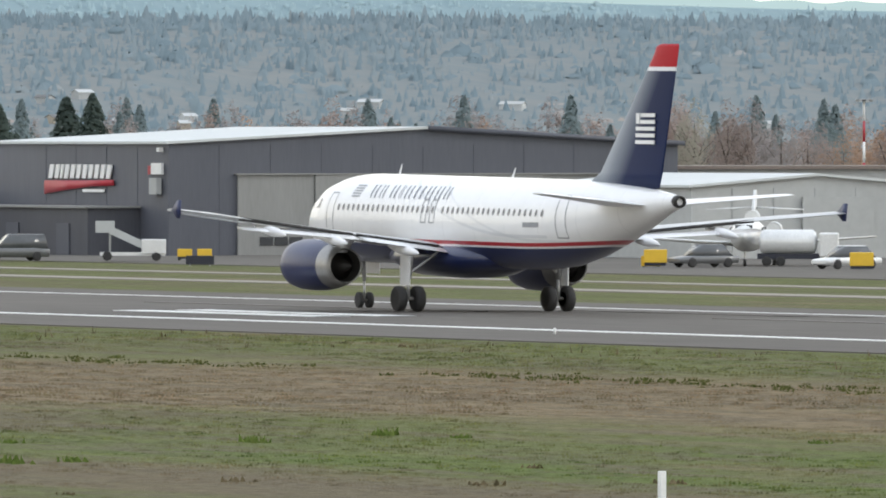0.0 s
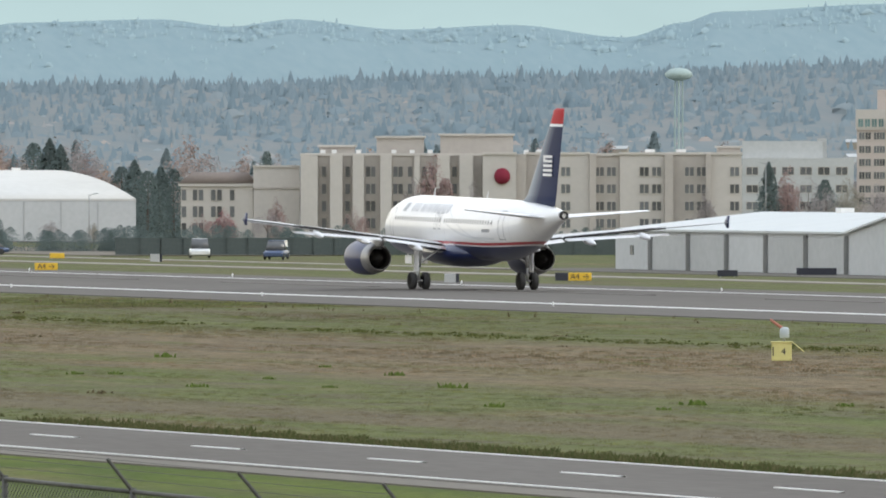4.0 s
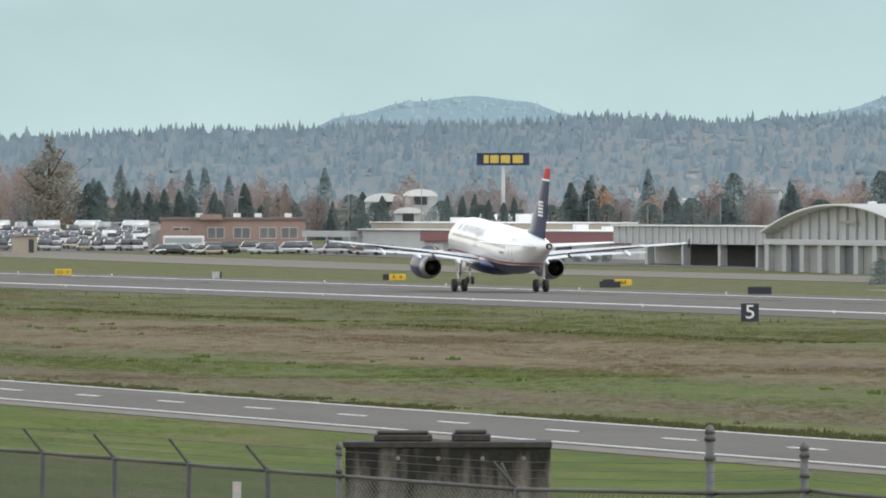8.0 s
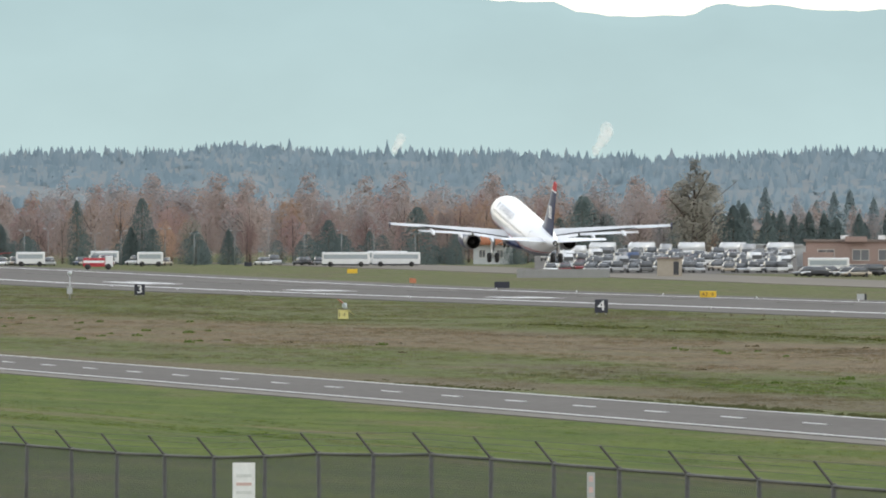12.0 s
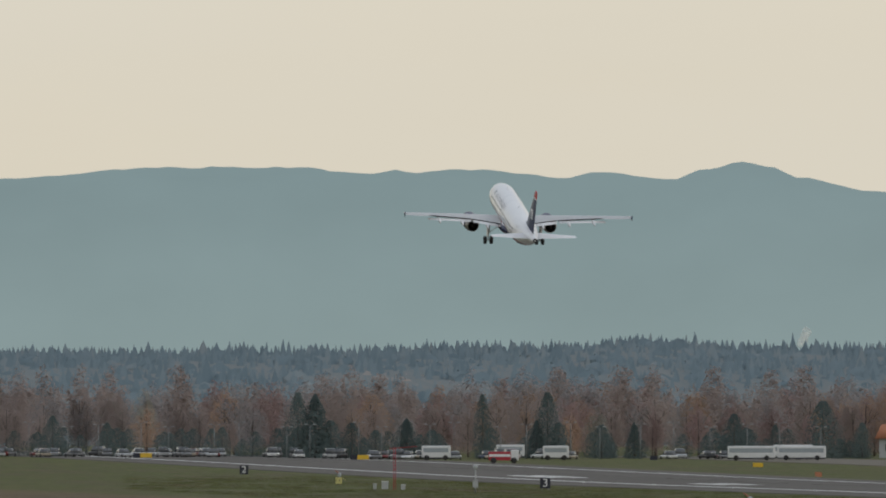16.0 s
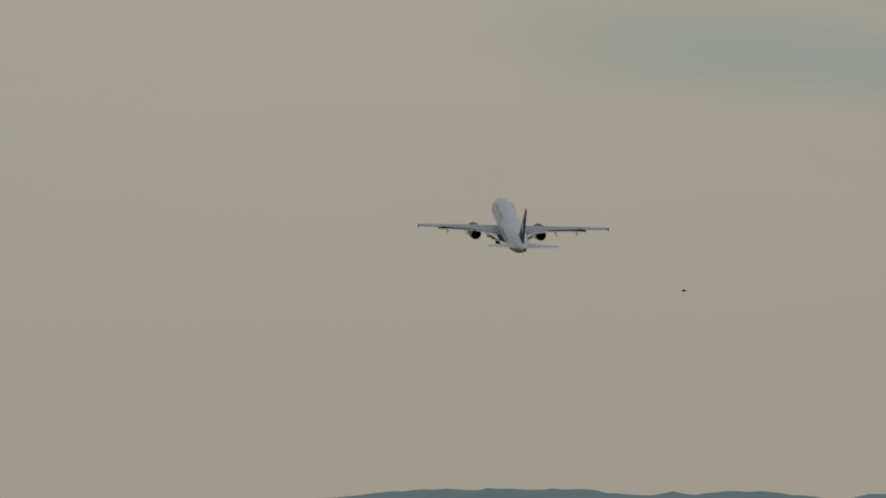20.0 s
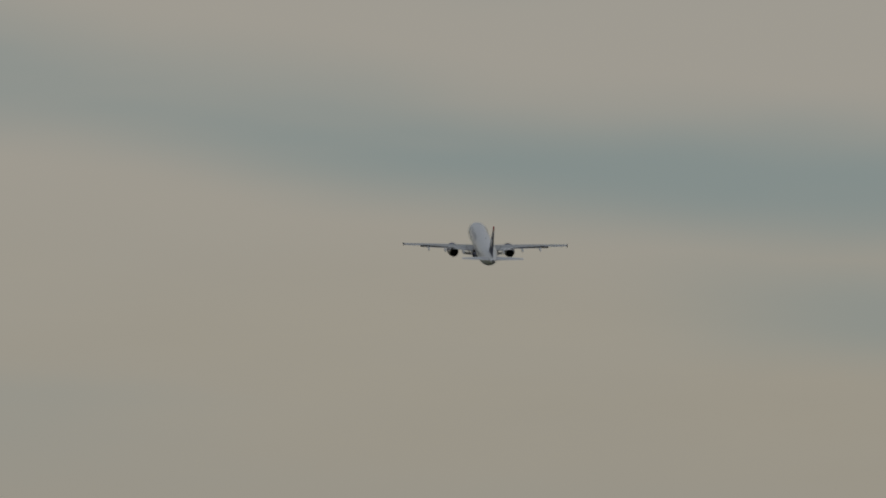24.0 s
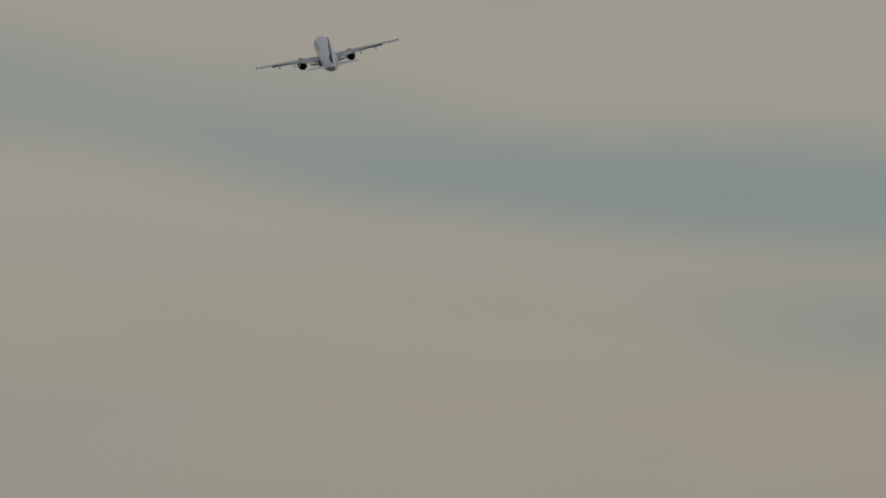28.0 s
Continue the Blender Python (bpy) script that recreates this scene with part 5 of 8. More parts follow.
white_b = empty("office_block", facing(18.74, 2500, -4.0), "white office block with dark windows", "building")
part("wall", boxm(-11.0, 11.4, 0, 16, -1, 14.6), wall_white, white_b)
part("penthouse", boxm(-11, 5.2, 3, 14, 14.6, 18.0), wall_white, white_b)
part("roof_unit", boxm(4, 6, 4, 6, 14.6, 18.6), wall_pale, white_b)
facade(white_b, [-9 + 3.6 * i for i in range(6)], [12.0, 8.4, 5.0], window_mesh(2.5, 1.7, glass_dark), -0.06)

# ---- eastern buildings ----
arch = empty("arched_hangar", pose(0, 0, 0), "white arched hangar with latticed front and red shrubs beside it", "hangar")
AX, AY0, AY1, ADEEP = 380.0, 1470.0, 1548.0, 33.0


def arch_z(k):
    return 4.3 + 3.5 * (1 - (2 * k - 1) ** 2)


bm = bmesh.new()
loft(bm, [[(AX + dx, AY0 + (AY1 - AY0) * k, arch_z(k) + dz) for dx, dz in ((-0.6, 0), (ADEEP, 0), (ADEEP, 0.3), (-0.6, 0.3))] for k in [i / 16 for i in range(17)]])
part("roof", bm, material("barrel_roof_cream", (0.55, 0.545, 0.52), 0.7, other=(0.49, 0.485, 0.46), scale=0.1, fine=1.0), arch, "cream barrel roof")
part("wall", boxm(AX, AX + ADEEP, AY0, AY0 + 0.4, -2.4, 4.35), wall_white, arch)
part("wall", boxm(AX, AX + ADEEP, AY1 - 0.4, AY1, -2.4, 4.35), wall_white, arch)
bm = bmesh.new()
bm.faces.new([bm.verts.new((AX + 1.2, AY0 + 0.2, -2.4))] + [bm.verts.new((AX + 1.2, AY0 + 0.2 + (AY1 - AY0 - 0.4) * i / 16, arch_z(i / 16))) for i in range(17)] + [bm.verts.new((AX + 1.2, AY1 - 0.2, -2.4))])
part("front_panel", bm, wall_pale, arch)
for i in range(1, 16):
    k = i / 16
    part("mullion", boxm(AX + 0.85, AX + 1.15, AY0 + (AY1 - AY0) * k - 0.14, AY0 + (AY1 - AY0) * k + 0.14, 3.4, arch_z(k)), wall_white, arch)
part("lintel", boxm(AX - 0.2, AX + 1.0, AY0, AY1, 2.9, 3.6), wall_white, arch)
for i in range(9):
    y = AY0 + 1 + i * 9.3
    part("column", boxm(AX - 0.1, AX + 1.0, y, y + 2.2, -2.4, 3.0), wall_pale, arch)
    if i < 8:
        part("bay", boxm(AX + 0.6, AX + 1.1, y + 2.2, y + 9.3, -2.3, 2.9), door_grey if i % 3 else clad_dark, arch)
part("sign_bar", boxm(AX + 0.7, AX + 0.84, 1503, 1512, 5.6, 6.0), wall_beige, arch)
for i in range(5):
    part("roof_vent", boxm(AX + 4 + i * 6, AX + 4.9 + i * 6, 1509, 1510, 7.9, 8.4), sign_white, arch)
ribs_y(AY0, AX, AX + ADEEP, -2.3, 4.2, 4.7, arch, wall_pale)

low = empty("cargo_building", pose(0, 0, 0), "long low white building with a maroon band", "building")
part("wall", boxm(425, 455, 1810, 2010, -2.4, 3.85), wall_white, low)
part("band", boxm(424.4, 424.96, 1815, 1962, 2.1, 3.8), red_band, low, "maroon fascia band")
part("roof_edge", boxm(424.2, 455.4, 1809.6, 2010.4, 3.85, 4.02), sign_white, low)
part("raised_roof", boxm(432, 452, 1927, 2036, 4.02, 5.0), wall_beige, low, "cream raised roof")
part("raised_edge", boxm(431.7, 452.3, 1926.7, 2036.3, 5.0, 5.15), sign_white, low)
part("porch", boxm(423.0, 426, 2010.5, 2050, 2.6, 3.6), wall_pale, low)
part("porch_back", boxm(430, 452, 2010.5, 2050, -2.4, 2.6), door_grey, low)
for i in range(3):
    part("porch_post", boxm(423.2, 424.2, 2011 + 18 * i, 2012.5 + 18 * i, -2.4, 2.6), wall_white, low)
for i in range(5):
    part("doorway", boxm(424.7, 424.9, 1828 + i * 27, 1838 + i * 27, -2.3, 1.9), opening_shade if i % 2 else door_grey, low)
for y, h in ((1900, 4.9), (1941, 6.5), (1860, 4.7), (1990, 5.9), (1880, 4.6), (1838, 4.9)):
    part("roof_unit", boxm(436, 438, y, y + 2.4, 4.0, h), sign_white, low)
link = empty("cargo_building", pose(0, 0, 0), "pale cargo shed with a ribbed fascia over an open bay", "building")
part("back_wall", boxm(401, 425, 1590, 1698, -2.4, 4.9), wall_pale, link)
part("fascia", boxm(395, 401, 1590, 1698, 2.6, 5.0), wall_pale, link)
part("fascia_edge", boxm(394.6, 401.2, 1589.6, 1698.4, 5.0, 5.18), sign_white, link)
ribs_x(395, 1590, 1698, 2.7, 4.9, 4.0, link, wall_white, "fascia_rib", 0.5, 0.2)
part("open_bay", boxm(400.4, 400.9, 1592, 1680, -2.3, 2.6), opening_shade, link)
for i in range(5):
    part("bay_post", boxm(395.2, 396.2, 1592 + 21.5 * i, 1593.4 + 21.5 * i, -2.4, 2.6), wall_pale, link)
brown = empty("office_building", facing(11.25, 2150, -0.6), "brown brick flat-roofed building", "building")
part("wall", boxm(-9, 16, 0, 16, -1.5, 6.0), brown_wall, brown)
part("wall", boxm(-17.8, -9.05, 0, 14, -1.5, 5.3), wall_pale, brown)
part("roof", boxm(-9.4, 16.4, -0.4, 16.4, 6.0, 6.4), roof_brown, brown)
part("roof", boxm(-18.2, -9.45, -0.4, 14.4, 5.3, 5.55), wall_pale, brown)
facade(brown, [-5.5, 0.5, 5, 9.5, 13.2], [3.7], window_mesh(3.0, 2.0, glass_dark), -0.06)
part("tower", boxm(-2.2, 1.6, -1.2, 4, 6.0, 6.9), brown_wall, brown)
part("low_wing", boxm(-9.5, -4.2, -4.5, -0.05, -1.5, 4.2), brown_wall, brown)
part("low_wing", boxm(6.0, 16.0, -3.5, -0.05, -1.5, 2.4), brown_wall, brown)
part("entrance", boxm(1.0, 5.2, -0.2, -0.02, -1.2, 1.9), opening_shade, brown)
for x in (-3, 3.5, 7.2, 12.4):
    part("roof_unit", boxm(x, x + 1.3, 4, 6, 6.4, 7.1), sign_white, brown)
facade(brown, [-15.2, -11.8], [3.2], window_mesh(2.4, 2.0, glass_dark), -0.06)
house = empty("pavilion", facing(9.57, 2250, 1.2), "small white pavilion with orange hipped roof", "building")
orange_roof = material("orange_tile_roof", (0.46, 0.19, 0.10), 0.8, other=(0.40, 0.16, 0.085), scale=0.6)
part("wall", boxm(-3.6, 3.6, 0, 7, -1, 3.6), wall_white, house)
bm = loft(bmesh.new(), [[(-4.4, -0.8, 3.5), (4.4, -0.8, 3.5), (4.4, 7.8, 3.5), (-4.4, 7.8, 3.5)], [(-3.2, 2.4, 6.1), (3.2, 2.4, 6.1), (3.2, 4.6, 6.1), (-3.2, 4.6, 6.1)]])
part("roof", bm, orange_roof, house, "orange hipped roof")
facade(house, [-2, 1.2], [1.9], window_mesh(1.2, 1.4, glass_dark), -0.06)

# white and beige sheds at the foot of the hills
for b, d, w, h, mt, label in ((12.05, 2500, 20, 5.5, wall_white, "white warehouse at the foot of the hills"), (11.9, 2450, 9, 7.4, wall_beige, "beige shed with arched roof"), (12.62, 2550, 14, 4.5, wall_white, "low white shed among the trees"),
                              (10.9, 2600, 12, 8.0, wall_beige, "beige house among trees"), (9.95, 2650, 10, 7.0, wall_beige, "beige house among trees"), (15.5, 2500, 10, 8.5, wall_pale, "grey house among trees"),
                              (13.2, 2620, 16, 4.5, wall_white, "white shed among trees"), (21.3, 2500, 14, 4.6, wall_white, "white shed among trees"), (22.0, 2550, 18, 4.2, wall_white, "white shed among trees")):
    ob = empty("shed", facing(b, d, -3 if b > 13 else 1.4), label, "building")
    roof, walls = gable(-w / 2, w / 2, 0, 12, -1, h * 0.72, h, "x")
    part("wall", walls, mt, ob)
    part("roof", roof, sign_white if mt is wall_white else roof_brown, ob)
    part("doorway", boxm(-w * 0.2, w * 0.2, -0.12, -0.03, 0, h * 0.45), opening_shade, ob)

# white sheds with round roofs behind the cargo buildings
for b, d, w, top in ((12.206, 2396, 6.4, 11.0), (12.15, 2385, 5.4, 7.5), (12.04, 2410, 7.5, 10.2)):
    ob = empty("arched_shed", facing(b, d, 0), "small white shed with a round roof", "building", "arched sheds")
    eave = top - w * 0.22
    part("wall", boxm(-w / 2, w / 2, 0.3, 9, -0.5, eave), wall_white, ob)
    curve = [(-w * 0.53 * math.cos(math.pi * k / 10), eave + (top - eave) * math.sin(math.pi * k / 10)) for k in range(11)]
    part("round_roof", loft(bmesh.new(), [[(x, y, z) for x, z in curve] for y in (0.0, 9.3)]), sign_white, ob)
    part("doorway", boxm(-w * 0.2, w * 0.2, 0.1, 0.28, eave - 1.6, eave), opening_shade, ob)

# store sign on its mast: plain gold blocks on blue
mast = empty("sign_mast", facing(11.47 + (890.5 - 784) / 384 - 0.0 + 0.84 - 0.0, 2500, 0), "tall blue and yellow roadside sign on a white mast", "sign")
mast.matrix_basis = facing(12.31 + (890.5 - 784) / 384, 2500, 0)
part("pole", rod(bmesh.new(), (0, 0.4, 0), (0, 0.4, 16.2), 0.42, 0.36, 10), wall_white, mast)
part("board", boxm(-5.3, 5.3, 0, 0.8, 15.9, 18.4), sign_navy, mast, "dark blue board")
for x0, x1 in ((-3.9, -2.9), (-2.6, -0.9), (-0.5, 1.4), (1.9, 4.0)):
    part("gold_block", boxm(x0, x1, -0.12, -0.02, 16.35, 17.95), sign_gold, mast, "yellow block")

# water towers
for b, tilt, d, mt, label in ((22.895 + (76 - 784) / 384, 0.505, 3600, tower_grey, "grey water tower on legs above the wood"), (18.75 + (571 - 784) / 384, 0.415, 3120, dome_green, "pale green water tower above the wood")):
    tank_z = z_at(tilt, d)
    tw = empty("water_tower", facing(b, d, 0), label, "water tower")
    f = 1.0 if mt is tower_grey else 0.8
    prof = [(0, 0.3), (0.5, 2.6), (1.6, 3.5), (3.2, 3.5), (4.3, 2.6), (4.9, 0.8), (5.0, 0.02)] if mt is tower_grey else [(0, 0.8), (0.6, 3.2), (1.6, 4.4), (2.6, 4.2), (3.7, 2.6), (4.2, 0.05)]
    part("tank", lathe(bmesh.new(), [(a * f, q * f) for a, q in prof], 18, "Z", at=(0, 0, tank_z)), mt, tw)
    for k in range(6 if mt is tower_grey else 4):
        a = k * math.tau / (6 if mt is tower_grey else 4)
        r = 2.9 if mt is tower_grey else 0.9
        part("leg", rod(bmesh.new(), (r * 1.15 * math.cos(a), r * 1.15 * math.sin(a), tank_z - 22), (r * math.cos(a), r * math.sin(a), tank_z + 0.8), 0.22, n=6), mt, tw)

# ---- trees ----
bark = material("bark", (0.085, 0.068, 0.055), 0.95, other=(0.12, 0.10, 0.085), scale=1.5, bump=0.4)
def leaves(name, dark, mid, light):
    return island_palette(name, [(0, dark), (0.5, mid), (1, light)], 0.95, 0.5)


# distance haze is painted into these leaf colours, least in pine and ivy
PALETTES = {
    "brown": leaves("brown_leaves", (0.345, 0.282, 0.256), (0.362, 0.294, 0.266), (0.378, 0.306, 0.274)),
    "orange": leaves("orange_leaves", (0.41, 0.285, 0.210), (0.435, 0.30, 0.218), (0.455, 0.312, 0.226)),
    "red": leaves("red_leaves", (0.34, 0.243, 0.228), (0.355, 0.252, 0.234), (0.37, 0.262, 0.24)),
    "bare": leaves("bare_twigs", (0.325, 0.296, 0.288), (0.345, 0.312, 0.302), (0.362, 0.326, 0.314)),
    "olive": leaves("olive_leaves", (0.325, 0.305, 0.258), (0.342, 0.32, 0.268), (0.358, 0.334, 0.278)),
    "green": leaves("hazed_conifer", (0.122, 0.158, 0.152), (0.138, 0.174, 0.164), (0.155, 0.19, 0.178)),
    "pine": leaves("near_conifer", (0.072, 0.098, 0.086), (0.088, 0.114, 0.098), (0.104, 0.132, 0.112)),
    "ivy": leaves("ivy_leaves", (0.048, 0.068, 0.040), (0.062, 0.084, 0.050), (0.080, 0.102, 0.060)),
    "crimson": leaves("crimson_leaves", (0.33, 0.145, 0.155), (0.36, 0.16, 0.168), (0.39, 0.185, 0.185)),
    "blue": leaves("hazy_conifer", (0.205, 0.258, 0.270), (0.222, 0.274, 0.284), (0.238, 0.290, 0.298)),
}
WORDS = {"pine": "dark green conifer with drooping boughs behind the hangars", "ivy": "dark climbing shrub against the beige wall", "crimson": "small tree with crimson autumn leaves", "brown": "broad autumn tree with thin brown leaves", "orange": "autumn tree with orange leaves", "red": "tree with dull red autumn leaves", "bare": "nearly bare grey-brown tree with fine twigs", "olive": "olive-green leafy tree beside the field", "green": "dark green conifer with drooping boughs", "blue": "haze-tinted conifer at the foot of hills"}


def trunk_mesh(rnd, conifer, spread):
    bm = bmesh.new()
    rod(bm, (0, 0, -0.06), (0, 0, 0.35), 0.022, 0.016, 7)
    rod(bm, (0, 0, 0.34), (rnd.uniform(-0.02, 0.02), rnd.uniform(-0.02, 0.02), 0.95 if conifer else 0.8), 0.016, 0.004, 6)
    if not conifer:
        for k in range(9):
            a, z = rnd.uniform(0, math.tau), rnd.uniform(0.2, 0.6)
            r = spread * rnd.uniform(0.45, 0.9)
            rod(bm, (0, 0, z), (r * math.cos(a), r * math.sin(a), z + rnd.uniform(0.15, 0.32)), 0.005, 0.002, 5)
    return bm


def crown(rnd, shape, spread, count):
    """Leaf sprays turned outwards on the limbs' lobes, with an uneven outline and gaps; it shades as one mass."""
    seed = rnd.uniform(0, 99)
    conifer = shape in ("fir", "spire", "dome")
    lobes = []
    if not conifer:
        for i in range(11 if shape == "round" else 8):
            a, off = rnd.uniform(0, math.tau), (spread * 0.72 * math.sqrt(rnd.random()) if i else 0)
            top = 1.0 - 0.42 * (off / spread) ** 1.5 - (rnd.uniform(0, 0.16) if i else 0)
            lobes.append((off * math.cos(a), off * math.sin(a), rnd.uniform(0.02, 0.26), top, spread * rnd.uniform(0.30, 0.50)))
    verts, faces, normals = [], [], []
    while len(faces) < count:
        a = rnd.uniform(0, math.tau)
        ca, sa = math.cos(a), math.sin(a)
        if conifer:
            z = rnd.uniform(0.01, 1.0) ** 1.2
            full = math.sin(math.pi * (0.30 + 0.68 * z)) ** 0.75 if shape == "dome" else (1 - z) ** 0.80 * min(1.0, 0.6 + z * 4)
            lump = noise.noise((ca * 1.6 + seed, sa * 1.6, z * 8)) + 0.6 * noise.noise((ca * 4 + seed, sa * 4, z * 17))
            r = (spread * full * (1 + 0.36 * lump) + 0.006) * rnd.uniform(0.35, 1.12) ** 0.6
            p = Vector((ca * r, sa * r, z - 0.14 * r))
            out = Vector((ca, sa, 0.30 + 0.25 * z)).normalized()
            near = out
        else:
            cx, cy, z0, z1, rad = rnd.choice(lobes)
            k = rnd.random() ** 0.8
            full = math.sin(math.pi * (0.12 + 0.84 * k)) ** 0.7
            lump = noise.noise((ca * 2 + seed + cx * 9, sa * 2 + cy * 9, k * 5))
            r = rad * full * (1 + 0.35 * lump) * rnd.uniform(0.3, 1.10) ** 0.6
            p = Vector((cx + ca * r, cy + sa * r, z0 + (z1 - z0) * k + 0.03 * lump))
            if noise.noise((p.x * 13 + seed, p.y * 13, p.z * 7)) < -0.26:
                continue
            near = Vector((ca, sa, 0.3)).normalized()
            out = Vector((p.x, p.y, (p.z - 0.35) * spread * 1.3)).normalized()
        facing_way = (out + near * 0.4 + Vector((rnd.gauss(0, 0.32), rnd.gauss(0, 0.32), rnd.gauss(0, 0.32)))).normalized()
        q = facing_way.to_track_quat("Z", "Y")
        s = rnd.uniform(0.008, 0.015) * (1.2 if conifer else 1.0) * (3000 / min(count, 5200)) ** 0.4
        spin = rnd.uniform(0, math.tau)
        cs, sn = math.cos(spin), math.sin(spin)
        k = len(verts)
        for px, py, pz in ((-1.0, -0.6, 0), (1.1, -0.5, 0.2), (0.1, 1.0, 0)):
            verts.append(p + q @ Vector(((px * cs - py * sn) * s, (px * sn + py * cs) * s, pz * s)))
        faces.append((k, k + 1, k + 2))
        soft = (out * 0.5 + near * 0.2 + facing_way * 0.1 + Vector((0, 0, 0.45))).normalized()
        normals += [tuple(soft)] * 3
    me = bpy.data.meshes.new("crown")
    me.from_pydata(verts, [], faces)
    me.polygons.foreach_set("use_smooth", [True] * len(faces))
    me.normals_split_custom_set_from_vertices(normals)
    return me


PROTO = {}


def tree(kind, bearing, dist, top, width=None, variant=0, low=None):
    """Plants a tree whose tip stands at height top; its models are one metre high and shared."""
    place = spot(bearing, dist)
    if low is not None:
        place.z = low
    # same conifers: nearer ones take the palette with less haze painted in
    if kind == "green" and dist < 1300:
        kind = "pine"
    h = top - place.z
    key = (kind, variant)
    conifer_kind = kind in ("green", "blue", "pine", "ivy")
    if key not in PROTO:
        rnd = random.Random(str(key))
        conifer = conifer_kind
        tm = link_mesh("trunk", trunk_mesh(rnd, conifer, 0.3), bark)
        if conifer:
            cm = crown(rnd, ("fir", "spire", "dome")[variant], (0.25, 0.18, 0.30)[variant], 9000 if kind == "ivy" else 3400)
        elif variant == 2:
            cm = crown(rnd, "poplar", 0.24, 5200)
        else:
            cm = crown(rnd, "round", 0.32 if variant == 0 else 0.44, 4200 if kind == "bare" else 5000)
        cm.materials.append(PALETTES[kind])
        PROTO[key] = (tm, cm)
    tm, cm = PROTO[key]
    ob = empty("tree", Matrix.Translation(place) @ pose(0, 0, 0, 0, 0, (bearing * 977 + dist) % 360), WORDS[kind] if variant != 2 or conifer_kind else WORDS[kind].replace("broad", "tall narrow"), "tree", "trees round the airfield")
    wide = 1.0 if width is None else width
    if kind in ("green", "pine"):
        wide *= 1.35 if variant < 2 else 1.1
    ob.scale = (h * wide, h * wide, h)
    part("trunk", tm, None, ob)
    part("crown", cm, None, ob)
    return ob


def by_view(bearing0, tilt0, d, rows):
    """Rows of kind, across, up, variant, width: tree tips as offsets in hundredths of a degree of the bearing and tilt."""
    for kind, du, dv, variant, width in rows:
        tree(kind, bearing0 + du / 100, d + (du * 7) % 60, z_at(tilt0 + dv / 100, d), width, variant)


# beside the hangars
by_view(22.895, 0.0, 1040, [("green", -192, 0, 0, 1.0), ("green", -172, 2, 0, 0.9), ("green", -126, 6, 0, 1.0), ("green", -117, 3, 0, 1.1), ("green", -99, -8, 2, 1.0), ("green", -74, 16, 0, 1.25), ("green", -64, -4, 2, 1.0), ("green", -40, 1, 2, 1.1),
                            ("green", -28, 15, 1, 1.1), ("green", -10, 16, 0, 1.2), ("green", 1, 9, 1, 1.2), ("green", 9, 18, 0, 1.0), ("green", 25, 8, 1, 1.1), ("green", 31, 9, 1, 1.1), ("green", 38, 2, 1, 1.2),
                            ("green", 60, 15, 0, 1.0), ("green", 91, 19, 1, 1.3), ("green", 103, 20, 0, 1.0), ("red", 44, -2, 1, 1.0), ("orange", 52, 2, 0, 1.0), ("red", 20, -5, 1, 1.0), ("bare", -52, 0, 0, 1.0), ("olive", -85, -8, 1, 1.0),
                            ("olive", -140, -4, 1, 1.0), ("bare", -155, -3, 0, 1.0), ("green", -181, -12, 2, 1.0), ("bare", -110, -5, 1, 1), ("brown", -22, -6, 1, 1), ("olive", 14, -8, 1, 1), ("green", 67, 2, 2, 0.8)])
by_view(27.0, 0.0, 1150, [("brown", -36, 21, 0, 0.9), ("olive", -30, 19, 0, 0.8), ("brown", -15, 18, 0, 0.9), ("bare", -4, 19, 0, 0.9), ("orange", 38, 1, 1, 1.0), ("orange", 48, 3, 0, 1.0), ("brown", 22, 8, 1, 0.9), ("bare", 10, 10, 0, 0.9), ("brown", 60, 9, 0, 1), ("orange", -50, 4, 1, 0.8)])
# shrubs and climbers before the beige panel, placed to fit the camera's view
for b, top, w in ((20.69, 3.9, 0.9), (20.77, 4.0, 0.9), (20.85, 3.7, 0.8), (20.94, 3.8, 0.6), (21.07, 3.3, 0.9), (21.16, 3.8, 1.0), (21.22, 2.6, 1.0)):
    tree("ivy", b, 931, top - 0.1, w, 2)
# before the hotels
by_view(18.75, 0.0, 1520, [("green", 74, 12, 0, 1.15), ("green", 127, 7, 1, 1.2), ("green", 150, -7, 0, 1.0), ("green", 183, 9, 0, 1.0), ("bare", 102, 0, 0, 0.8), ("green", 212, 7, 0, 1.0), ("olive", 195, -8, 1, 1), ("bare", 60, -4, 1, 1), ("bare", 36, -6, 1, 1), ("olive", 20, -10, 1, 1.2), ("bare", 12, -8, 1, 1), ("brown", 202, 0, 0, 1)])
by_view(18.75, 0.0, 1900, [("red", -168, 8, 2, 1.0), ("red", -241, -12, 0, 0.8), ("crimson", -265, -17, 1, 0.8), ("bare", -178, -3, 0, 0.6), ("bare", -150, -5, 0, 0.8), ("bare", -43, -8, 0, 0.7), ("bare", -12, -7, 0, 0.7), ("red", -205, -16, 1, 0.8), ("red", -5, 3, 0, 0.8), ("green", -14, 4, 0, 0.8), ("bare", 4, -3, 1, 0.9), ("green", 12, -4, 2, 0.8), ("olive", 22, -3, 1, 0.9)])
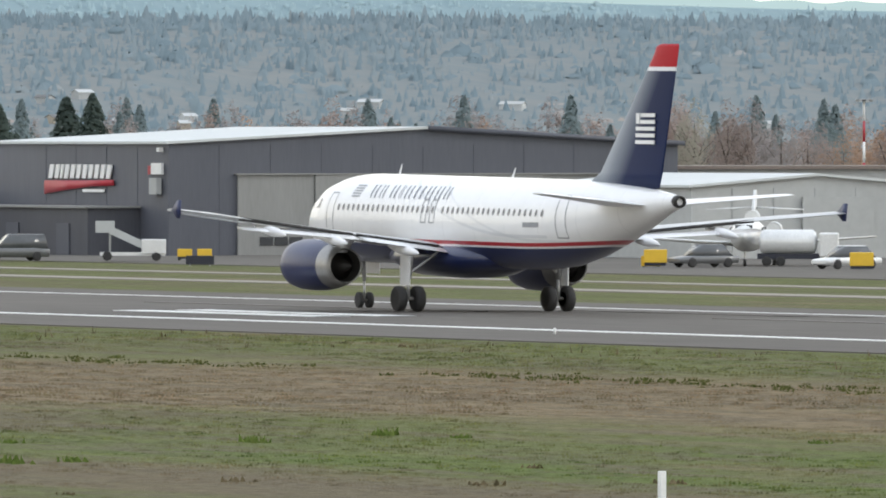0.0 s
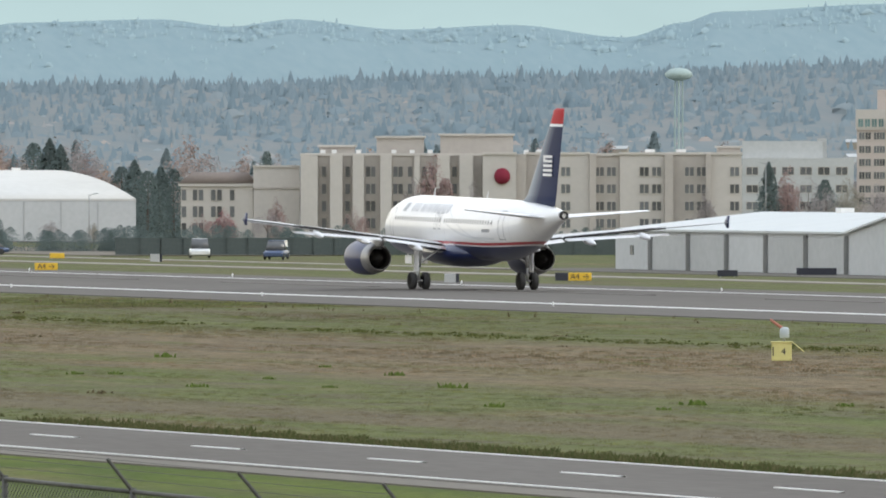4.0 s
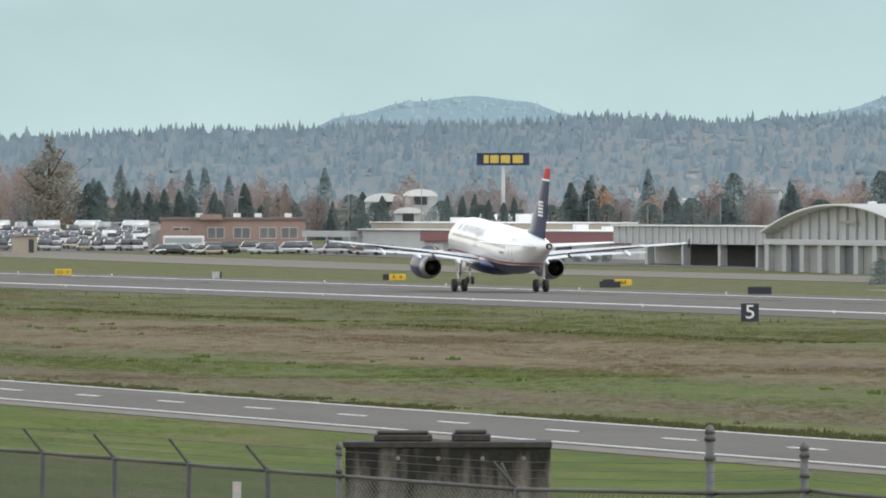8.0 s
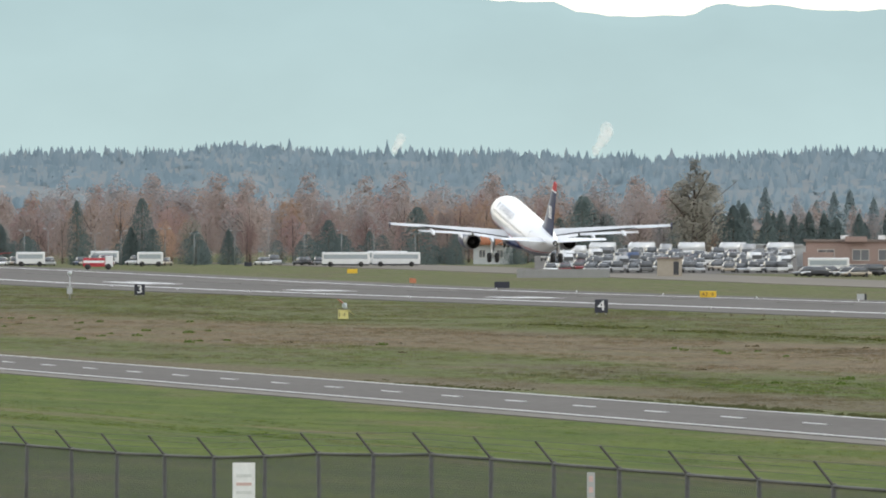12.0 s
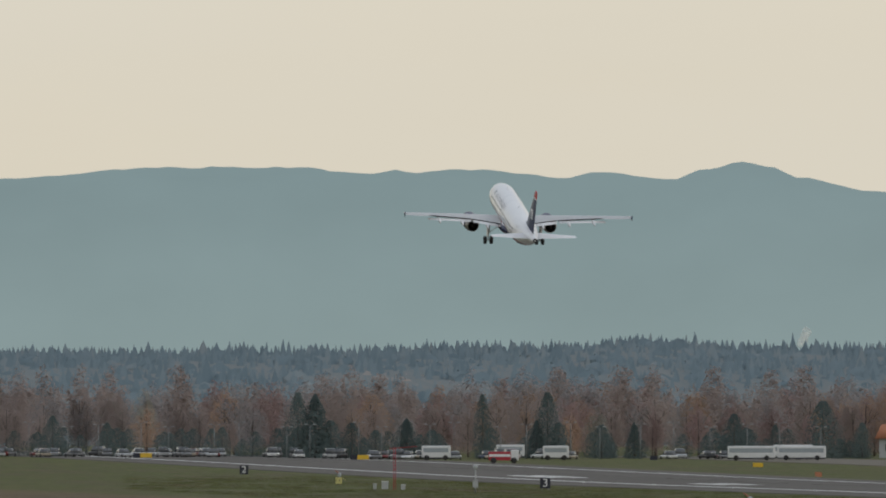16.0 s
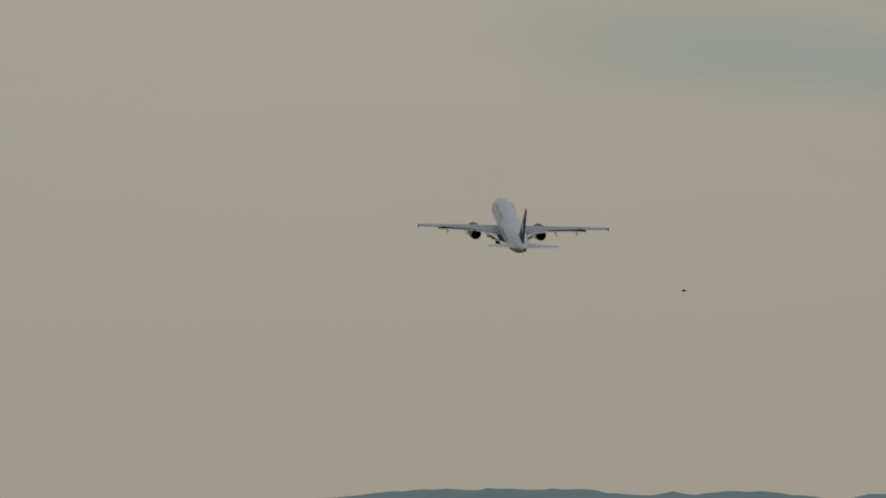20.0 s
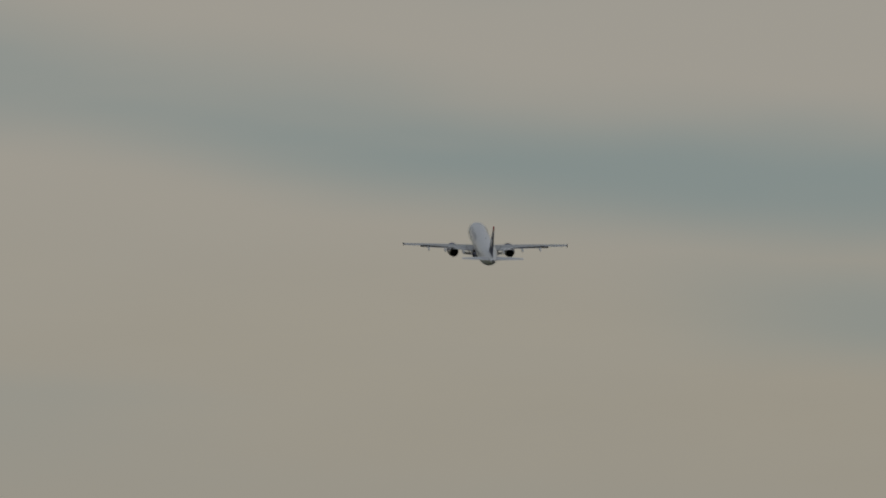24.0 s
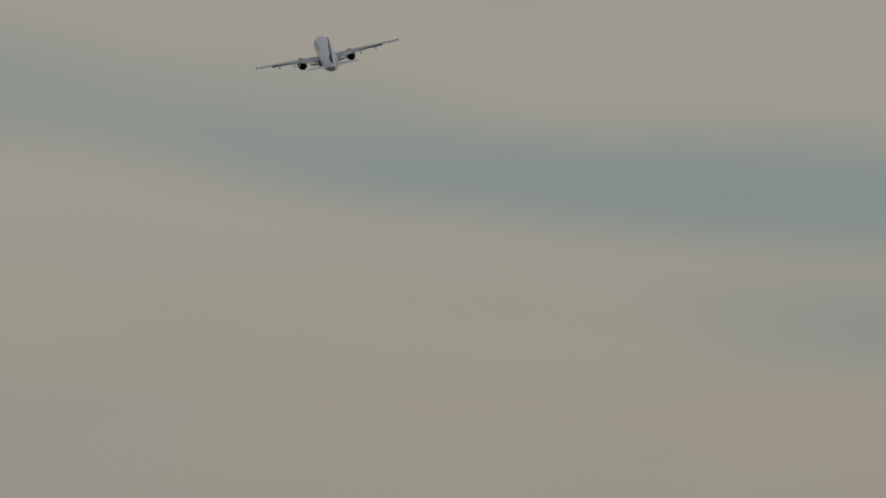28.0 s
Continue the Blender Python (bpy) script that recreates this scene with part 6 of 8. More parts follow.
by_view(16.347, 0.0, 2250, [("green", -195, 14, 2, 0.9), ("green", -157, 12, 1, 1.1), ("green", -105, 15, 0, 1.0), ("green", -100, 12, 0, 1.0), ("red", -88, 6, 1, 0.9), ("orange", -80, 3, 1, 1.0), ("orange", -162, 3, 1, 1.0), ("brown", -148, 8, 0, 1.0), ("red", -130, 8, 0, 1), ("green", -72, 2, 2, 1.0),
                            ("green", -66, 5, 0, 1.1), ("green", -60, 0, 2, 1.0), ("green", -54, 2, 0, 1.1), ("orange", -178, 2, 1, 1.0), ("brown", -118, 6, 1, 0.9), ("green", -48, 1, 2, 0.9), ("brown", 0, 8, 0, 0.8), ("green", -5, 9, 2, 0.6)])
for b, z in ((12.72, 1.2), (12.78, 1.5), (12.86, 1.0), (12.93, 1.4), (13.0, 1.6), (13.06, 1.1)):
    tree("green", b, 1785, z, 1.4, 2)
for b, d, z, kind in ((14.9, 1455, 2.6, "bare"), (14.55, 1455, 4.8, "crimson"), (14.74, 1452, 3.3, "green"), (14.80, 1450, 3.5, "green"), (14.95, 1460, 2.6, "crimson"), (15.05, 1440, 2.6, "green"), (15.3, 1440, 2.3, "bare"), (15.5, 1440, 2.0, "olive"), (16.0, 1500, 2.8, "red"), (16.3, 1500, 3.2, "bare"), (16.1, 1510, 3.0, "red")):
    tree(kind, b, d, z, 1.5 if kind == "crimson" else 1.3, 2 if kind == "green" else 0 if kind == "crimson" else 1)
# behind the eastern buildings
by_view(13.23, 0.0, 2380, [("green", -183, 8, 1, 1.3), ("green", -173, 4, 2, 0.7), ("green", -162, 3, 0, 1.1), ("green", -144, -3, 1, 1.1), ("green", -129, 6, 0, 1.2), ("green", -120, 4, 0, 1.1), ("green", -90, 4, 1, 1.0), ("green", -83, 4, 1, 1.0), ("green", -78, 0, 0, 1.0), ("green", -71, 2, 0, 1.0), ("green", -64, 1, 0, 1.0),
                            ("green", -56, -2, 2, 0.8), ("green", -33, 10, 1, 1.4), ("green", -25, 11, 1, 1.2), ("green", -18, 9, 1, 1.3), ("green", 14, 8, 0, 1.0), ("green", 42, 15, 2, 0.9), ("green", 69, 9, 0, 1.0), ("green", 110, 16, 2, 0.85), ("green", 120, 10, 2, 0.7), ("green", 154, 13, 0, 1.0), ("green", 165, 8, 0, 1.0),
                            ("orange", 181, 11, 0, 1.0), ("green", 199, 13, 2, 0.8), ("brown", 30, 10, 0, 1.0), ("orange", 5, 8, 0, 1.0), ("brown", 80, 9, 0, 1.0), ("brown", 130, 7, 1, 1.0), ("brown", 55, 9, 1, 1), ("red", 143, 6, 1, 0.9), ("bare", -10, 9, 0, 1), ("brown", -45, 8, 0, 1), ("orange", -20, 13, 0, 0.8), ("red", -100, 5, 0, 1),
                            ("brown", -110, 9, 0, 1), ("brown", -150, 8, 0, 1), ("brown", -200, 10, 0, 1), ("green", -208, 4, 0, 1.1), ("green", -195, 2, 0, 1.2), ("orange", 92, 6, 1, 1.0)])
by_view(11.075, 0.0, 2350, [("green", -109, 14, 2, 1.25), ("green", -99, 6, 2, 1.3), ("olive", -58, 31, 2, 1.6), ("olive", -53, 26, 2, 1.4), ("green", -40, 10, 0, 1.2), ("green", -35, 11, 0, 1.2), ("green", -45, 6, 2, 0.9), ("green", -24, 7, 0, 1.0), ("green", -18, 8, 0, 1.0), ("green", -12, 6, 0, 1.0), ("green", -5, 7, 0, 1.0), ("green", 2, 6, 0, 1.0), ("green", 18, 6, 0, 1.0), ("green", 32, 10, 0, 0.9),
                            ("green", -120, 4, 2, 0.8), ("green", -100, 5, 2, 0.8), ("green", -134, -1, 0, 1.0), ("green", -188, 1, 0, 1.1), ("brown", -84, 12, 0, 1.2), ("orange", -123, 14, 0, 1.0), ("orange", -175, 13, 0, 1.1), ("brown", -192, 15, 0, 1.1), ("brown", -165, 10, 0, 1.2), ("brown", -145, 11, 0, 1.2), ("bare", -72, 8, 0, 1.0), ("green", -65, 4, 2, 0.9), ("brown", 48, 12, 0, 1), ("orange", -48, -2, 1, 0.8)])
rnd = random.Random(55)
for i in range(26):
    b = rnd.uniform(10.2, 14.3)
    d = rnd.uniform(2360, 2470)
    tree("green", b, d, z_at(rnd.uniform(-0.02, 0.06), d), rnd.uniform(1.4, 2.0), rnd.choice((0, 2, 2)))
# autumn belt along the far end of the field
rnd = random.Random(5)
for i in range(76):
    b = rnd.uniform(4.2, 10.2)
    d = rnd.uniform(2270, 2420)
    k = (d - 2270) / 150
    top = z_at(0.0 + 0.10 * k + rnd.uniform(0.0, 0.08) + (0.04 if rnd.random() < 0.15 else 0), d)
    warm = ease(b, 6.6, 8.2)
    kind = rnd.choices(("brown", "orange", "bare", "red", "olive"), (6, 0.8 + 1.8 * warm, 3.5 - 1.5 * warm, 1.0 + 2.2 * warm, 1.6 - warm))[0]
    tree(kind, b, d, top, rnd.uniform(0.8, 1.15), rnd.choice((0, 0, 1)))
for b, t, v, w in ((8.81, 0.03, 2, 1.1), (9.98, 0.12, 2, 0.8), (6.8, 0.13, 2, 0.7), (6.88, 0.12, 0, 1.2), (5.67, 0.02, 2, 1.0), (5.92, -0.01, 2, 0.9), (7.9, 0.0, 0, 1.1), (8.35, -0.01, 0, 1.1), (9.0, -0.02, 2, 0.8), (6.45, -0.03, 2, 1.0), (7.3, 0.01, 0, 1), (9.4, -0.01, 2, 0.9), (7.65, 0.12, 2, 0.5), (5.2, 0.03, 2, 1), (7.95, 0.13, 2, 0.7), (9.22, 0.09, 2, 1.1), (7.3, 0.0, 2, 1.2), (6.95, 0.0, 2, 1.3), (7.05, -0.01, 2, 1.2), (8.0, -0.01, 2, 1.2), (8.2, -0.02, 2, 1.2)):
    tree("green", b, 2230, z_at(t, 2230), w, v)
for i in range(28):
    b = rnd.uniform(4.4, 10.0)
    tree("green", b, 2236 + 20 * rnd.random(), z_at(rnd.uniform(-0.10, -0.02), 2240), rnd.uniform(0.9, 1.5), 2)
# mixed woods between the field and the hills: past counting, one mesh a colour
def thicket(kind, count, seed, b0, b1, d0, d1, t0, t1, label, shape="round"):
    r2 = random.Random(seed)
    models = []
    for k in range(3):
        me = crown(r2, shape, 0.45, 900) if shape == "dome" else crown(r2, "fir", 0.24, 1300) if kind in ("blue", "green") else crown(r2, shape, 0.32, 1900)
        n = len(me.vertices)
        co = np.zeros(n * 3)
        me.vertices.foreach_get("co", co)
        nm = np.zeros((n, 3))
        for loop, corner in zip(me.loops, me.corner_normals):
            nm[loop.vertex_index] = corner.vector
        models.append((co.reshape(n, 3), [tuple(p.vertices) for p in me.polygons], nm))
        bpy.data.meshes.remove(me)
    verts, faces, normals = [], [], []
    for i in range(count):
        b, d = r2.uniform(b0, b1), r2.uniform(d0, d1)
        if 18.2 < b < 21.3 and d < 2810:
            continue
        p = spot(b, d)
        h = z_at(r2.uniform(t0, t1) + 0.03 * ease(b, 19, 24), d) - p.z
        co, fs, nm = r2.choice(models)
        a = r2.uniform(0, math.tau)
        rot = np.array(((math.cos(a), -math.sin(a), 0), (math.sin(a), math.cos(a), 0), (0, 0, 1)))
        base = len(verts)
        out = (co * np.array((h * 1.1, h * 1.1, h))) @ rot.T + np.array(p)
        verts += out.tolist()
        normals += (nm @ rot.T).tolist()
        faces += [tuple(base + q for q in f) for f in fs]
    me = bpy.data.meshes.new("thicket")
    me.from_pydata(verts, [], faces)
    me.polygons.foreach_set("use_smooth", [True] * len(faces))
    me.normals_split_custom_set_from_vertices(normals)
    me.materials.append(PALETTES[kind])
    return tagged(new("thicket", me), label, "trees", kind="stuff")


thicket("brown", 130, 41, 10.0, 28.3, 2480, 2920, 0.02, 0.17, "brown autumn trees massed below the hills")
thicket("bare", 130, 42, 10.0, 28.3, 2480, 2920, 0.03, 0.17, "bare grey trees massed below the hills")
thicket("blue", 90, 43, 10.0, 28.3, 2480, 2920, 0.03, 0.18, "haze-tinted conifers massed below the hills")
thicket("orange", 30, 44, 10.0, 28.3, 2480, 2900, 0.0, 0.12, "orange autumn trees among the woods")
thicket("brown", 110, 45, 4.0, 10.4, 2420, 2700, 0.12, 0.26, "brown autumn trees massed along the field's end")
thicket("red", 40, 47, 6.4, 10.4, 2420, 2660, 0.06, 0.20, "dull red autumn trees massed along the field's end")
thicket("orange", 22, 48, 6.8, 10.4, 2420, 2600, 0.05, 0.18, "orange autumn trees massed along the field's end")
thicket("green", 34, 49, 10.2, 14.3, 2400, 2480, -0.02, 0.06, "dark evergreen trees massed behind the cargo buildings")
thicket("green", 120, 51, 4.2, 9.9, 2234, 2262, -0.13, -0.03, "dark low shrubs along the field's end", "dome")
thicket("bare", 70, 46, 4.0, 10.4, 2420, 2700, 0.10, 0.25, "bare grey trees massed along the field's end")

# ---- service road ----
def road_bend(y):
    return -0.0165 * (y - 450) + 0.0000125 * (y - 450) ** 2


road = tagged(strip("service_road", 91.0, 102.0, 60, 1300, 0.06, road_mat, bend=road_bend, cols=3, step=15), "grey asphalt service road with white edge lines", "road", kind="structure")
dirt = material("dirt_verge", (0.105, 0.092, 0.075), 0.95, other=(0.14, 0.125, 0.10), scale=0.4, fine=3)
tagged(strip("dirt_shoulder", 89.1, 91.0, 60, 1300, 0.045, dirt, bend=road_bend, step=15), "bare dirt shoulder along the road", "verge", kind="structure")
for x in (91.5, 101.55):
    strip("edge_line", x, x + 0.14, 60, 1300, 0.085, paint_white, road, bend=road_bend, step=15)
for i in range(70):
    y = 58.35 + 16.56 * i
    strip("centre_dash", 96.6, 96.76, y, y + 4.8, 0.085, paint_white, road, bend=road_bend, step=1.5)

# taxiway and aprons beyond the runway
concrete_tan = material("tan_concrete", (0.190, 0.168, 0.140), 0.95, other=(0.155, 0.142, 0.118), scale=0.04, fine=0.7, stretch=(1, 0.2, 1), spec=0.06)
tagged(strip("taxiway", 328, 356, 1180, 2300, 0.08, concrete_tan, cols=14, step=10), "wide tan concrete taxiway", "taxiway", kind="structure")
tagged(strip("taxiway", 299.4, 303.4, 300, 1180, 0.05, concrete_pale, cols=2), "pale concrete taxiway", "taxiway", kind="structure")
tagged(strip("taxiway", 318, 321, 560, 1250, 0.045, concrete_pale, cols=2), "pale concrete strip", "taxiway", kind="structure")
tagged(strip("apron", 339, 470, 640, 870, 0.05, apron_mat, cols=6), "grey asphalt apron before the hangars", "apron", kind="structure")
tagged(strip("apron", 316, 345, 872, 1020, 0.05, apron_mat, cols=2), "grey asphalt apron before the hangars", "apron", kind="structure")
tagged(strip("apron", 384, 470, 1380, 2120, 0.1, apron_mat, cols=30, step=15), "grey asphalt apron", "apron", kind="structure")


# ---- grass that stands up ----
def tufts(name, spots, mats, label, seed, h0, h1, blades):
    rnd2 = random.Random(seed)
    verts, faces = [], []
    for x, y, big in spots:
        z = ground_z(x, y)
        for _ in range(blades):
            a, r = rnd2.uniform(0, math.tau), rnd2.uniform(0, 0.28) * big
            bx, by = x + r * math.cos(a) * 0.7, y + r * math.sin(a) * 1.6
            h = rnd2.uniform(h0, h1) * big
            w = rnd2.uniform(0.02, 0.05) * big
            lx, ly = rnd2.uniform(-0.5, 0.5) * h, rnd2.uniform(-0.5, 0.5) * h
            n = len(verts)
            verts += [(bx - w, by, z - 0.02), (bx + w, by + rnd2.uniform(-w, w), z - 0.02), (bx + lx, by + ly, z + h)]
            faces.append((n, n + 1, n + 2))
    me = bpy.data.meshes.new(name)
    me.from_pydata(verts, [], faces)
    me.materials.append(mats)
    return tagged(new(name, me), label, "grass", kind="stuff")


def turf(name, areas, label, seed):
    """Low uneven grass over the mown field. areas: x0, x1, nearest and farthest y, clumps, clump width, height."""
    rnd2 = random.Random(seed)
    verts, faces = [], []
    for x0, x1, y0, y1, count, w0, h0 in areas:
        for _ in range(count):
            x = rnd2.uniform(x0, x1)
            y = y0 + (y1 - y0) * rnd2.random() ** 1.5
            b = math.degrees(math.atan2(x, y))
            if not 6.0 < b < 28.2:
                continue
            k = noise.noise((x * 0.09, y * 0.03, 7.0)) + 0.5 * noise.noise((x * 0.5, y * 0.2, 2.0))
            if k < -0.25:
                continue
            far = 0.75 + 0.25 * math.hypot(x, y) / 300
            w = w0 * rnd2.uniform(0.5, 1.5) * far
            h = h0 * rnd2.uniform(0.4, 1.5) * (1 + 0.8 * k)
            z = ground_z(x, y) - 0.015
            # across the slope of view is about x - y/2; blades lean at random
            ax, ay = w * 0.9, -w * 0.4 + rnd2.uniform(-0.3, 0.3) * w
            n = len(verts)
            m = 4
            for j in range(m + 1):
                f = j / m - 0.5
                verts.append((x + ax * f, y + ay * f, z))
            for j in range(m):
                f = (j + rnd2.uniform(0.2, 0.8)) / m - 0.5
                verts.append((x + ax * f * 1.1, y + ay * f * 1.1, z + h * rnd2.uniform(0.35, 1.0) * (1 - 1.2 * f * f)))
                faces.append((n + j, n + j + 1, n + m + 1 + j))
    me = bpy.data.meshes.new(name)
    me.from_pydata(verts, [], faces)
    me.polygons.foreach_set("use_smooth", [True] * len(faces))
    me.normals_split_custom_set_from_vertices([(0.0, -0.12, 0.99)] * len(verts))
    me.materials.append(TURF)
    return tagged(new(name, me), label, "grass", kind="stuff")


TURF = ground_material("standing_grass", True)
turf("field_grass", [(104, 150, 190, 640, 42000, 0.30, 0.060), (104, 150, 560, 1150, 16000, 0.5, 0.07), (150, 211, 270, 760, 40000, 0.42, 0.070), (150, 211, 700, 1700, 22000, 0.7, 0.085)], "short uneven grass of the mown field, green and straw", 61)
turf("lawn_grass", [(34, 88, 110, 420, 30000, 0.16, 0.035), (40, 92, 400, 760, 9000, 0.3, 0.05)], "short bright green grass between fence and road", 62)
blade_green = island_palette("verge_blades", [(0, (0.055, 0.066, 0.020)), (0.5, (0.082, 0.092, 0.028)), (0.85, (0.11, 0.115, 0.04)), (1, (0.14, 0.12, 0.06))], 0.95, 0.4)
blade_dark = island_palette("rank_blades", [(0, (0.066, 0.078, 0.030)), (0.5, (0.088, 0.098, 0.040)), (1, (0.125, 0.112, 0.060))], 0.95, 0.5)
blade_dry = island_palette("dry_blades", [(0, (0.085, 0.070, 0.042)), (0.5, (0.13, 0.105, 0.062)), (1, (0.17, 0.14, 0.085))])
rnd = random.Random(21)
verge = []
for i in range(5200):
    y = rnd.uniform(210, 640)
    if noise.noise((y * 0.04, 0, 0)) + 0.8 * noise.noise((y * 0.31, 5, 0)) > -0.35 + 0.35 * ease(y, 420, 520):
        verge.append((102.6 + abs(rnd.gauss(0, 1.1)) + road_bend(y), y, rnd.uniform(0.5, 1.5) * (1 - 0.6 * ease(y, 400, 620))))
tufts("verge_grass", verge, blade_dark, "rough tall grass along the road's far edge", 3, 0.05, 0.15, 14)
blade_lush = island_palette("weed_blades", [(0, (0.085, 0.125, 0.030)), (0.6, (0.11, 0.155, 0.038)), (1, (0.14, 0.18, 0.05))], 0.95, 0.5)
weeds = []
for i in range(130):
    y = 250 + 900 * rnd.random() ** 1.3
    x = rnd.uniform(116, 150)
    if noise.noise((x * 0.05, y * 0.012, 4.0)) > 0.05:
        weeds.append((x, y, rnd.uniform(1.2, 2.6)))
tufts("field_weeds", weeds, blade_lush, "low green weed clumps in the mown field", 4, 0.04, 0.10, 22)
dry = []
for i in range(60):
    y, x = 250 + 800 * rnd.random() ** 1.3, rnd.uniform(112, 205)
    dry.append((x, y, rnd.uniform(1.0, 2.4)))
tufts("dry_grass", dry, blade_dry, "dry straw tufts in the mown field", 6, 0.02, 0.07, 14)
ditch = []
for i in range(2600):
    y = rnd.uniform(300, 1000)
    if noise.noise((y * 0.03, 2.0, 0)) > -0.2:
        ditch.append((181.5 - 9 * ease(y, 430, 820) + rnd.gauss(0, 1.3), y, rnd.uniform(0.8, 1.6)))
tufts("ditch_grass", ditch, blade_green, "line of taller grass along an old track", 7, 0.02, 0.09, 10)
stalks = []
for i in range(150):
    stalks.append((rnd.uniform(196, 211), rnd.uniform(300, 1100), rnd.uniform(0.7, 1.3)))
tufts("tall_stalks", stalks, blade_dry, "single brown stalks by the runway", 8, 0.12, 0.32, 2)

# ---- signs along the runway ----
def text_mesh(body, size):
    cu = bpy.data.curves.new("digit", "FONT")
    cu.body, cu.size, cu.align_x, cu.align_y, cu.extrude = body, size, "CENTER", "CENTER", 0.01
    tmp = bpy.data.objects.new("digit", cu)
    scene.collection.objects.link(tmp)
    dg = bpy.context.evaluated_depsgraph_get()
    me = bpy.data.meshes.new_from_object(tmp.evaluated_get(dg))
    bpy.data.objects.remove(tmp)
    return me


def heavy(me, mats, w=0.03):
    me.materials.clear()
    me.materials.append(mats)
    return me


for k, digit in enumerate("65432"):
    y = 506.7 + 304.8 * k
    sgn = empty("distance_sign", pose(198.2, y, ground_z(198.2, y), 0, 0, -8), "black runway distance sign with white numeral " + digit, "sign", "distance signs")
    part("panel", boxm(-0.6, 0.6, 0, 0.32, 0.14, 1.36, 0.02), black_paint, sgn)
    part("numeral", heavy(text_mesh(digit, 1.32), sign_white), None, sgn, "white numeral", pose(0, -0.02, 0.75, 90, 0, 0) @ Matrix.Diagonal((1.12, 1, 1, 1)))
    for x in (-0.4, 0.4):
        part("leg", boxm(x - 0.04, x + 0.04, 0.12, 0.2, -0.05, 0.15), steel, sgn)

for b, d, w, h in ((24.42, 814, 1.85, 0.68), (22.39, 725, 2.1, 0.92), (22.68, 793, 2.15, 0.68), (18.83, 993, 3.2, 0.65), (20.04, 938, 1.5, 0.5), (14.80, 1215, 2.6, 0.45), (18.42, 978, 1.6, 0.6), (13.08, 1244, 2.1, 0.72), (14.73, 1240, 2.2, 0.45), (13.77, 1152, 2.2, 0.78),
                   (9.61, 1650, 2.0, 0.95), (8.44, 2150, 1.3, 0.8), (9.9, 1900, 1.0, 0.8), (20.55, 880, 1.0, 0.5)):
    p = spot(b, d)
    sgn = empty("airfield_sign", Matrix.Translation(p) @ pose(0, 0, 0, 0, 0, -b), "black back of an airfield sign on short legs", "sign", "sign backs")
    part("panel", boxm(-w / 2, w / 2, 0, 0.25, 0.1, h, 0.02), black_paint, sgn)
    for x in (-w * 0.35, w * 0.35):
        part("leg", boxm(x - 0.05, x + 0.05, 0.08, 0.16, -0.05, 0.11), steel, sgn)
for b, d, w, h, dark, body in ((17.74, 938, 1.75, 0.72, 1.0, "A4 \u2192"), (15.28, 1038, 1.9, 0.72, 0, "A4 \u2192"), (15.33, 1180, 1.4, 0.6, 0, ""), (13.14, 1270, 1.75, 0.75, 1.2, "A4"), (12.10, 1360, 1.8, 0.8, 0.7, "A \u2192"), (10.56, 1440, 1.9, 0.85, 0, "A3 \u2192"),
                               (8.92, 1950, 1.6, 0.8, 0, ""), (21.05, 910, 1.5, 0.6, 0, ""), (22.49, 905, 1.75, 0.8, 0, "\u2190 A4"), (7.1, 2150, 2.0, 0.9, 1.2, ""), (6.1, 2150, 2.0, 0.9, 1.2, ""), (26.5, 800, 1.3, 0.8, 0, "")):
    sgn = empty("taxiway_sign", facing(b, d, ground_z(*spot(b, d, 0).xy)), "yellow taxiway sign with black lettering on short legs", "sign", "taxiway signs")
    part("panel", boxm(-w / 2, w / 2, 0, 0.25, 0.12, h, 0.02), yellow_paint, sgn)
    if dark:
        part("location_panel", boxm(-w / 2 - dark, -w / 2 - 0.02, 0, 0.25, 0.12, h, 0.02), black_paint, sgn)
    if body:
        part("lettering", heavy(text_mesh(body, 0.62), black_paint), None, sgn, "black lettering", pose(0, -0.02, h / 2 + 0.05, 90, 0, 0))
    for x in (-w * 0.35, w * 0.35):
        part("leg", boxm(x - 0.05, x + 0.05, 0.08, 0.16, -0.05, 0.13), steel, sgn)

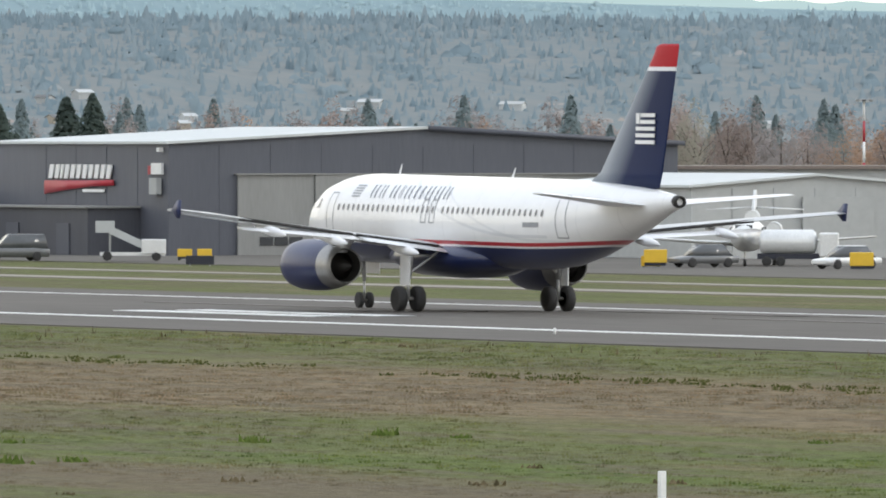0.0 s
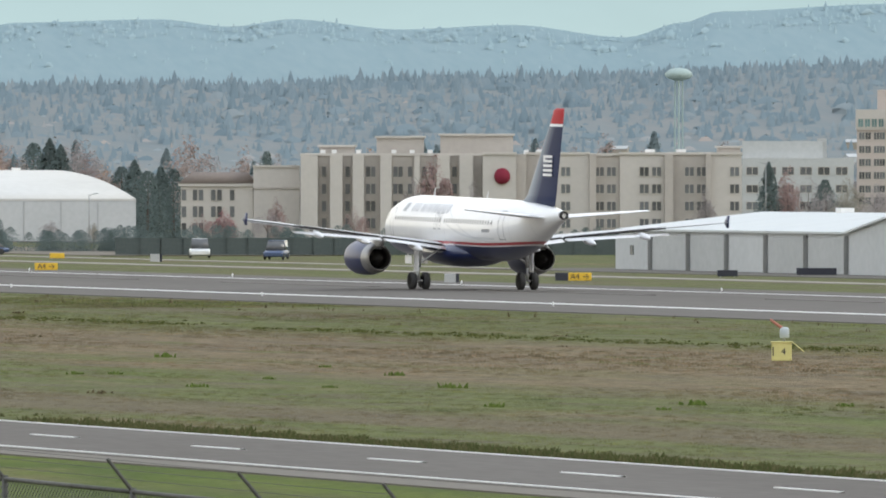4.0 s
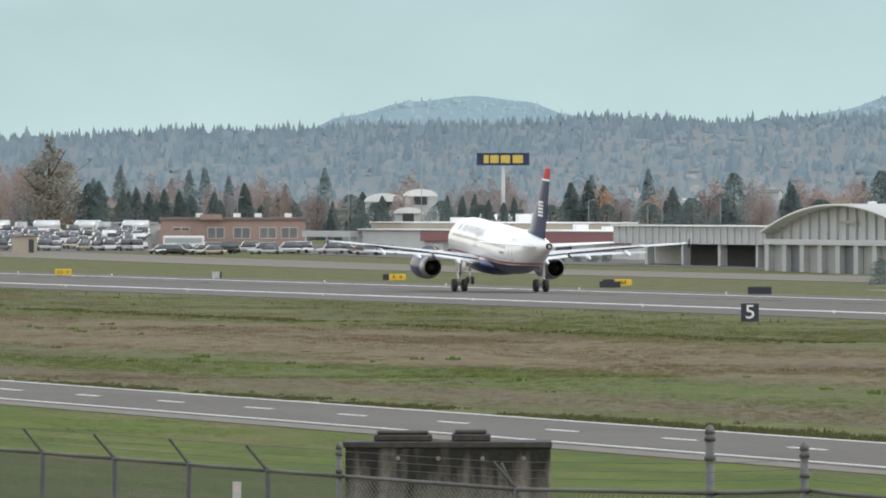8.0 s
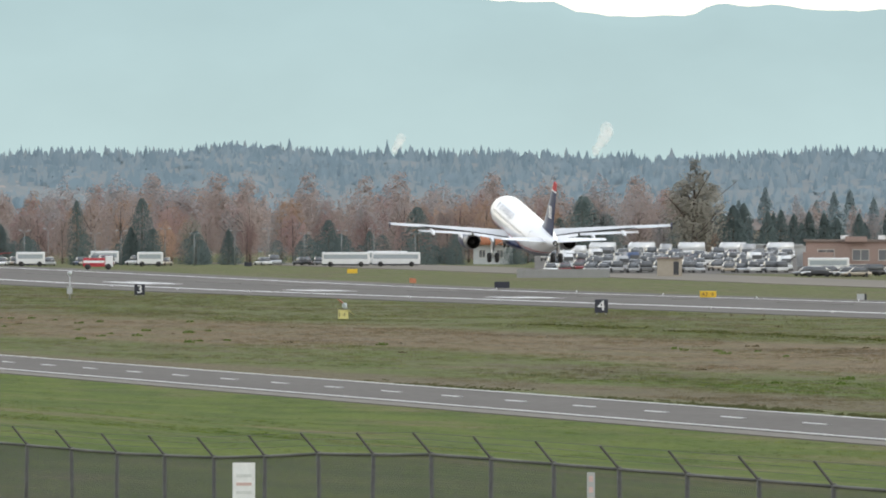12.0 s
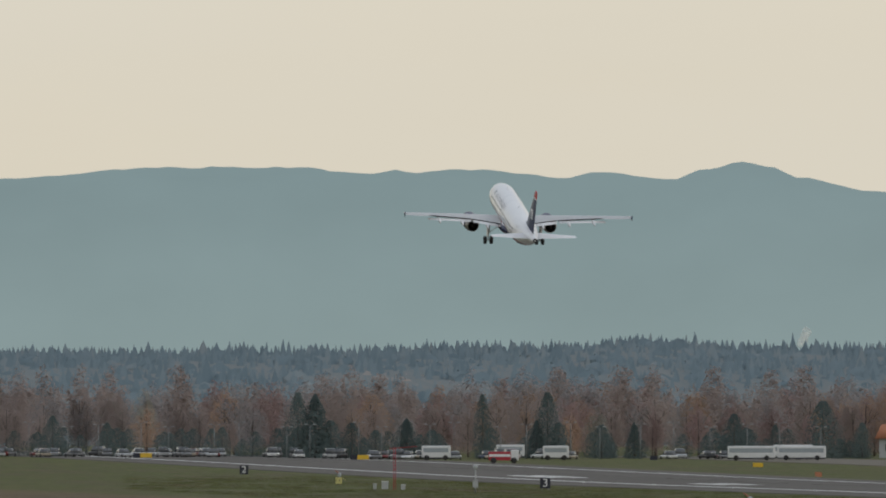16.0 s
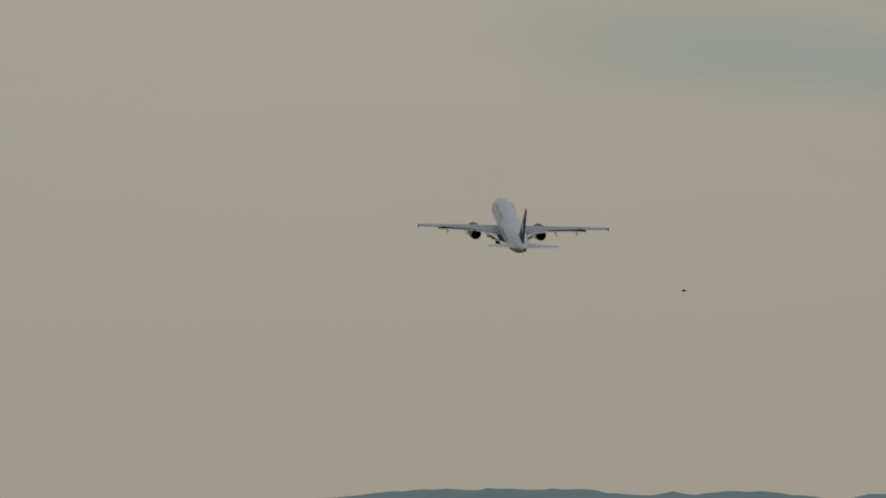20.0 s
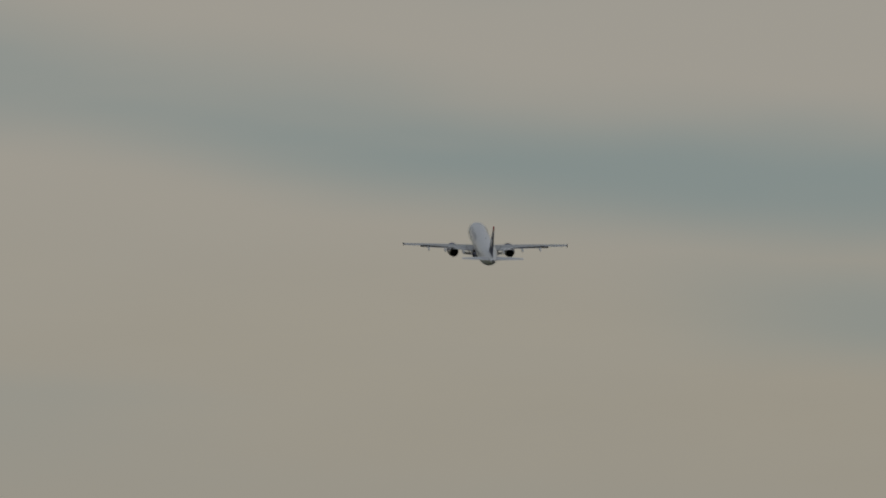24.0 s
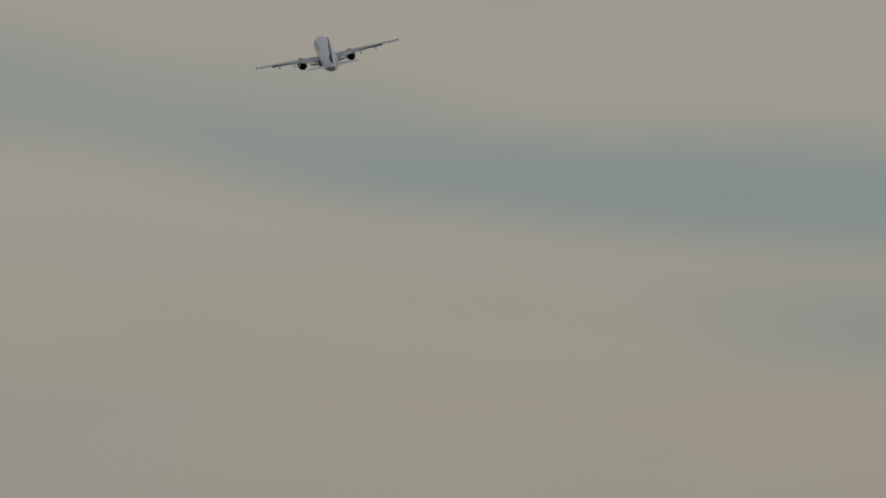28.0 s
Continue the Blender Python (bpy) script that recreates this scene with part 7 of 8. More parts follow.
# yellow boxes with a sloped lid and a tube aimed up the field
pale_yellow = material("pale_yellow_paint", (0.62, 0.56, 0.22), 0.6, other=(0.52, 0.47, 0.18), scale=2)
pale_red = material("faded_red_paint", (0.42, 0.16, 0.11), 0.6, scale=2)
for b, d, turn in ((18.75 + (753 - 784) / 384, 524, 0), (9.145 + (682 - 784) / 384, 1075, 4), (8.05 + (376 - 784) / 384, 1560, 0)):
    bx = empty("equipment_box", facing(b, d, ground_z(*spot(b, d, 0).xy), turn), "pale yellow equipment box with tilted red tube on top", "airfield box", "equipment boxes")
    part("body", boxm(-0.42, 0.42, 0, 0.7, 0, 0.76, 0.02), pale_yellow, bx)
    part("lid", boxm(-0.46, 0.46, -0.05, 0.75, 0.76, 0.81, 0.01), pale_yellow, bx)
    bm = loft(bmesh.new(), [[(0.46, y, 0.80), (0.46, y, 0.76), (0.95, y, 0.36), (0.95, y, 0.40)] for y in (0.0, 0.7)])
    part("side_flap", bm, pale_yellow, bx)
    part("stand", rod(bmesh.new(), (0.12, 0.3, 0.8), (0.12, 0.3, 1.0), 0.05, n=8), steel, bx)
    part("head", lathe(bmesh.new(), [(0.95, 0.16), (1.0, 0.2), (1.3, 0.2), (1.4, 0.15), (1.42, 0.02)], 12, "Z", at=(0.12, 0.3, 0)), tower_grey, bx, "grey round head")
    part("tube", rod(bmesh.new(), (0.05, 0.3, 1.35), (-0.48, 0.3, 1.74), 0.075, 0.05, 10), pale_red, bx, "faded red tube")
    part("marking", heavy(text_mesh("4", 0.4), black_paint), None, bx, "black marking", pose(0.08, -0.012, 0.38, 90, 0, 0))
    part("marking", boxm(-0.38, -0.33, -0.012, -0.004, 0.2, 0.58), black_paint, bx)

# runway edge lights
lm = lathe(bmesh.new(), [(0, 0.06), (0.1, 0.05), (0.15, 0.065), (0.23, 0.055), (0.26, 0.01)], 10, "Z")
light_me = link_mesh("body", lm, sign_white)
for i in range(22):
    for x in (221.0, 272.0):
        y = 330 + 61 * i
        lp = empty("edge_light", pose(x, y, ground_z(x, y) + 0.05), "small white runway edge light", "runway light", "runway edge lights")
        part("body", light_me, None, lp)

# ---- perimeter fence ----
post_steel = material("fence_post_steel", (0.060, 0.058, 0.054), 0.75, 0.2, other=(0.10, 0.098, 0.092), scale=3, fine=14)
gate_steel = material("weathered_gate_steel", (0.15, 0.15, 0.145), 0.7, 0.3, other=(0.09, 0.088, 0.082), scale=4, fine=22)
wire_steel = material("fence_wire", (0.085, 0.085, 0.078), 0.7, 0.3, scale=4)


def old_concrete():
    """Pale weathered concrete with black runs of lichen that start at its top edge."""
    m = bpy.data.materials.new("stained_concrete")
    m.use_nodes = True
    nt = m.node_tree
    bsdf = nt.nodes["Principled BSDF"]
    bsdf.inputs["Roughness"].default_value, bsdf.inputs["Specular IOR Level"].default_value = 0.95, 0.1
    tc = nt.nodes.new("ShaderNodeTexCoord")
    sep = nt.nodes.new("ShaderNodeSeparateXYZ")
    nt.links.new(tc.outputs["Object"], sep.inputs[0])
    vals = []
    for stretch, scale, detail in (((1, 1, 0.10), 5.5, 5), ((1, 1, 0.7), 1.5, 3), ((1, 1, 1), 14.0, 4)):
        mp = nt.nodes.new("ShaderNodeMapping")
        mp.inputs["Scale"].default_value = stretch
        nz = nt.nodes.new("ShaderNodeTexNoise")
        nz.inputs["Scale"].default_value, nz.inputs["Detail"].default_value = scale, detail
        nt.links.new(tc.outputs["Object"], mp.inputs[0])
        nt.links.new(mp.outputs[0], nz.inputs["Vector"])
        vals.append(nz.outputs[0])

    def mth(op, a, b):
        n = nt.nodes.new("ShaderNodeMath")
        n.operation = op
        for i, v in enumerate((a, b)):
            if isinstance(v, (int, float)):
                n.inputs[i].default_value = v
            else:
                nt.links.new(v, n.inputs[i])
        return n.outputs[0]
    runs = mth("ADD", mth("MULTIPLY", vals[0], 0.75), mth("MULTIPLY", vals[1], 0.75))
    runs = mth("ADD", runs, mth("MULTIPLY", mth("SUBTRACT", sep.outputs[2], 1.9), 0.34))
    span = nt.nodes.new("ShaderNodeMapRange")
    span.inputs[1].default_value, span.inputs[2].default_value = 0.56, 0.90
    nt.links.new(runs, span.inputs[0])
    speck = nt.nodes.new("ShaderNodeMapRange")
    speck.inputs[1].default_value, speck.inputs[2].default_value, speck.inputs[3].default_value, speck.inputs[4].default_value = 0.3, 0.7, 0.8, 1.15
    nt.links.new(vals[2], speck.inputs[0])
    mix = nt.nodes.new("ShaderNodeMix")
    mix.data_type = "RGBA"
    mix.inputs[6].default_value, mix.inputs[7].default_value = (0.20, 0.18, 0.155, 1), (0.030, 0.028, 0.026, 1)
    nt.links.new(span.outputs[0], mix.inputs[0])
    tone = nt.nodes.new("ShaderNodeHueSaturation")
    nt.links.new(speck.outputs[0], tone.inputs["Value"])
    nt.links.new(mix.outputs[2], tone.inputs["Color"])
    nt.links.new(tone.outputs[0], bsdf.inputs["Base Color"])
    bmp = nt.nodes.new("ShaderNodeBump")
    bmp.inputs["Strength"].default_value, bmp.inputs["Distance"].default_value = 0.5, 0.03
    nt.links.new(vals[2], bmp.inputs["Height"])
    nt.links.new(bmp.outputs[0], bsdf.inputs["Normal"])
    return m


stained = old_concrete()
slab_dark = material("dark_slab", (0.030, 0.026, 0.024), 0.95, other=(0.06, 0.052, 0.046), scale=2, fine=9, bump=0.4)
stained_pale = material("weathered_concrete", (0.24, 0.22, 0.19), 0.95, other=(0.16, 0.145, 0.125), scale=2.2, fine=8, bump=0.4)


def fence_x(y):
    return 30.1 + (178.7 - y) * 0.064


fence = empty("chain_link_fence", pose(0, 0, 0), "chain-link perimeter fence with three barbed wires on leaning arms", "fence")
RAIL = [(110, 4.70), (130, 4.83), (135.9, 4.90), (136.05, 4.70), (144, 4.62), (155, 4.61), (182, 4.61), (190, 4.48), (198, 4.28), (206, 4.21), (260, 4.2)]
post_me = link_mesh("post", rod(bmesh.new(), (0, 0, -2.4), (0, 0, 0.04), 0.036, n=8), post_steel)
arm_me = link_mesh("arm", rod(bmesh.new(), (0, 0, 0.0), (-0.27, 0.03, 0.33), 0.022, 0.018, 6), post_steel)
rail_me = link_mesh("top_rail", rod(bmesh.new(), (0, 0, 0), (0, 3.05, 0), 0.024, n=8), post_steel)
bm = bmesh.new()
pitch = 0.075
n = int(3.05 / pitch)
r = 0.0034
for i in range(-28, n + 28):
    for sgn in (-1, 1):
        y0, z0, y1, z1 = i * pitch, -2.1, i * pitch + 2.1, -0.02
        if sgn < 0:
            y0, y1 = y1, y0
        pts = []
        for yy, zz in ((y0, z0), (y1, z1)):
            pts.append((yy, zz))
        (ya, za), (yb, zb) = pts
        lo, hi = 0.0, 1.0
        d = yb - ya
        for lim in (0.0, 3.05):
            t = (lim - ya) / d
            if (lim == 0.0) == (d > 0):
                lo = max(lo, t)
            else:
                hi = min(hi, t)
        if hi - lo < 0.02:
            continue
        a = Vector((0, ya + d * lo, za + (zb - za) * lo))
        b = Vector((0, ya + d * hi, za + (zb - za) * hi))
        vs = [bm.verts.new(p) for p in (a + Vector((r, 0, 0)), a + Vector((-r, 0, r)), a + Vector((-r, 0, -r)), b + Vector((r, 0, 0)), b + Vector((-r, 0, r)), b + Vector((-r, 0, -r)))]
        for q in ((0, 1, 4, 3), (1, 2, 5, 4), (2, 0, 3, 5)):
            bm.faces.new([vs[k] for k in q])
mesh_me = link_mesh("mesh_panel", bm, wire_steel)
wire_me = []
for k in range(3):
    f = 0.4 + 0.3 * k
    wire_me.append(link_mesh("barbed_wire", rod(bmesh.new(), (-0.27 * f, 0, 0.33 * f), (-0.27 * f, 3.05, 0.33 * f), 0.003, n=4), wire_steel))
def fence_spot(y):
    return Vector((fence_x(y), y, lerp_table(RAIL, y)))


# post stations along the fence; plain: a bare post with no leaning arm
stations = [(112.6, 1), (116.6, 1), (120.5, 1), (124.5, 1), (129.3, 0), (132.5, 0), (136.0, 0), (144.0, 1), (151.6, 0)] + [(155.3 + 3.9 * i, 1) for i in range(26)]
for (y0, armed), (y1, _) in zip(stations, stations[1:]):
    p, q = fence_spot(y0), fence_spot(y1)
    v = q - p
    base = Matrix.Translation(p) @ pose(0, 0, 0, 0, 0, -math.degrees(math.atan2(v.x, v.y)))
    run = base @ pose(0, 0, 0, math.degrees(math.atan2(v.z, v.y))) @ Matrix.Diagonal((1, v.length / 3.05, 1, 1))
    if armed:
        post = part("post", post_me, None, fence, m=base @ pose(0, 0, 0, 0, 1.2 * math.sin(y0 * 2.3), 0))
        part("arm", arm_me, None, post)
    for k in range(3):
        part("barbed_wire", wire_me[k], None, fence, m=run)
    part("top_rail", rail_me, None, fence, m=run)
    part("mesh_panel", mesh_me, None, fence, m=run)
for y, r0, top in ((136.0, 0.052, 5.42), (132.5, 0.046, 5.30), (129.3, 0.048, 5.36), (151.6, 0.036, 4.95)):
    p = fence_spot(y)
    h = top - 2.2
    gp = empty("gate_post", pose(p.x - 0.08, p.y, 2.2), "thick weathered steel gate post with a domed cap and clamps", "gate post", "gate posts")
    part("post", rod(bmesh.new(), (0, 0, 0), (0, 0, h), r0, n=12), gate_steel, gp)
    part("cap", lathe(bmesh.new(), [(0, r0 * 1.15), (0.05, r0 * 1.1), (0.09, r0 * 0.6), (0.1, 0.01)], 12, "Z", at=(0, 0, h)), gate_steel, gp)
    for z in (p.z - 2.2 - 0.02, h - 0.3, h - 0.08):
        part("clamp", lathe(bmesh.new(), [(0, r0 * 1.3), (0.05, r0 * 1.3)], 12, "Z", at=(0, 0, z)), post_steel, gp)

# notices on the fence
faint_red = material("faded_red_print", (0.62, 0.44, 0.40), 0.7, scale=5)
faint_grey = material("faded_grey_print", (0.62, 0.63, 0.61), 0.7, scale=5)
for b, d, z, w, h, label in ((8.42, 187, 3.70, 0.34, 0.75, "white notice board with faded red lines"), (14.66, 140, 4.02, 0.5, 0.38, "white notice board with grey lines")):
    nb = empty("notice", facing(b, d, z), label, "sign")
    part("board", boxm(-w / 2, w / 2, -0.01, 0.01, 0, h), sign_white, nb)
    for k in range(4):
        part("line_bar", boxm(-w * 0.34, w * 0.34, -0.016, -0.012, h * (0.2 + 0.17 * k), h * (0.26 + 0.17 * k)), faint_red if k == 2 and w < 0.4 else faint_grey, nb)
for b, top, d in ((11.36, 4.50, 157), (13.78, 4.62, 136.6), (10.02, 4.60, 172)):
    nb = empty("notice", facing(b, d, top - 0.55), "narrow white warning plate with red bars", "sign", "warning plates")
    part("board", boxm(-0.055, 0.055, -0.01, 0.01, 0, 0.55), wall_pale, nb)
    for k in range(3):
        part("red_bar", boxm(-0.03, 0.03, -0.016, -0.012, 0.12 + 0.15 * k, 0.2 + 0.15 * k), faint_red, nb)
mp = empty("marker_post", pose(spot(26.55, 240).x, spot(26.55, 240).y, 0), "white wooden marker post in the grass", "post")
part("post", boxm(-0.065, 0.065, -0.065, 0.065, -0.1, 1.56, 0.01), sign_white, mp)

# old concrete block behind the fence
blk = empty("concrete_block", facing(12.33, 166, 2.35), "stained old concrete block with two slabs on top", "concrete block")
part("body", boxm(-1.36, 1.38, 0, 1.6, -0.1, 2.46, 0.03), stained, blk)
part("cap", boxm(-1.39, 1.40, -0.03, 1.63, 2.40, 2.48, 0.01), slab_dark, blk, "dark worn top edge")
for x0, x1, h in ((-0.98, -0.20, 0.09), (0.06, 0.58, 0.10)):
    part("slab", boxm(x0, x1, 0.2, 1.3, 2.48, 2.48 + h, 0.02), slab_dark, blk, "dark slab")
    part("slab", boxm(x0 + 0.04, x1 - 0.05, 0.25, 1.25, 2.48 + h, 2.53 + h, 0.02), slab_dark, blk, "dark slab")
for x in (-0.66, -0.12, 0.47, 1.02):
    part("bolt_hole", lathe(bmesh.new(), [(-0.012, 0.026), (0.0, 0.03), (0.004, 0.012)], 10, at=(x, -0.004, 2.26)), stained_pale, blk)
part("steel_bar", rod(bmesh.new(), (0.72, -0.4, 2.2), (0.92, -0.3, 1.75), 0.025, n=6), post_steel, blk)

# ---- vehicles ----
CAR_PAINT = {name: material("car_paint_" + name, c, 0.3, 0.2, scale=1) for name, c in (("white", (0.70, 0.71, 0.71)), ("silver", (0.40, 0.41, 0.42)), ("grey", (0.16, 0.165, 0.17)), ("black", (0.025, 0.026, 0.028)), ("red", (0.20, 0.03, 0.03)), ("blue", (0.05, 0.08, 0.16)), ("beige", (0.38, 0.33, 0.26)), ("teal", (0.06, 0.20, 0.24)))}
# glass tone is raised: distance haze painted into the colour
car_glass = material("car_glass", (0.09, 0.095, 0.10), 0.08, scale=1)
wheel_me = link_mesh("wheel", lathe(bmesh.new(), [(-0.1, 0.1), (-0.1, 0.27), (-0.07, 0.32), (0.07, 0.32), (0.1, 0.27), (0.1, 0.1)], 12, "X"), tyre_rubber)


def car_meshes(kind):
    length, width, low, high = {"car": (4.5, 1.78, 0.72, 1.45), "suv": (4.7, 1.9, 0.85, 1.78), "pickup": (5.4, 1.95, 0.9, 1.85), "van": (5.6, 2.05, 0.95, 2.35)}[kind]
    h, w = length / 2, width / 2
    bm = bmesh.new()
    rings = []
    for y, z0, z1, f in ((-h, 0.38, low * 0.92, 0.86), (-h + 0.12, 0.28, low, 0.95), (-h * 0.5, 0.24, low * 1.04, 1.0), (h * 0.5, 0.24, low * 1.02, 1.0), (h - 0.25, 0.26, low * 0.88, 0.96), (h, 0.36, low * 0.74, 0.84)):
        rings.append([(-w * f, y, z0), (w * f, y, z0), (w * f, y, z1 * 0.9), (w * f * 0.92, y, z1), (-w * f * 0.92, y, z1), (-w * f, y, z1 * 0.9)])
    loft(bm, rings)
    cab = bmesh.new()
    span = {"car": (-h * 0.78, -h * 0.5, h * 0.12, h * 0.5), "suv": (-h * 0.96, -h * 0.86, h * 0.15, h * 0.5), "pickup": (-h * 0.12, -h * 0.06, h * 0.28, h * 0.56), "van": (-h * 0.98, -h * 0.95, h * 0.5, h * 0.8)}[kind]
    lo, hi = low * 0.98, high
    pts_lo = [(-w * 0.92, span[0], lo), (w * 0.92, span[0], lo), (w * 0.92, span[3], lo), (-w * 0.92, span[3], lo)]
    pts_hi = [(-w * 0.76, span[1], hi), (w * 0.76, span[1], hi), (w * 0.76, span[2], hi), (-w * 0.76, span[2], hi)]
    loft(cab, [pts_lo, pts_hi])
    rf = bmesh.new()
    loft(rf, [[(p[0] * 1.02, p[1], p[2] - 0.08) for p in pts_hi], [(p[0] * 0.95, p[1] * 0.97, p[2] + 0.04) for p in pts_hi]])
    return length, width, bm, cab, rf


CARS = {}


def vehicle(kind, colour, m, label=""):
    key = (kind, colour)
    if key not in CARS:
        length, width, bm, cab, rf = car_meshes(kind)
        CARS[key] = (length, width, link_mesh("body", bm, CAR_PAINT[colour]), link_mesh("cabin", cab, car_glass if kind != "van" else CAR_PAINT[colour]), link_mesh("roof", rf, CAR_PAINT[colour]))
    length, width, a, b, c = CARS[key]
    words = {"car": "saloon car", "suv": "estate car", "pickup": "pickup truck", "van": "panel van"}[kind]
    ob = empty(kind if kind != "suv" else "estate_car", m, label or "parked " + colour + " " + words + " on asphalt", words, "parked vehicles")
    part("body", a, None, ob)
    part("cabin", b, None, ob)
    part("roof", c, None, ob)
    for x in (-width / 2 + 0.08, width / 2 - 0.08):
        for y in (-length * 0.3, length * 0.3):
            part("wheel", wheel_me, None, ob, m=Matrix.Translation((x, y, 0.32)))
    if kind == "van":
        part("windscreen", boxm(-width * 0.38, width * 0.38, length * 0.37, length * 0.41, 1.25, 1.9), car_glass, ob)
    return ob


def on_ground(b, d, turn):
    p = spot(b, d)
    p.z += 0.06
    return Matrix.Translation(p) @ pose(0, 0, 0, 0, 0, turn)


rnd = random.Random(77)
shades = ["white"] * 6 + ["silver"] * 5 + ["grey"] * 3 + ["black"] * 2 + ["red", "red", "blue", "beige", "beige"]
# large car park by the brown building, its slope set to fit the camera's view
def lot_z(d):
    return 0.65 + 2.3 * (d - 1955) / 175


tagged(fan_grid("car_park", [9.76 + 0.11 * i for i in range(12)], [1949, 1955, 1990, 2025, 2060, 2095, 2130, 2142], lambda x, y, b, d: 0.2 if d < 1950 or d > 2140 else lot_z(d), apron_mat), "rising asphalt car park full of cars", "car park", kind="structure")


def in_lot(b, d, turn):
    p = spot(b, d, lot_z(d) + 0.02)
    return Matrix.Translation(p) @ pose(0, 0, 0, 0, 0, turn)


# mostly white and silver: glare over the car park put into the paint
lot_glare_shades = ["white"] * 9 + ["silver"] * 7 + ["grey"] * 2 + ["black", "red", "red", "blue", "beige", "beige"]
for rowi in range(9):
    d = 1962 + 18.5 * rowi
    for i in range(18):
        b = 9.83 + 0.063 * i + rnd.uniform(-0.008, 0.008) + 0.012 * (rowi % 3)
        if rnd.random() < 0.85:
            vehicle(rnd.choices(("car", "suv", "van"), (5, 3, 0.5))[0], rnd.choice(lot_glare_shades), in_lot(b, d, rnd.choice((0, 180)) + rnd.uniform(-5, 5)))
for b in (10.06, 10.24, 10.47, 10.66, 10.88):
    vehicle("van", "white", in_lot(b, 2128, 92))
for i in range(30):
    b = 11.0 + rnd.uniform(0, 1.5)
    vehicle(rnd.choice(("car", "suv")), rnd.choice(shades), on_ground(b, rnd.uniform(1880, 1930), 90 + rnd.uniform(-20, 20)))
for i in range(72):
    b = 5.2 + rnd.uniform(0, 4.0)
    vehicle(rnd.choice(("car", "suv", "car", "car")), rnd.choice(shades), on_ground(b, rnd.uniform(2170, 2222), rnd.choice((10, 170)) + rnd.uniform(-25, 25)))
# by the dark hangar
vehicle("suv", "grey", on_ground(25.54 - 1.98, 842, 80), "parked dark estate car beside the hangar annex")
for i, c in enumerate(("white", "black", "red", "grey", "white", "silver", "black", "grey", "white", "silver")):
    vehicle("car" if i % 3 else "suv", c, on_ground(22.48 + 0.115 * i, 935 + (i % 2) * 3, 20))
for i in range(9):
    vehicle("suv" if i % 2 else "car", ("white", "grey", "silver", "black", "white")[i % 5], on_ground(21.60 + 0.068 * i, 956, 100 + 3 * (i % 3)))
vehicle("van", "teal", on_ground(22.62, 948, 100))
vehicle("pickup", "white", on_ground(13.23 + (608 - 784) / 384, 1830, -90), "white pickup truck driving lane by the cargo building")
vehicle("pickup", "white", on_ground(16.347 - 0.36, 1190, 165), "white pickup truck by the fence")
vehicle("suv", "blue", on_ground(16.34, 1170, 155), "blue estate car by the fence")
vehicle("car", "white", on_ground(25.54 + 1.86, 790, 100), "white car on the apron")
vehicle("car", "grey", on_ground(25.54 + 1.2, 800, 95), "dark car on the apron")
vehicle("car", "blue", on_ground(15.3 - 0.3, 1235, 95))
vehicle("car", "blue", on_ground(15.3 - 0.45, 1240, 95))
for i in range(9):
    vehicle("suv" if i % 2 else "car", ("white", "silver", "white")[i % 3], on_ground(18.75 + 0.62 + 0.14 * i, 1430 + 10 * (i % 3), 90))

# steps truck, yellow carts, tank trailers, buses
st = empty("passenger_steps", facing(25.54 + (232 - 784) / 384, 838, -0.35), "white mobile passenger steps on a truck chassis", "airport steps")
part("truck_body", boxm(0.7, 2.35, -0.9, 0.9, 0.5, 1.5, 0.05), CAR_PAINT["white"], st)
part("chassis", boxm(-2.1, 2.3, -0.8, 0.8, 0.4, 0.62), CAR_PAINT["white"], st)
part("stairs", loft(bmesh.new(), [[(1.0, y, 0.75), (1.4, y, 1.1), (-1.2, y, 2.3), (-1.5, y, 1.9)] for y in (-0.75, 0.75)]), wall_white, st)
part("platform", boxm(-2.4, -1.1, -0.8, 0.8, 1.95, 2.15), wall_white, st)
part("guard_rail", boxm(-2.4, -1.1, -0.82, -0.74, 2.15, 2.75), wall_white, st)
for i in range(7):
    part("step", boxm(0.8 - 0.3 * i, 1.1 - 0.3 * i, -0.7, 0.7, 1.0 + 0.16 * i, 1.04 + 0.16 * i), steel, st)
for x in (-1.6, 1.7):
    for y in (-0.8, 0.8):
        part("wheel", wheel_me, None, st, m=Matrix.Translation((x, y, 0.38)) @ pose(0, 0, 0, 0, 0, 90))
part("support", boxm(-1.5, -1.35, -0.7, -0.6, 0.6, 1.9), steel, st)
for b in (25.54 + (327 - 784) / 384, 25.54 + (362 - 784) / 384):
    ct = empty("ground_power_cart", facing(b, 846, -0.35), "yellow ground power cart beside the hangar", "airport cart", "yellow carts")
    part("body", boxm(-0.5, 0.5, -0.4, 0.4, 0.25, 0.78, 0.03), yellow_paint, ct)
    part("base", boxm(-0.45, 0.45, -0.35, 0.35, 0.12, 0.25), black_paint, ct)
    for x in (-0.35, 0.35):
        part("wheel", lathe(bmesh.new(), [(-0.05, 0.02), (-0.05, 0.14), (0.05, 0.14), (0.05, 0.02)], 10, "Y", at=(x, -0.38, 0.14)), tyre_rubber, ct)
for b, d in ((25.54 + (1160 - 784) / 384, 800), (25.54 + (1525 - 784) / 384, 780), (20.679 + (1205 - 784) / 384, 905)):
    ct = empty("ground_power_cart", facing(b, d, -0.35), "yellow ground power cart on the apron", "airport cart", "yellow carts")
    part("body", boxm(-0.75, 0.75, -0.5, 0.5, 0.3, 1.15, 0.03), yellow_paint, ct)
    part("base", boxm(-0.7, 0.7, -0.45, 0.45, 0.12, 0.3), black_paint, ct)
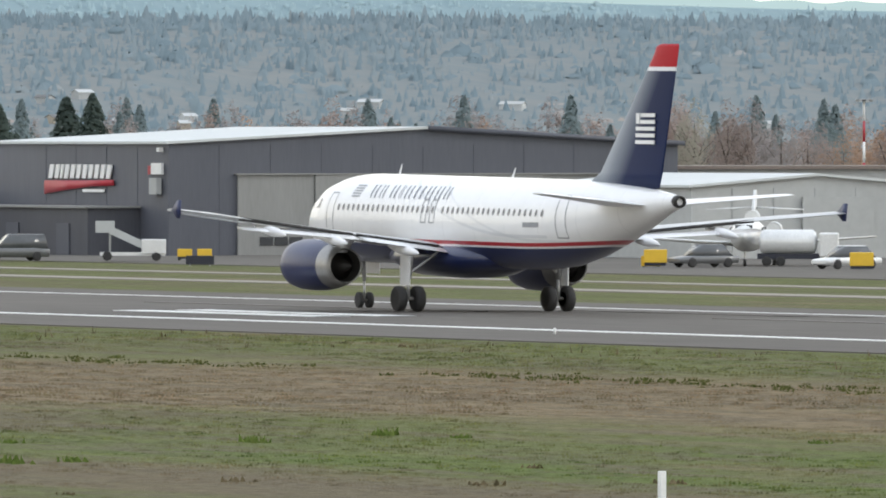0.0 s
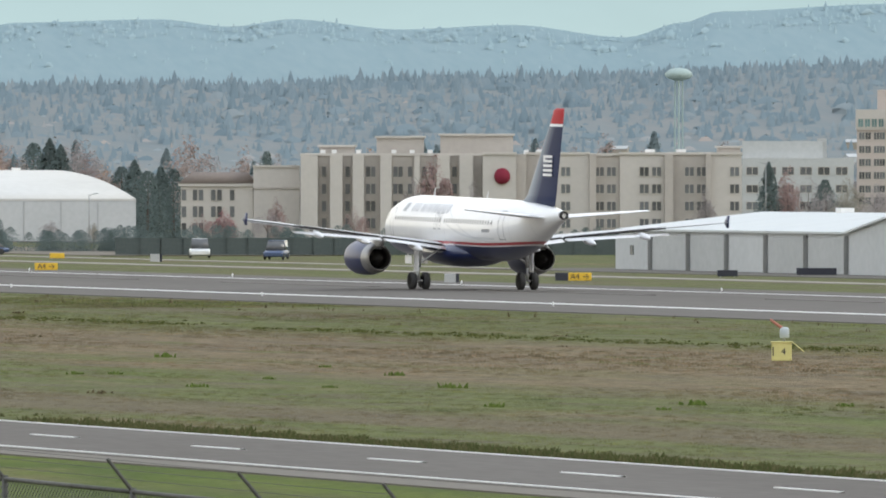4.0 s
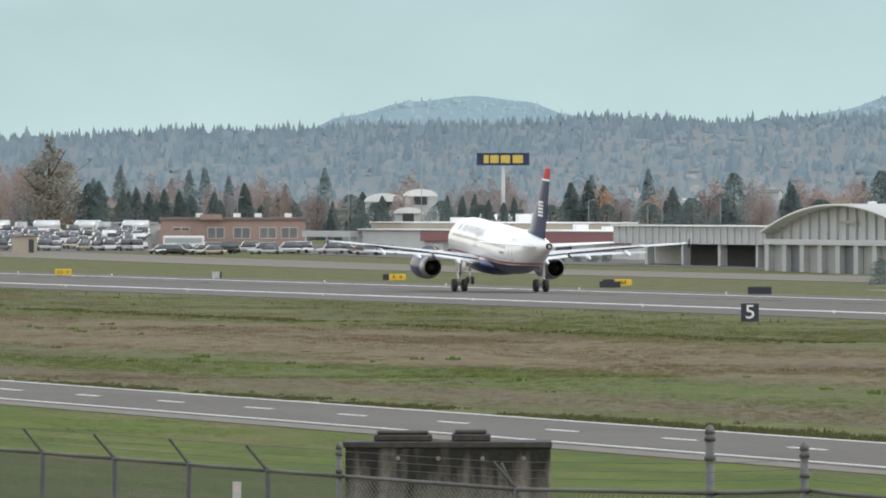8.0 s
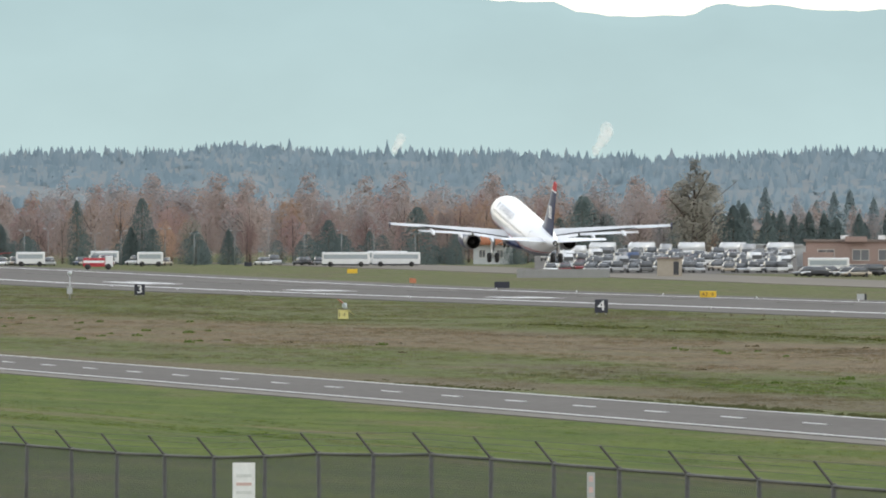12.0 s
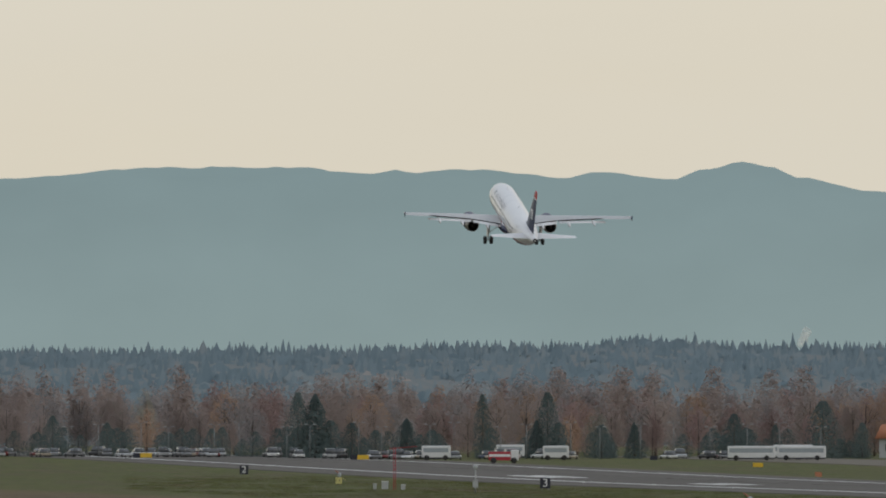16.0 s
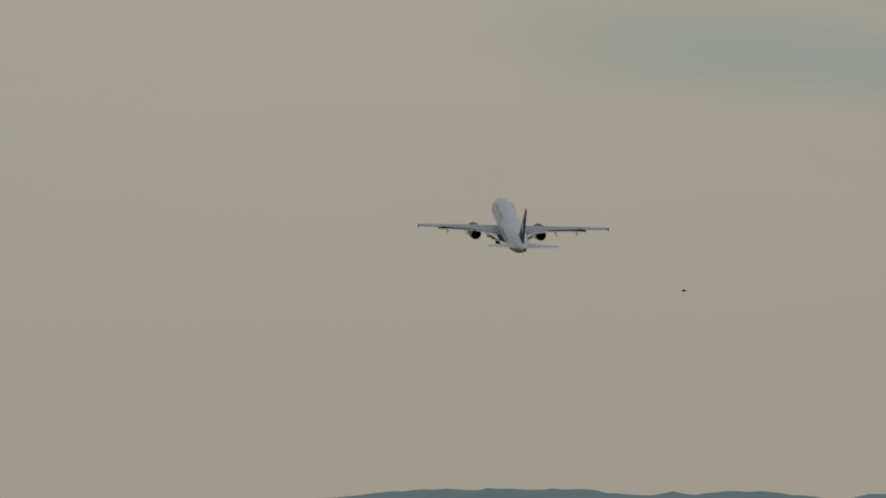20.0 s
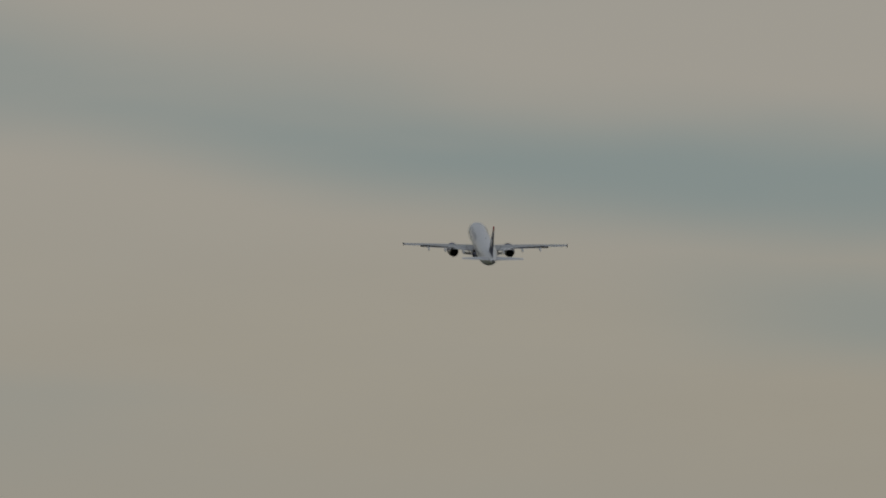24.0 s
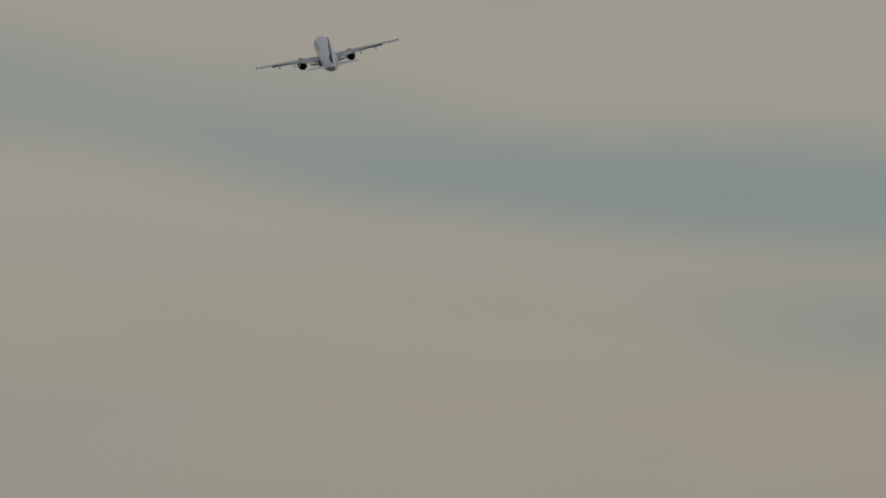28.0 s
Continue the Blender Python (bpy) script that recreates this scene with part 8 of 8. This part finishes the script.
tk = empty("tank_trailer", facing(25.54 + (1395 - 784) / 384, 805, -0.35), "white fuel tank truck on the apron", "tank truck")
part("tank", lathe(bmesh.new(), [(-1.9, 0.05), (-1.8, 0.6), (-1.6, 0.8), (1.6, 0.8), (1.8, 0.6), (1.9, 0.05)], 16, "X", at=(0, 0, 1.6)), CAR_PAINT["white"], tk)
part("chassis", boxm(-2.0, 2.4, -0.6, 0.6, 0.5, 0.85), black_paint, tk)
part("cab", boxm(2.0, 3.3, -0.9, 0.9, 0.6, 2.2, 0.1), CAR_PAINT["white"], tk)
for x in (-1.4, -0.5, 2.6):
    for y in (-0.75, 0.75):
        part("wheel", wheel_me, None, tk, m=Matrix.Translation((x, y, 0.36)) @ pose(0, 0, 0, 0, 0, 90))
bus_shade = material("shelter_glass", (0.34, 0.38, 0.40), 0.2, scale=0.5)
for b, d, L in ((9.40 + (588 - 784) / 384, 2140, 8.2), (9.40 + (677 - 784) / 384, 2146, 8.4), (9.145 + (340 - 784) / 384, 2150, 4.5), (9.145 + (128 - 784) / 384, 2150, 5.0), (12.31 + (325 - 784) / 384, 1950, 6.5), (9.145 + (1180 - 784) / 384, 2150, 8.0),
                (9.145 + (1280 - 784) / 384, 2150, 9.0), (8.05 + (1180 - 784) / 384, 2200, 7), (8.05 + (680 - 784) / 384, 2200, 5)):
    bs = empty("bus", facing(b, d, spot(b, d).z + 0.06), "white bus parked at the edge of the field", "bus", "parked buses")
    part("body", boxm(-L / 2, L / 2, 0, 2.4, 0.4, 2.5, 0.12), CAR_PAINT["white"], bs)
    part("window_band", boxm(-L / 2 + 0.3, L / 2 - 0.4, -0.015, -0.004, 1.35, 2.1), bus_shade, bs)
    part("skirt", boxm(-L / 2 + 0.1, L / 2 - 0.1, 0.05, 2.35, 0.25, 0.42), black_paint, bs)
    for x in (-L * 0.32, L * 0.32):
        part("wheel", lathe(bmesh.new(), [(-0.03, 0.05), (-0.03, 0.45), (0.25, 0.45), (0.25, 0.05)], 12, "Y", at=(x, 0, 0.45)), tyre_rubber, bs)
ft = empty("fire_truck", facing(9.145 + (247 - 784) / 384, 2020, 1.0), "red and white airfield truck beyond the runway", "truck")
part("body", boxm(-2.4, 1.2, 0, 2.2, 0.5, 1.9, 0.05), red_paint, ft)
part("cab", boxm(1.2, 2.5, 0, 2.2, 0.5, 2.2, 0.1), CAR_PAINT["white"], ft)
part("stripe", boxm(-2.3, 1.1, -0.02, -0.01, 1.1, 1.5), sign_white, ft)
for x in (-1.6, 1.7):
    part("wheel", lathe(bmesh.new(), [(-0.03, 0.05), (-0.03, 0.5), (0.3, 0.5), (0.3, 0.05)], 12, "Y", at=(x, 0, 0.5)), tyre_rubber, ft)
cb = empty("site_hut", facing(11.075 + (518 - 784) / 384, 1890, 0.7), "small beige hut among parked cars", "hut")
part("wall", boxm(-1.9, 1.9, 0, 3, -0.3, 2.4), wall_beige, cb)
part("roof", boxm(-2.1, 2.1, -0.2, 3.2, 2.4, 2.6), roof_brown, cb)
part("doorway", boxm(0.6, 1.4, -0.03, -0.005, 0, 2.0), opening_shade, cb)
rl = empty("barrier_wall", facing(11.075 + (330 - 784) / 384, 1870, 0.6), "low grey barrier wall before the car park", "barrier")
part("panel", boxm(-7, 7, 0, 0.4, -0.5, 1.0), door_grey, rl)

# ---- business jets on the apron ----
def business_jet(m, label):
    jet = empty("business_jet", m, label, "aeroplane", "business jets")
    white = CAR_PAINT["white"]
    prof = [(7.6, 0.05), (7.2, 0.35), (6.4, 0.68), (5.2, 0.95), (3.5, 1.05), (-2.5, 1.05), (-5.0, 0.80), (-7.5, 0.42), (-8.6, 0.12)]
    part("fuselage", lathe(bmesh.new(), prof, 18, at=(0, 0, 1.95)), white, jet)
    part("windscreen", boxm(-0.55, 0.55, 5.6, 6.2, 2.35, 2.68), car_glass, jet)
    for sd in (-1, 1):
        part("wing", loft(bmesh.new(), [[(sd * x, y0, z + t), (sd * x, (y0 + y1) / 2, z + t * 1.7), (sd * x, y1, z + t), (sd * x, (y0 + y1) / 2, z - t)] for x, y0, y1, z, t in ((0.6, 1.6, -2.0, 1.35, 0.12), (3.5, 0.0, -2.3, 1.5, 0.09), (8.2, -2.2, -3.3, 1.85, 0.04))]), white, jet)
        part("tailplane", loft(bmesh.new(), [[(sd * x, y0, z + t), (sd * x, y1, z + t), (sd * x, y1, z - t), (sd * x, y0, z - t)] for x, y0, y1, z, t in ((0.1, -6.6, -8.2, 3.75, 0.06), (3.2, -7.6, -8.5, 3.6, 0.03))]), white, jet)
        eng = part("engine", lathe(bmesh.new(), [(-3.4, 0.42), (-3.3, 0.5), (-4.4, 0.55), (-5.6, 0.42), (-6.0, 0.3)], 14, at=(sd * 1.45, 0, 2.3)), white, jet)
        part("intake", lathe(bmesh.new(), [(-3.5, 0.02), (-3.45, 0.42)], 14, at=(sd * 1.45, 0, 2.3)), dark_metal, eng)
        part("main_gear", rod(bmesh.new(), (sd * 1.6, -1.4, 1.4), (sd * 1.6, -1.4, 0.3), 0.08, n=6), strut_metal, jet)
        part("wheel", lathe(bmesh.new(), [(-0.12, 0.05), (-0.12, 0.32), (0.12, 0.32), (0.12, 0.05)], 12, "X", at=(sd * 1.6, -1.4, 0.32)), tyre_rubber, jet)
        for i in range(6):
            part("cabin_window", boxm(sd * 1.04 - 0.02, sd * 1.04 + 0.02, 3.2 - i * 0.95, 3.6 - i * 0.95, 2.15, 2.5), car_glass, jet)
    part("fin", loft(bmesh.new(), [[(-t, y0, z), (t, y0, z), (t, y1, z), (-t, y1, z)] for y0, y1, z, t in ((-4.2, -7.8, 2.6, 0.14), (-6.9, -8.7, 4.9, 0.07))]), white, jet)
    part("centre_intake", lathe(bmesh.new(), [(-3.6, 0.4), (-3.5, 0.48), (-5.2, 0.5), (-7.8, 0.3)], 12, at=(0, 0, 3.1)), white, jet)
    part("nose_gear", rod(bmesh.new(), (0, 5.0, 1.2), (0, 5.0, 0.2), 0.06, n=6), strut_metal, jet)
    part("wheel", lathe(bmesh.new(), [(-0.09, 0.05), (-0.09, 0.24), (0.09, 0.24), (0.09, 0.05)], 12, "X", at=(0, 5.0, 0.24)), tyre_rubber, jet)
    return jet


business_jet(on_ground(22.895 + (257 - 784) / 384, 912, 170), "white three-engined business jet parked on the apron")
business_jet(on_ground(22.36, 872, 165) @ Matrix.Diagonal((0.7, 0.7, 0.7, 1)), "white business jet parked by the hangars")
business_jet(on_ground(26.95, 812, 150), "white business jet beyond the runway in heat haze")

# ---- masts and lamps ----
def light_mast(b, d, top, label, striped=False, arms=2):
    p = spot(b, d)
    mst = empty("light_mast" if striped else "street_lamp", Matrix.Translation(p) @ pose(0, 0, 0, 0, 0, -b), label, "lamp post", "tall masts" if striped else "street lamps")
    h = top - p.z
    if striped:
        n = 7
        for i in range(n):
            part("pole_section", rod(bmesh.new(), (0, 0, h * i / n), (0, 0, h * (i + 1) / n - 0.002), 0.14 - 0.008 * i, 0.132 - 0.008 * i, 8), red_paint if i % 2 else sign_white, mst, "red section" if i % 2 else "white section")
        part("head_ring", lathe(bmesh.new(), [(h - 0.1, 0.2), (h, 0.6), (h + 0.08, 0.6), (h + 0.12, 0.1)], 14, "Z"), steel, mst)
        for k in range(6):
            a = k * math.tau / 6
            part("floodlight", boxm(0.55 * math.cos(a) - 0.12, 0.55 * math.cos(a) + 0.12, 0.55 * math.sin(a) - 0.12, 0.55 * math.sin(a) + 0.12, h - 0.16, h + 0.06), wall_pale, mst)
    else:
        part("pole", rod(bmesh.new(), (0, 0, -0.1), (0, 0, h), 0.07, 0.05, 7), steel, mst)
        for k in range(arms):
            sg = -1 if k else 1
            part("arm", rod(bmesh.new(), (0, 0, h - 0.1), (sg * 0.9, 0, h + 0.12), 0.035, n=6), steel, mst)
            part("lamp_head", boxm(sg * 0.75 - 0.25, sg * 0.75 + 0.35, -0.12, 0.12, h + 0.08, h + 0.2), wall_white, mst)
    return mst


light_mast(22.895 + (842 - 784) / 384, 960, 12.0, "tall red and white banded light mast", True)
light_mast(25.54 + (1529 - 784) / 384, 960, 10.9, "tall pale light mast", True)
for x, ytop in ((1141, 291), (1297, 287), (1453, 291), (1303, 287)):
    light_mast(18.75 + (x - 784) / 384, 1480, z_at((284 - ytop) / 384, 1480), "grey street lamp before the hotel")
light_mast(18.75 + (725 - 784) / 384, 1450, z_at((284 - 270) / 384, 1450), "grey street lamp before the office block")
for x in (836,):
    light_mast(20.679 + (x - 784) / 384, 1300, z_at((265 - 240) / 384, 1300), "grey floodlight pole behind the apron", False, 2)
for x, top in ((617, 305), (746, 300), (1042, 355), (1146, 362), (1275, 350), (1172, 355), (420, 350)):
    light_mast(12.31 + (x - 784) / 384, 2200, z_at((362 - top) / 384, 2200), "thin grey pole among trees", False, 1)
for i in range(24):
    b = 5.4 + 0.165 * i + 0.03 * math.sin(i * 3.3)
    light_mast(b, 2190, z_at(-0.022 + 0.012 * math.sin(i * 2.1), 2190), "double-armed street lamp along the far road", False, 2)
for x, top, d in ((239, 190, 1250), (450, 230, 1240)):
    light_mast(16.347 + (x - 784) / 384, 1440, z_at((311 - 353) / 384, 1440), "short lamp by the arched hangar wall", False, 1)

# navaid masts by the far runway end
gm = empty("navaid_mast", facing(8.05 + (475 - 784) / 384, 1430, 0), "red lattice antenna mast with cross arm", "mast")
for x in (-0.12, 0.12):
    for y in (-0.12, 0.12):
        part("leg", rod(bmesh.new(), (x, y, 0), (x, y, 4.9), 0.03, n=5), red_paint, gm)
for i in range(10):
    part("brace", rod(bmesh.new(), (-0.12, -0.12, 0.3 + 0.46 * i), (0.12, -0.12, 0.7 + 0.46 * i), 0.02, n=4), red_paint, gm)
part("arm", rod(bmesh.new(), (-0.6, 0, 4.75), (2.6, 0, 5.0), 0.04, n=6), red_paint, gm)
for x in (-0.5, 0.5):
    part("antenna", rod(bmesh.new(), (x, 0, 4.8), (x, 0, 6.2), 0.02, n=5), wall_pale, gm)
wm2 = empty("weather_mast", facing(8.05 + (618 - 784) / 384, 1370, 0), "pale weather mast with sensors", "mast")
part("pole", rod(bmesh.new(), (0, 0, 0), (0, 0, 3.0), 0.09, 0.05, 8), wall_pale, wm2)
part("sensor", lathe(bmesh.new(), [(2.6, 0.05), (2.7, 0.25), (3.0, 0.25), (3.1, 0.05)], 10, "Z"), wall_white, wm2)
part("box", boxm(-0.3, 0.3, -0.2, 0.2, 0.6, 1.4), wall_pale, wm2)
for x, d, w, h in ((458, 1440, 0.8, 0.9), (440, 1445, 0.4, 0.6), (490, 1430, 0.5, 0.6)):
    hb = empty("equipment_cabinet", facing(8.05 + (x - 784) / 384, d, 0), "small pale equipment cabinet in the grass", "cabinet", "equipment cabinets")
    part("body", boxm(-w / 2, w / 2, -0.2, 0.3, -0.05, h, 0.02), wall_pale, hb)
    part("lid", boxm(-w / 2 - 0.04, w / 2 + 0.04, -0.24, 0.34, h, h + 0.05), sign_white, hb)
for b, d in ((11.075 + (62 - 784) / 384, 1700), (9.145 + (806 - 784) / 384, 1690), (22.895 + (373 - 784) / 384, 905)):
    op = empty("marker_board", facing(b, d, spot(b, d).z), "small orange marker board on a stake", "marker")
    part("board", boxm(-0.35, 0.35, 0, 0.05, 0.5, 1.1), orange_roof, op)
    part("stake", boxm(-0.04, 0.04, 0.06, 0.12, -0.05, 1.0), steel, op)
for b, d in ((18.75 + (168 - 784) / 384, 930), (12.31 + (383 - 784) / 384, 1420), (16.347 + (568 - 784) / 384, 1150), (20.679 + (462 - 784) / 384, 985)):
    eb = empty("equipment_cabinet", facing(b, d, spot(b, d).z), "small pale equipment cabinet in the grass", "cabinet", "equipment cabinets")
    part("body", boxm(-0.5, 0.35, 0, 0.5, -0.05, 0.72, 0.02), wall_pale, eb)
    part("door", boxm(0.36, 0.6, 0.02, 0.45, -0.05, 0.72), black_paint, eb)

# green mesh fence and hedge between field and hotels
rnd = random.Random(31)
thicket("green", 150, 32, 14.3, 18.1, 1284, 1297, -0.30, -0.245, "dark green hedge of shrubs beyond the field", "dome")
sf = empty("screen_fence", pose(0, 0, 0), "dark green screen fence on posts at the field's edge", "fence")
screen_green = material("green_screen_cloth", (0.058, 0.076, 0.074), 0.9, other=(0.080, 0.096, 0.090), scale=0.4, fine=3)
for i in range(26):
    b0 = 15.6 + 0.1 * i
    p, q = spot(b0, 1235), spot(b0 + 0.115, 1235)
    v = q - p
    m = Matrix.Translation(p) @ pose(0, 0, 0, 0, 0, math.degrees(math.atan2(v.y, v.x)))
    part("screen", boxm(0.02, v.length - 0.02, 0, 0.03, 0.05, 1.75), screen_green, sf, m=m)
    part("post", boxm(-0.04, 0.04, -0.03, 0.06, -0.1, 1.8), screen_green, sf, m=m)

# steam over far chimneys: clustered puffs
steam_white = bpy.data.materials.new("steam")
steam_white.use_nodes = True
st_nt = steam_white.node_tree
steam_bsdf = st_nt.nodes["Principled BSDF"]
steam_bsdf.inputs["Base Color"].default_value = (0.92, 0.90, 0.84, 1)
steam_bsdf.inputs["Roughness"].default_value = 1.0
steam_bsdf.inputs["Specular IOR Level"].default_value = 0.0
st_clear = st_nt.nodes.new("ShaderNodeBsdfTransparent")
st_mix = st_nt.nodes.new("ShaderNodeMixShader")
st_mix.inputs[0].default_value = 0.22
st_nt.links.new(st_clear.outputs[0], st_mix.inputs[1])
st_nt.links.new(steam_bsdf.outputs[0], st_mix.inputs[2])
st_nt.links.new(st_mix.outputs[0], st_nt.nodes["Material Output"].inputs[0])
for b, t0, n, lean in ((9.145 + (1126 - 784) / 384, 0.34, 7, 2.0), (9.145 + (775 - 784) / 384, 0.35, 4, 1.2)):
    stm = empty("steam_plume", facing(b, 4400, 0), "white steam plume rising beyond the wood", "steam")
    for i in range(n):
        c = Vector((rnd.gauss(0, 0.7) + lean * i * 0.42, i * 4.0, z_at(t0, 4400) + i * 1.5))
        r = rnd.uniform(1.3, 2.0) * (0.75 + 0.12 * i)
        bm = bmesh.new()
        bmesh.ops.create_icosphere(bm, subdivisions=2, radius=r)
        for v in bm.verts:
            v.co *= 1 + 0.4 * noise.noise(v.co * 0.8 + Vector((i * 7, 0, 0)))
        part("puff", bm, steam_white, stm, m=Matrix.Translation(c), soft=180)

# houses on the hillside
for i in range(150):
    b = rnd.choice((rnd.uniform(8.5, 28), rnd.uniform(17.5, 25.5)))
    d = rnd.uniform(3080, 3650)
    x, y = d * math.sin(radians(b)), d * math.cos(radians(b))
    z = front_z(x, y, b, d)
    hs = empty("house", Matrix.Translation((x, y, z + 2.4)) @ pose(0, 0, 0, 0, 0, -b + rnd.uniform(-40, 40)), "pale house on the wooded hillside", "house", "hillside houses")
    w = rnd.uniform(1.2, 3.6)
    roof, walls = gable(-w, w, -2, 2, -3, 1.4, 2.3, "x", 0.2, 0.1)
    part("wall", walls, rnd.choice((wall_white, wall_pale, wall_beige)), hs)
    part("roof", roof, rnd.choice((wall_pale, wall_white, wall_pale, roof_dark)), hs)

# a bird crossing below the climbing airliner
bird_grey = material("bird_feathers", (0.035, 0.034, 0.033), 0.8, scale=4)
bird = empty("bird", facing(5.5, 760, 20), "dark bird in flight with spread wings", "bird")
part("body", lathe(bmesh.new(), [(-0.16, 0.01), (-0.08, 0.04), (0.05, 0.05), (0.13, 0.035), (0.18, 0.008)], 8, "X"), bird_grey, bird)
for sd in (-1, 1):
    part("wing", loft(bmesh.new(), [[(0.06, sd * y, z), (-0.05, sd * y, z), (-0.05, sd * y, z + 0.008), (0.06, sd * y, z + 0.008)] for y, z in ((0.02, 0.02), (0.16, 0.07), (0.30, 0.03))]), bird_grey, bird)


# ---- what moves ----
def motions():
    """Take-off run, rotation, climb, gear up, left bank."""
    def fly(x, y, z, turn, climb, bank):
        return pose(x, y, z) @ Euler((0, 0, radians(turn))).to_matrix().to_4x4() @ Euler((radians(climb), 0, 0)).to_matrix().to_4x4() @ Euler((0, radians(bank), 0)).to_matrix().to_4x4()
    walk(airliner, [(t, fly(x, y, z + 0.06, turn, climb, bank)) for t, x, y, z, turn, climb, bank in (
        (0, 246.5, 511.6, 0, 0, 0.50, 0.4), (0.5, 246.5, 545.6, 0, 0, 0.50, 0.4), (1, 246.5, 579.8, 0, 0, 0.50, 0.4),
        (1.5, 246.5, 614.4, 0, 0, 0.50, 0.4), (2, 246.5, 649.4, 0, 0, 0.50, 0.4), (2.5, 246.5, 684.9, 0, 0, 0.50, 0.4),
        (3, 246.5, 720.9, 0, 0, 0.50, 0.4), (3.5, 246.5, 757.2, 0, 0, 0.60, 0.4), (4, 246.5, 794, 0, 0, 0.70, 0.4),
        (4.5, 246.5, 831.4, 0, 0, 0.80, 0.4), (6.5, 246.5, 985.9, 0, 0, 1.80, .4), (7, 246.5, 1025.5, 0, 0, 2.10, .4),
        (7.5, 246.5, 1065, 0, 0, 2.50, .3), (8, 246.5, 1105.2, 0, 0, 3.10, .4), (8.5, 246.5, 1145.8, 0, 0, 3.70, .5),
        (9, 246.5, 1186.8, 0, 0, 4.40, .7), (9.5, 246.5, 1228.4, 0, 0, 5.10, .9), (10, 246.5, 1270.5, 0.05, 0, 5.80, 1),
        (10.5, 246.5, 1312.4, .25, 0, 6.50, 1), (11, 246.5, 1354.5, .9, .1, 7.20, .9), (11.5, 246.5, 1397.3, 2.0, .15, 7.80, .6),
        (12, 246.6, 1440.4, 3.7, .2, 8.50, .35), (12.5, 246.6, 1484.5, 5.8, .4, 9.10, .2), (14.5, 246.6, 1663.6, 18.9, .5, 12.20, .45),
        (15, 246.6, 1709.5, 23.4, .56, 13.00, .65), (15.5, 246.6, 1755.5, 28.3, .6, 13.70, .75), (16, 246.6, 1801.6, 33.7, .65, 14.30, .9),
        (16.5, 246.6, 1847.5, 39.5, .66, 14.90, 1.1), (17, 246.5, 1892, 45.9, .67, 15.50, 1.2), (17.5, 246.4, 1937, 52.9, .66, 16.20, 1.15),
        (18, 246.3, 1982.3, 60.4, .66, 16.70, 1.05), (18.5, 246.3, 2027.6, 68.3, .65, 16.90, 1.05), (19, 246.3, 2073, 76.6, .65, 16.90, 1.1),
        (19.5, 246.3, 2118.5, 85.2, .61, 16.90, 1.0), (20, 246.4, 2163, 94.1, .58, 17.00, .95), (20.5, 246.4, 2207.5, 103.1, .52, 17.10, .9),
        (21, 246.4, 2252, 111.9, .48, 16.90, .7), (21.5, 246.6, 2296, 120.6, .45, 16.50, .5), (23.5, 247.3, 2469.7, 151.4, .35, 15.60, .3),
        (24, 248, 2513.6, 159, .2, 16.20, .2), (24.5, 248.5, 2557.8, 167.1, .1, 16.90, .1), (25, 248.7, 2602, 175.8, 0, 17.80, -.3),
        (25.5, 248.5, 2646.2, 184.9, 0, 18.60, -1.7), (26, 248.1, 2690.5, 194.1, 0, 19.10, -3.6), (26.5, 247.7, 2735, 203.2, .1, 19.20, -5.5),
        (27, 247.2, 2779.6, 212.0, .2, 18.40, -7.5), (27.5, 246.7, 2824.3, 220.3, .4, 17.10, -9.6), (28, 246.0, 2868.4, 228.1, .7, 15.90, -12.3),
    )])
    # the wings bend upwards as they take the load
    for wing, side in wings:
        root = Vector((side * 1.9, 0, 2.62))
        walk(wing, [(t, Matrix.Translation(root) @ pose(0, 0, 0, 0, -side * bend, 0) @ Matrix.Translation(-root)) for t, bend in ((0, -1.0), (6, -0.8), (9, -0.5), (11, 0.1), (13, 0.4), (28, 0.4))])
    # flaps slide in as the climb settles
    for flap in flaps:
        walk(flap, [(t, pose(0, 0.55 * k, 0.17 * k)) for t, k in ((0, 0), (17, 0), (21.5, 1), (28, 1))])
    for gear, hinge, side in gears:
        walk(gear, [(t, Matrix.Translation(hinge) @ pose(0, 0, 0, 0, side * fold, 0)) for t, fold in ((0, 0), (17.3, 0), (18.2, 14), (19.2, 40), (20.2, 66), (21.0, 80), (21.6, 84), (28, 84))])
    walk(nose_gear, [(t, Matrix.Translation(NOSE_HINGE) @ pose(0, 0, 0, fold, 0, 0)) for t, fold in ((0, 0), (16.8, 0), (17.8, 30), (18.8, 65), (19.8, 88), (28, 88))])

    walk(bird, [(t, Matrix.Translation((760 * math.sin(radians(b)), 760 * math.cos(radians(b)), z_at(e, 760))) @ pose(0, 0, 0, 0, 0, -6)) for t, b, e in (
        (0, -3.6, 1.9), (15, 4.75, 2.05), (17.0, 5.72, 2.065), (17.5, 5.98, 2.06), (18.0, 6.25, 2.09), (18.5, 6.52, 2.08), (19.0, 6.78, 2.10), (19.5, 7.02, 2.09), (20.0, 7.30, 2.08), (20.5, 7.53, 2.09), (21.0, 7.73, 2.10), (23, 8.6, 2.12), (28, 10.9, 2.2))])


motions()
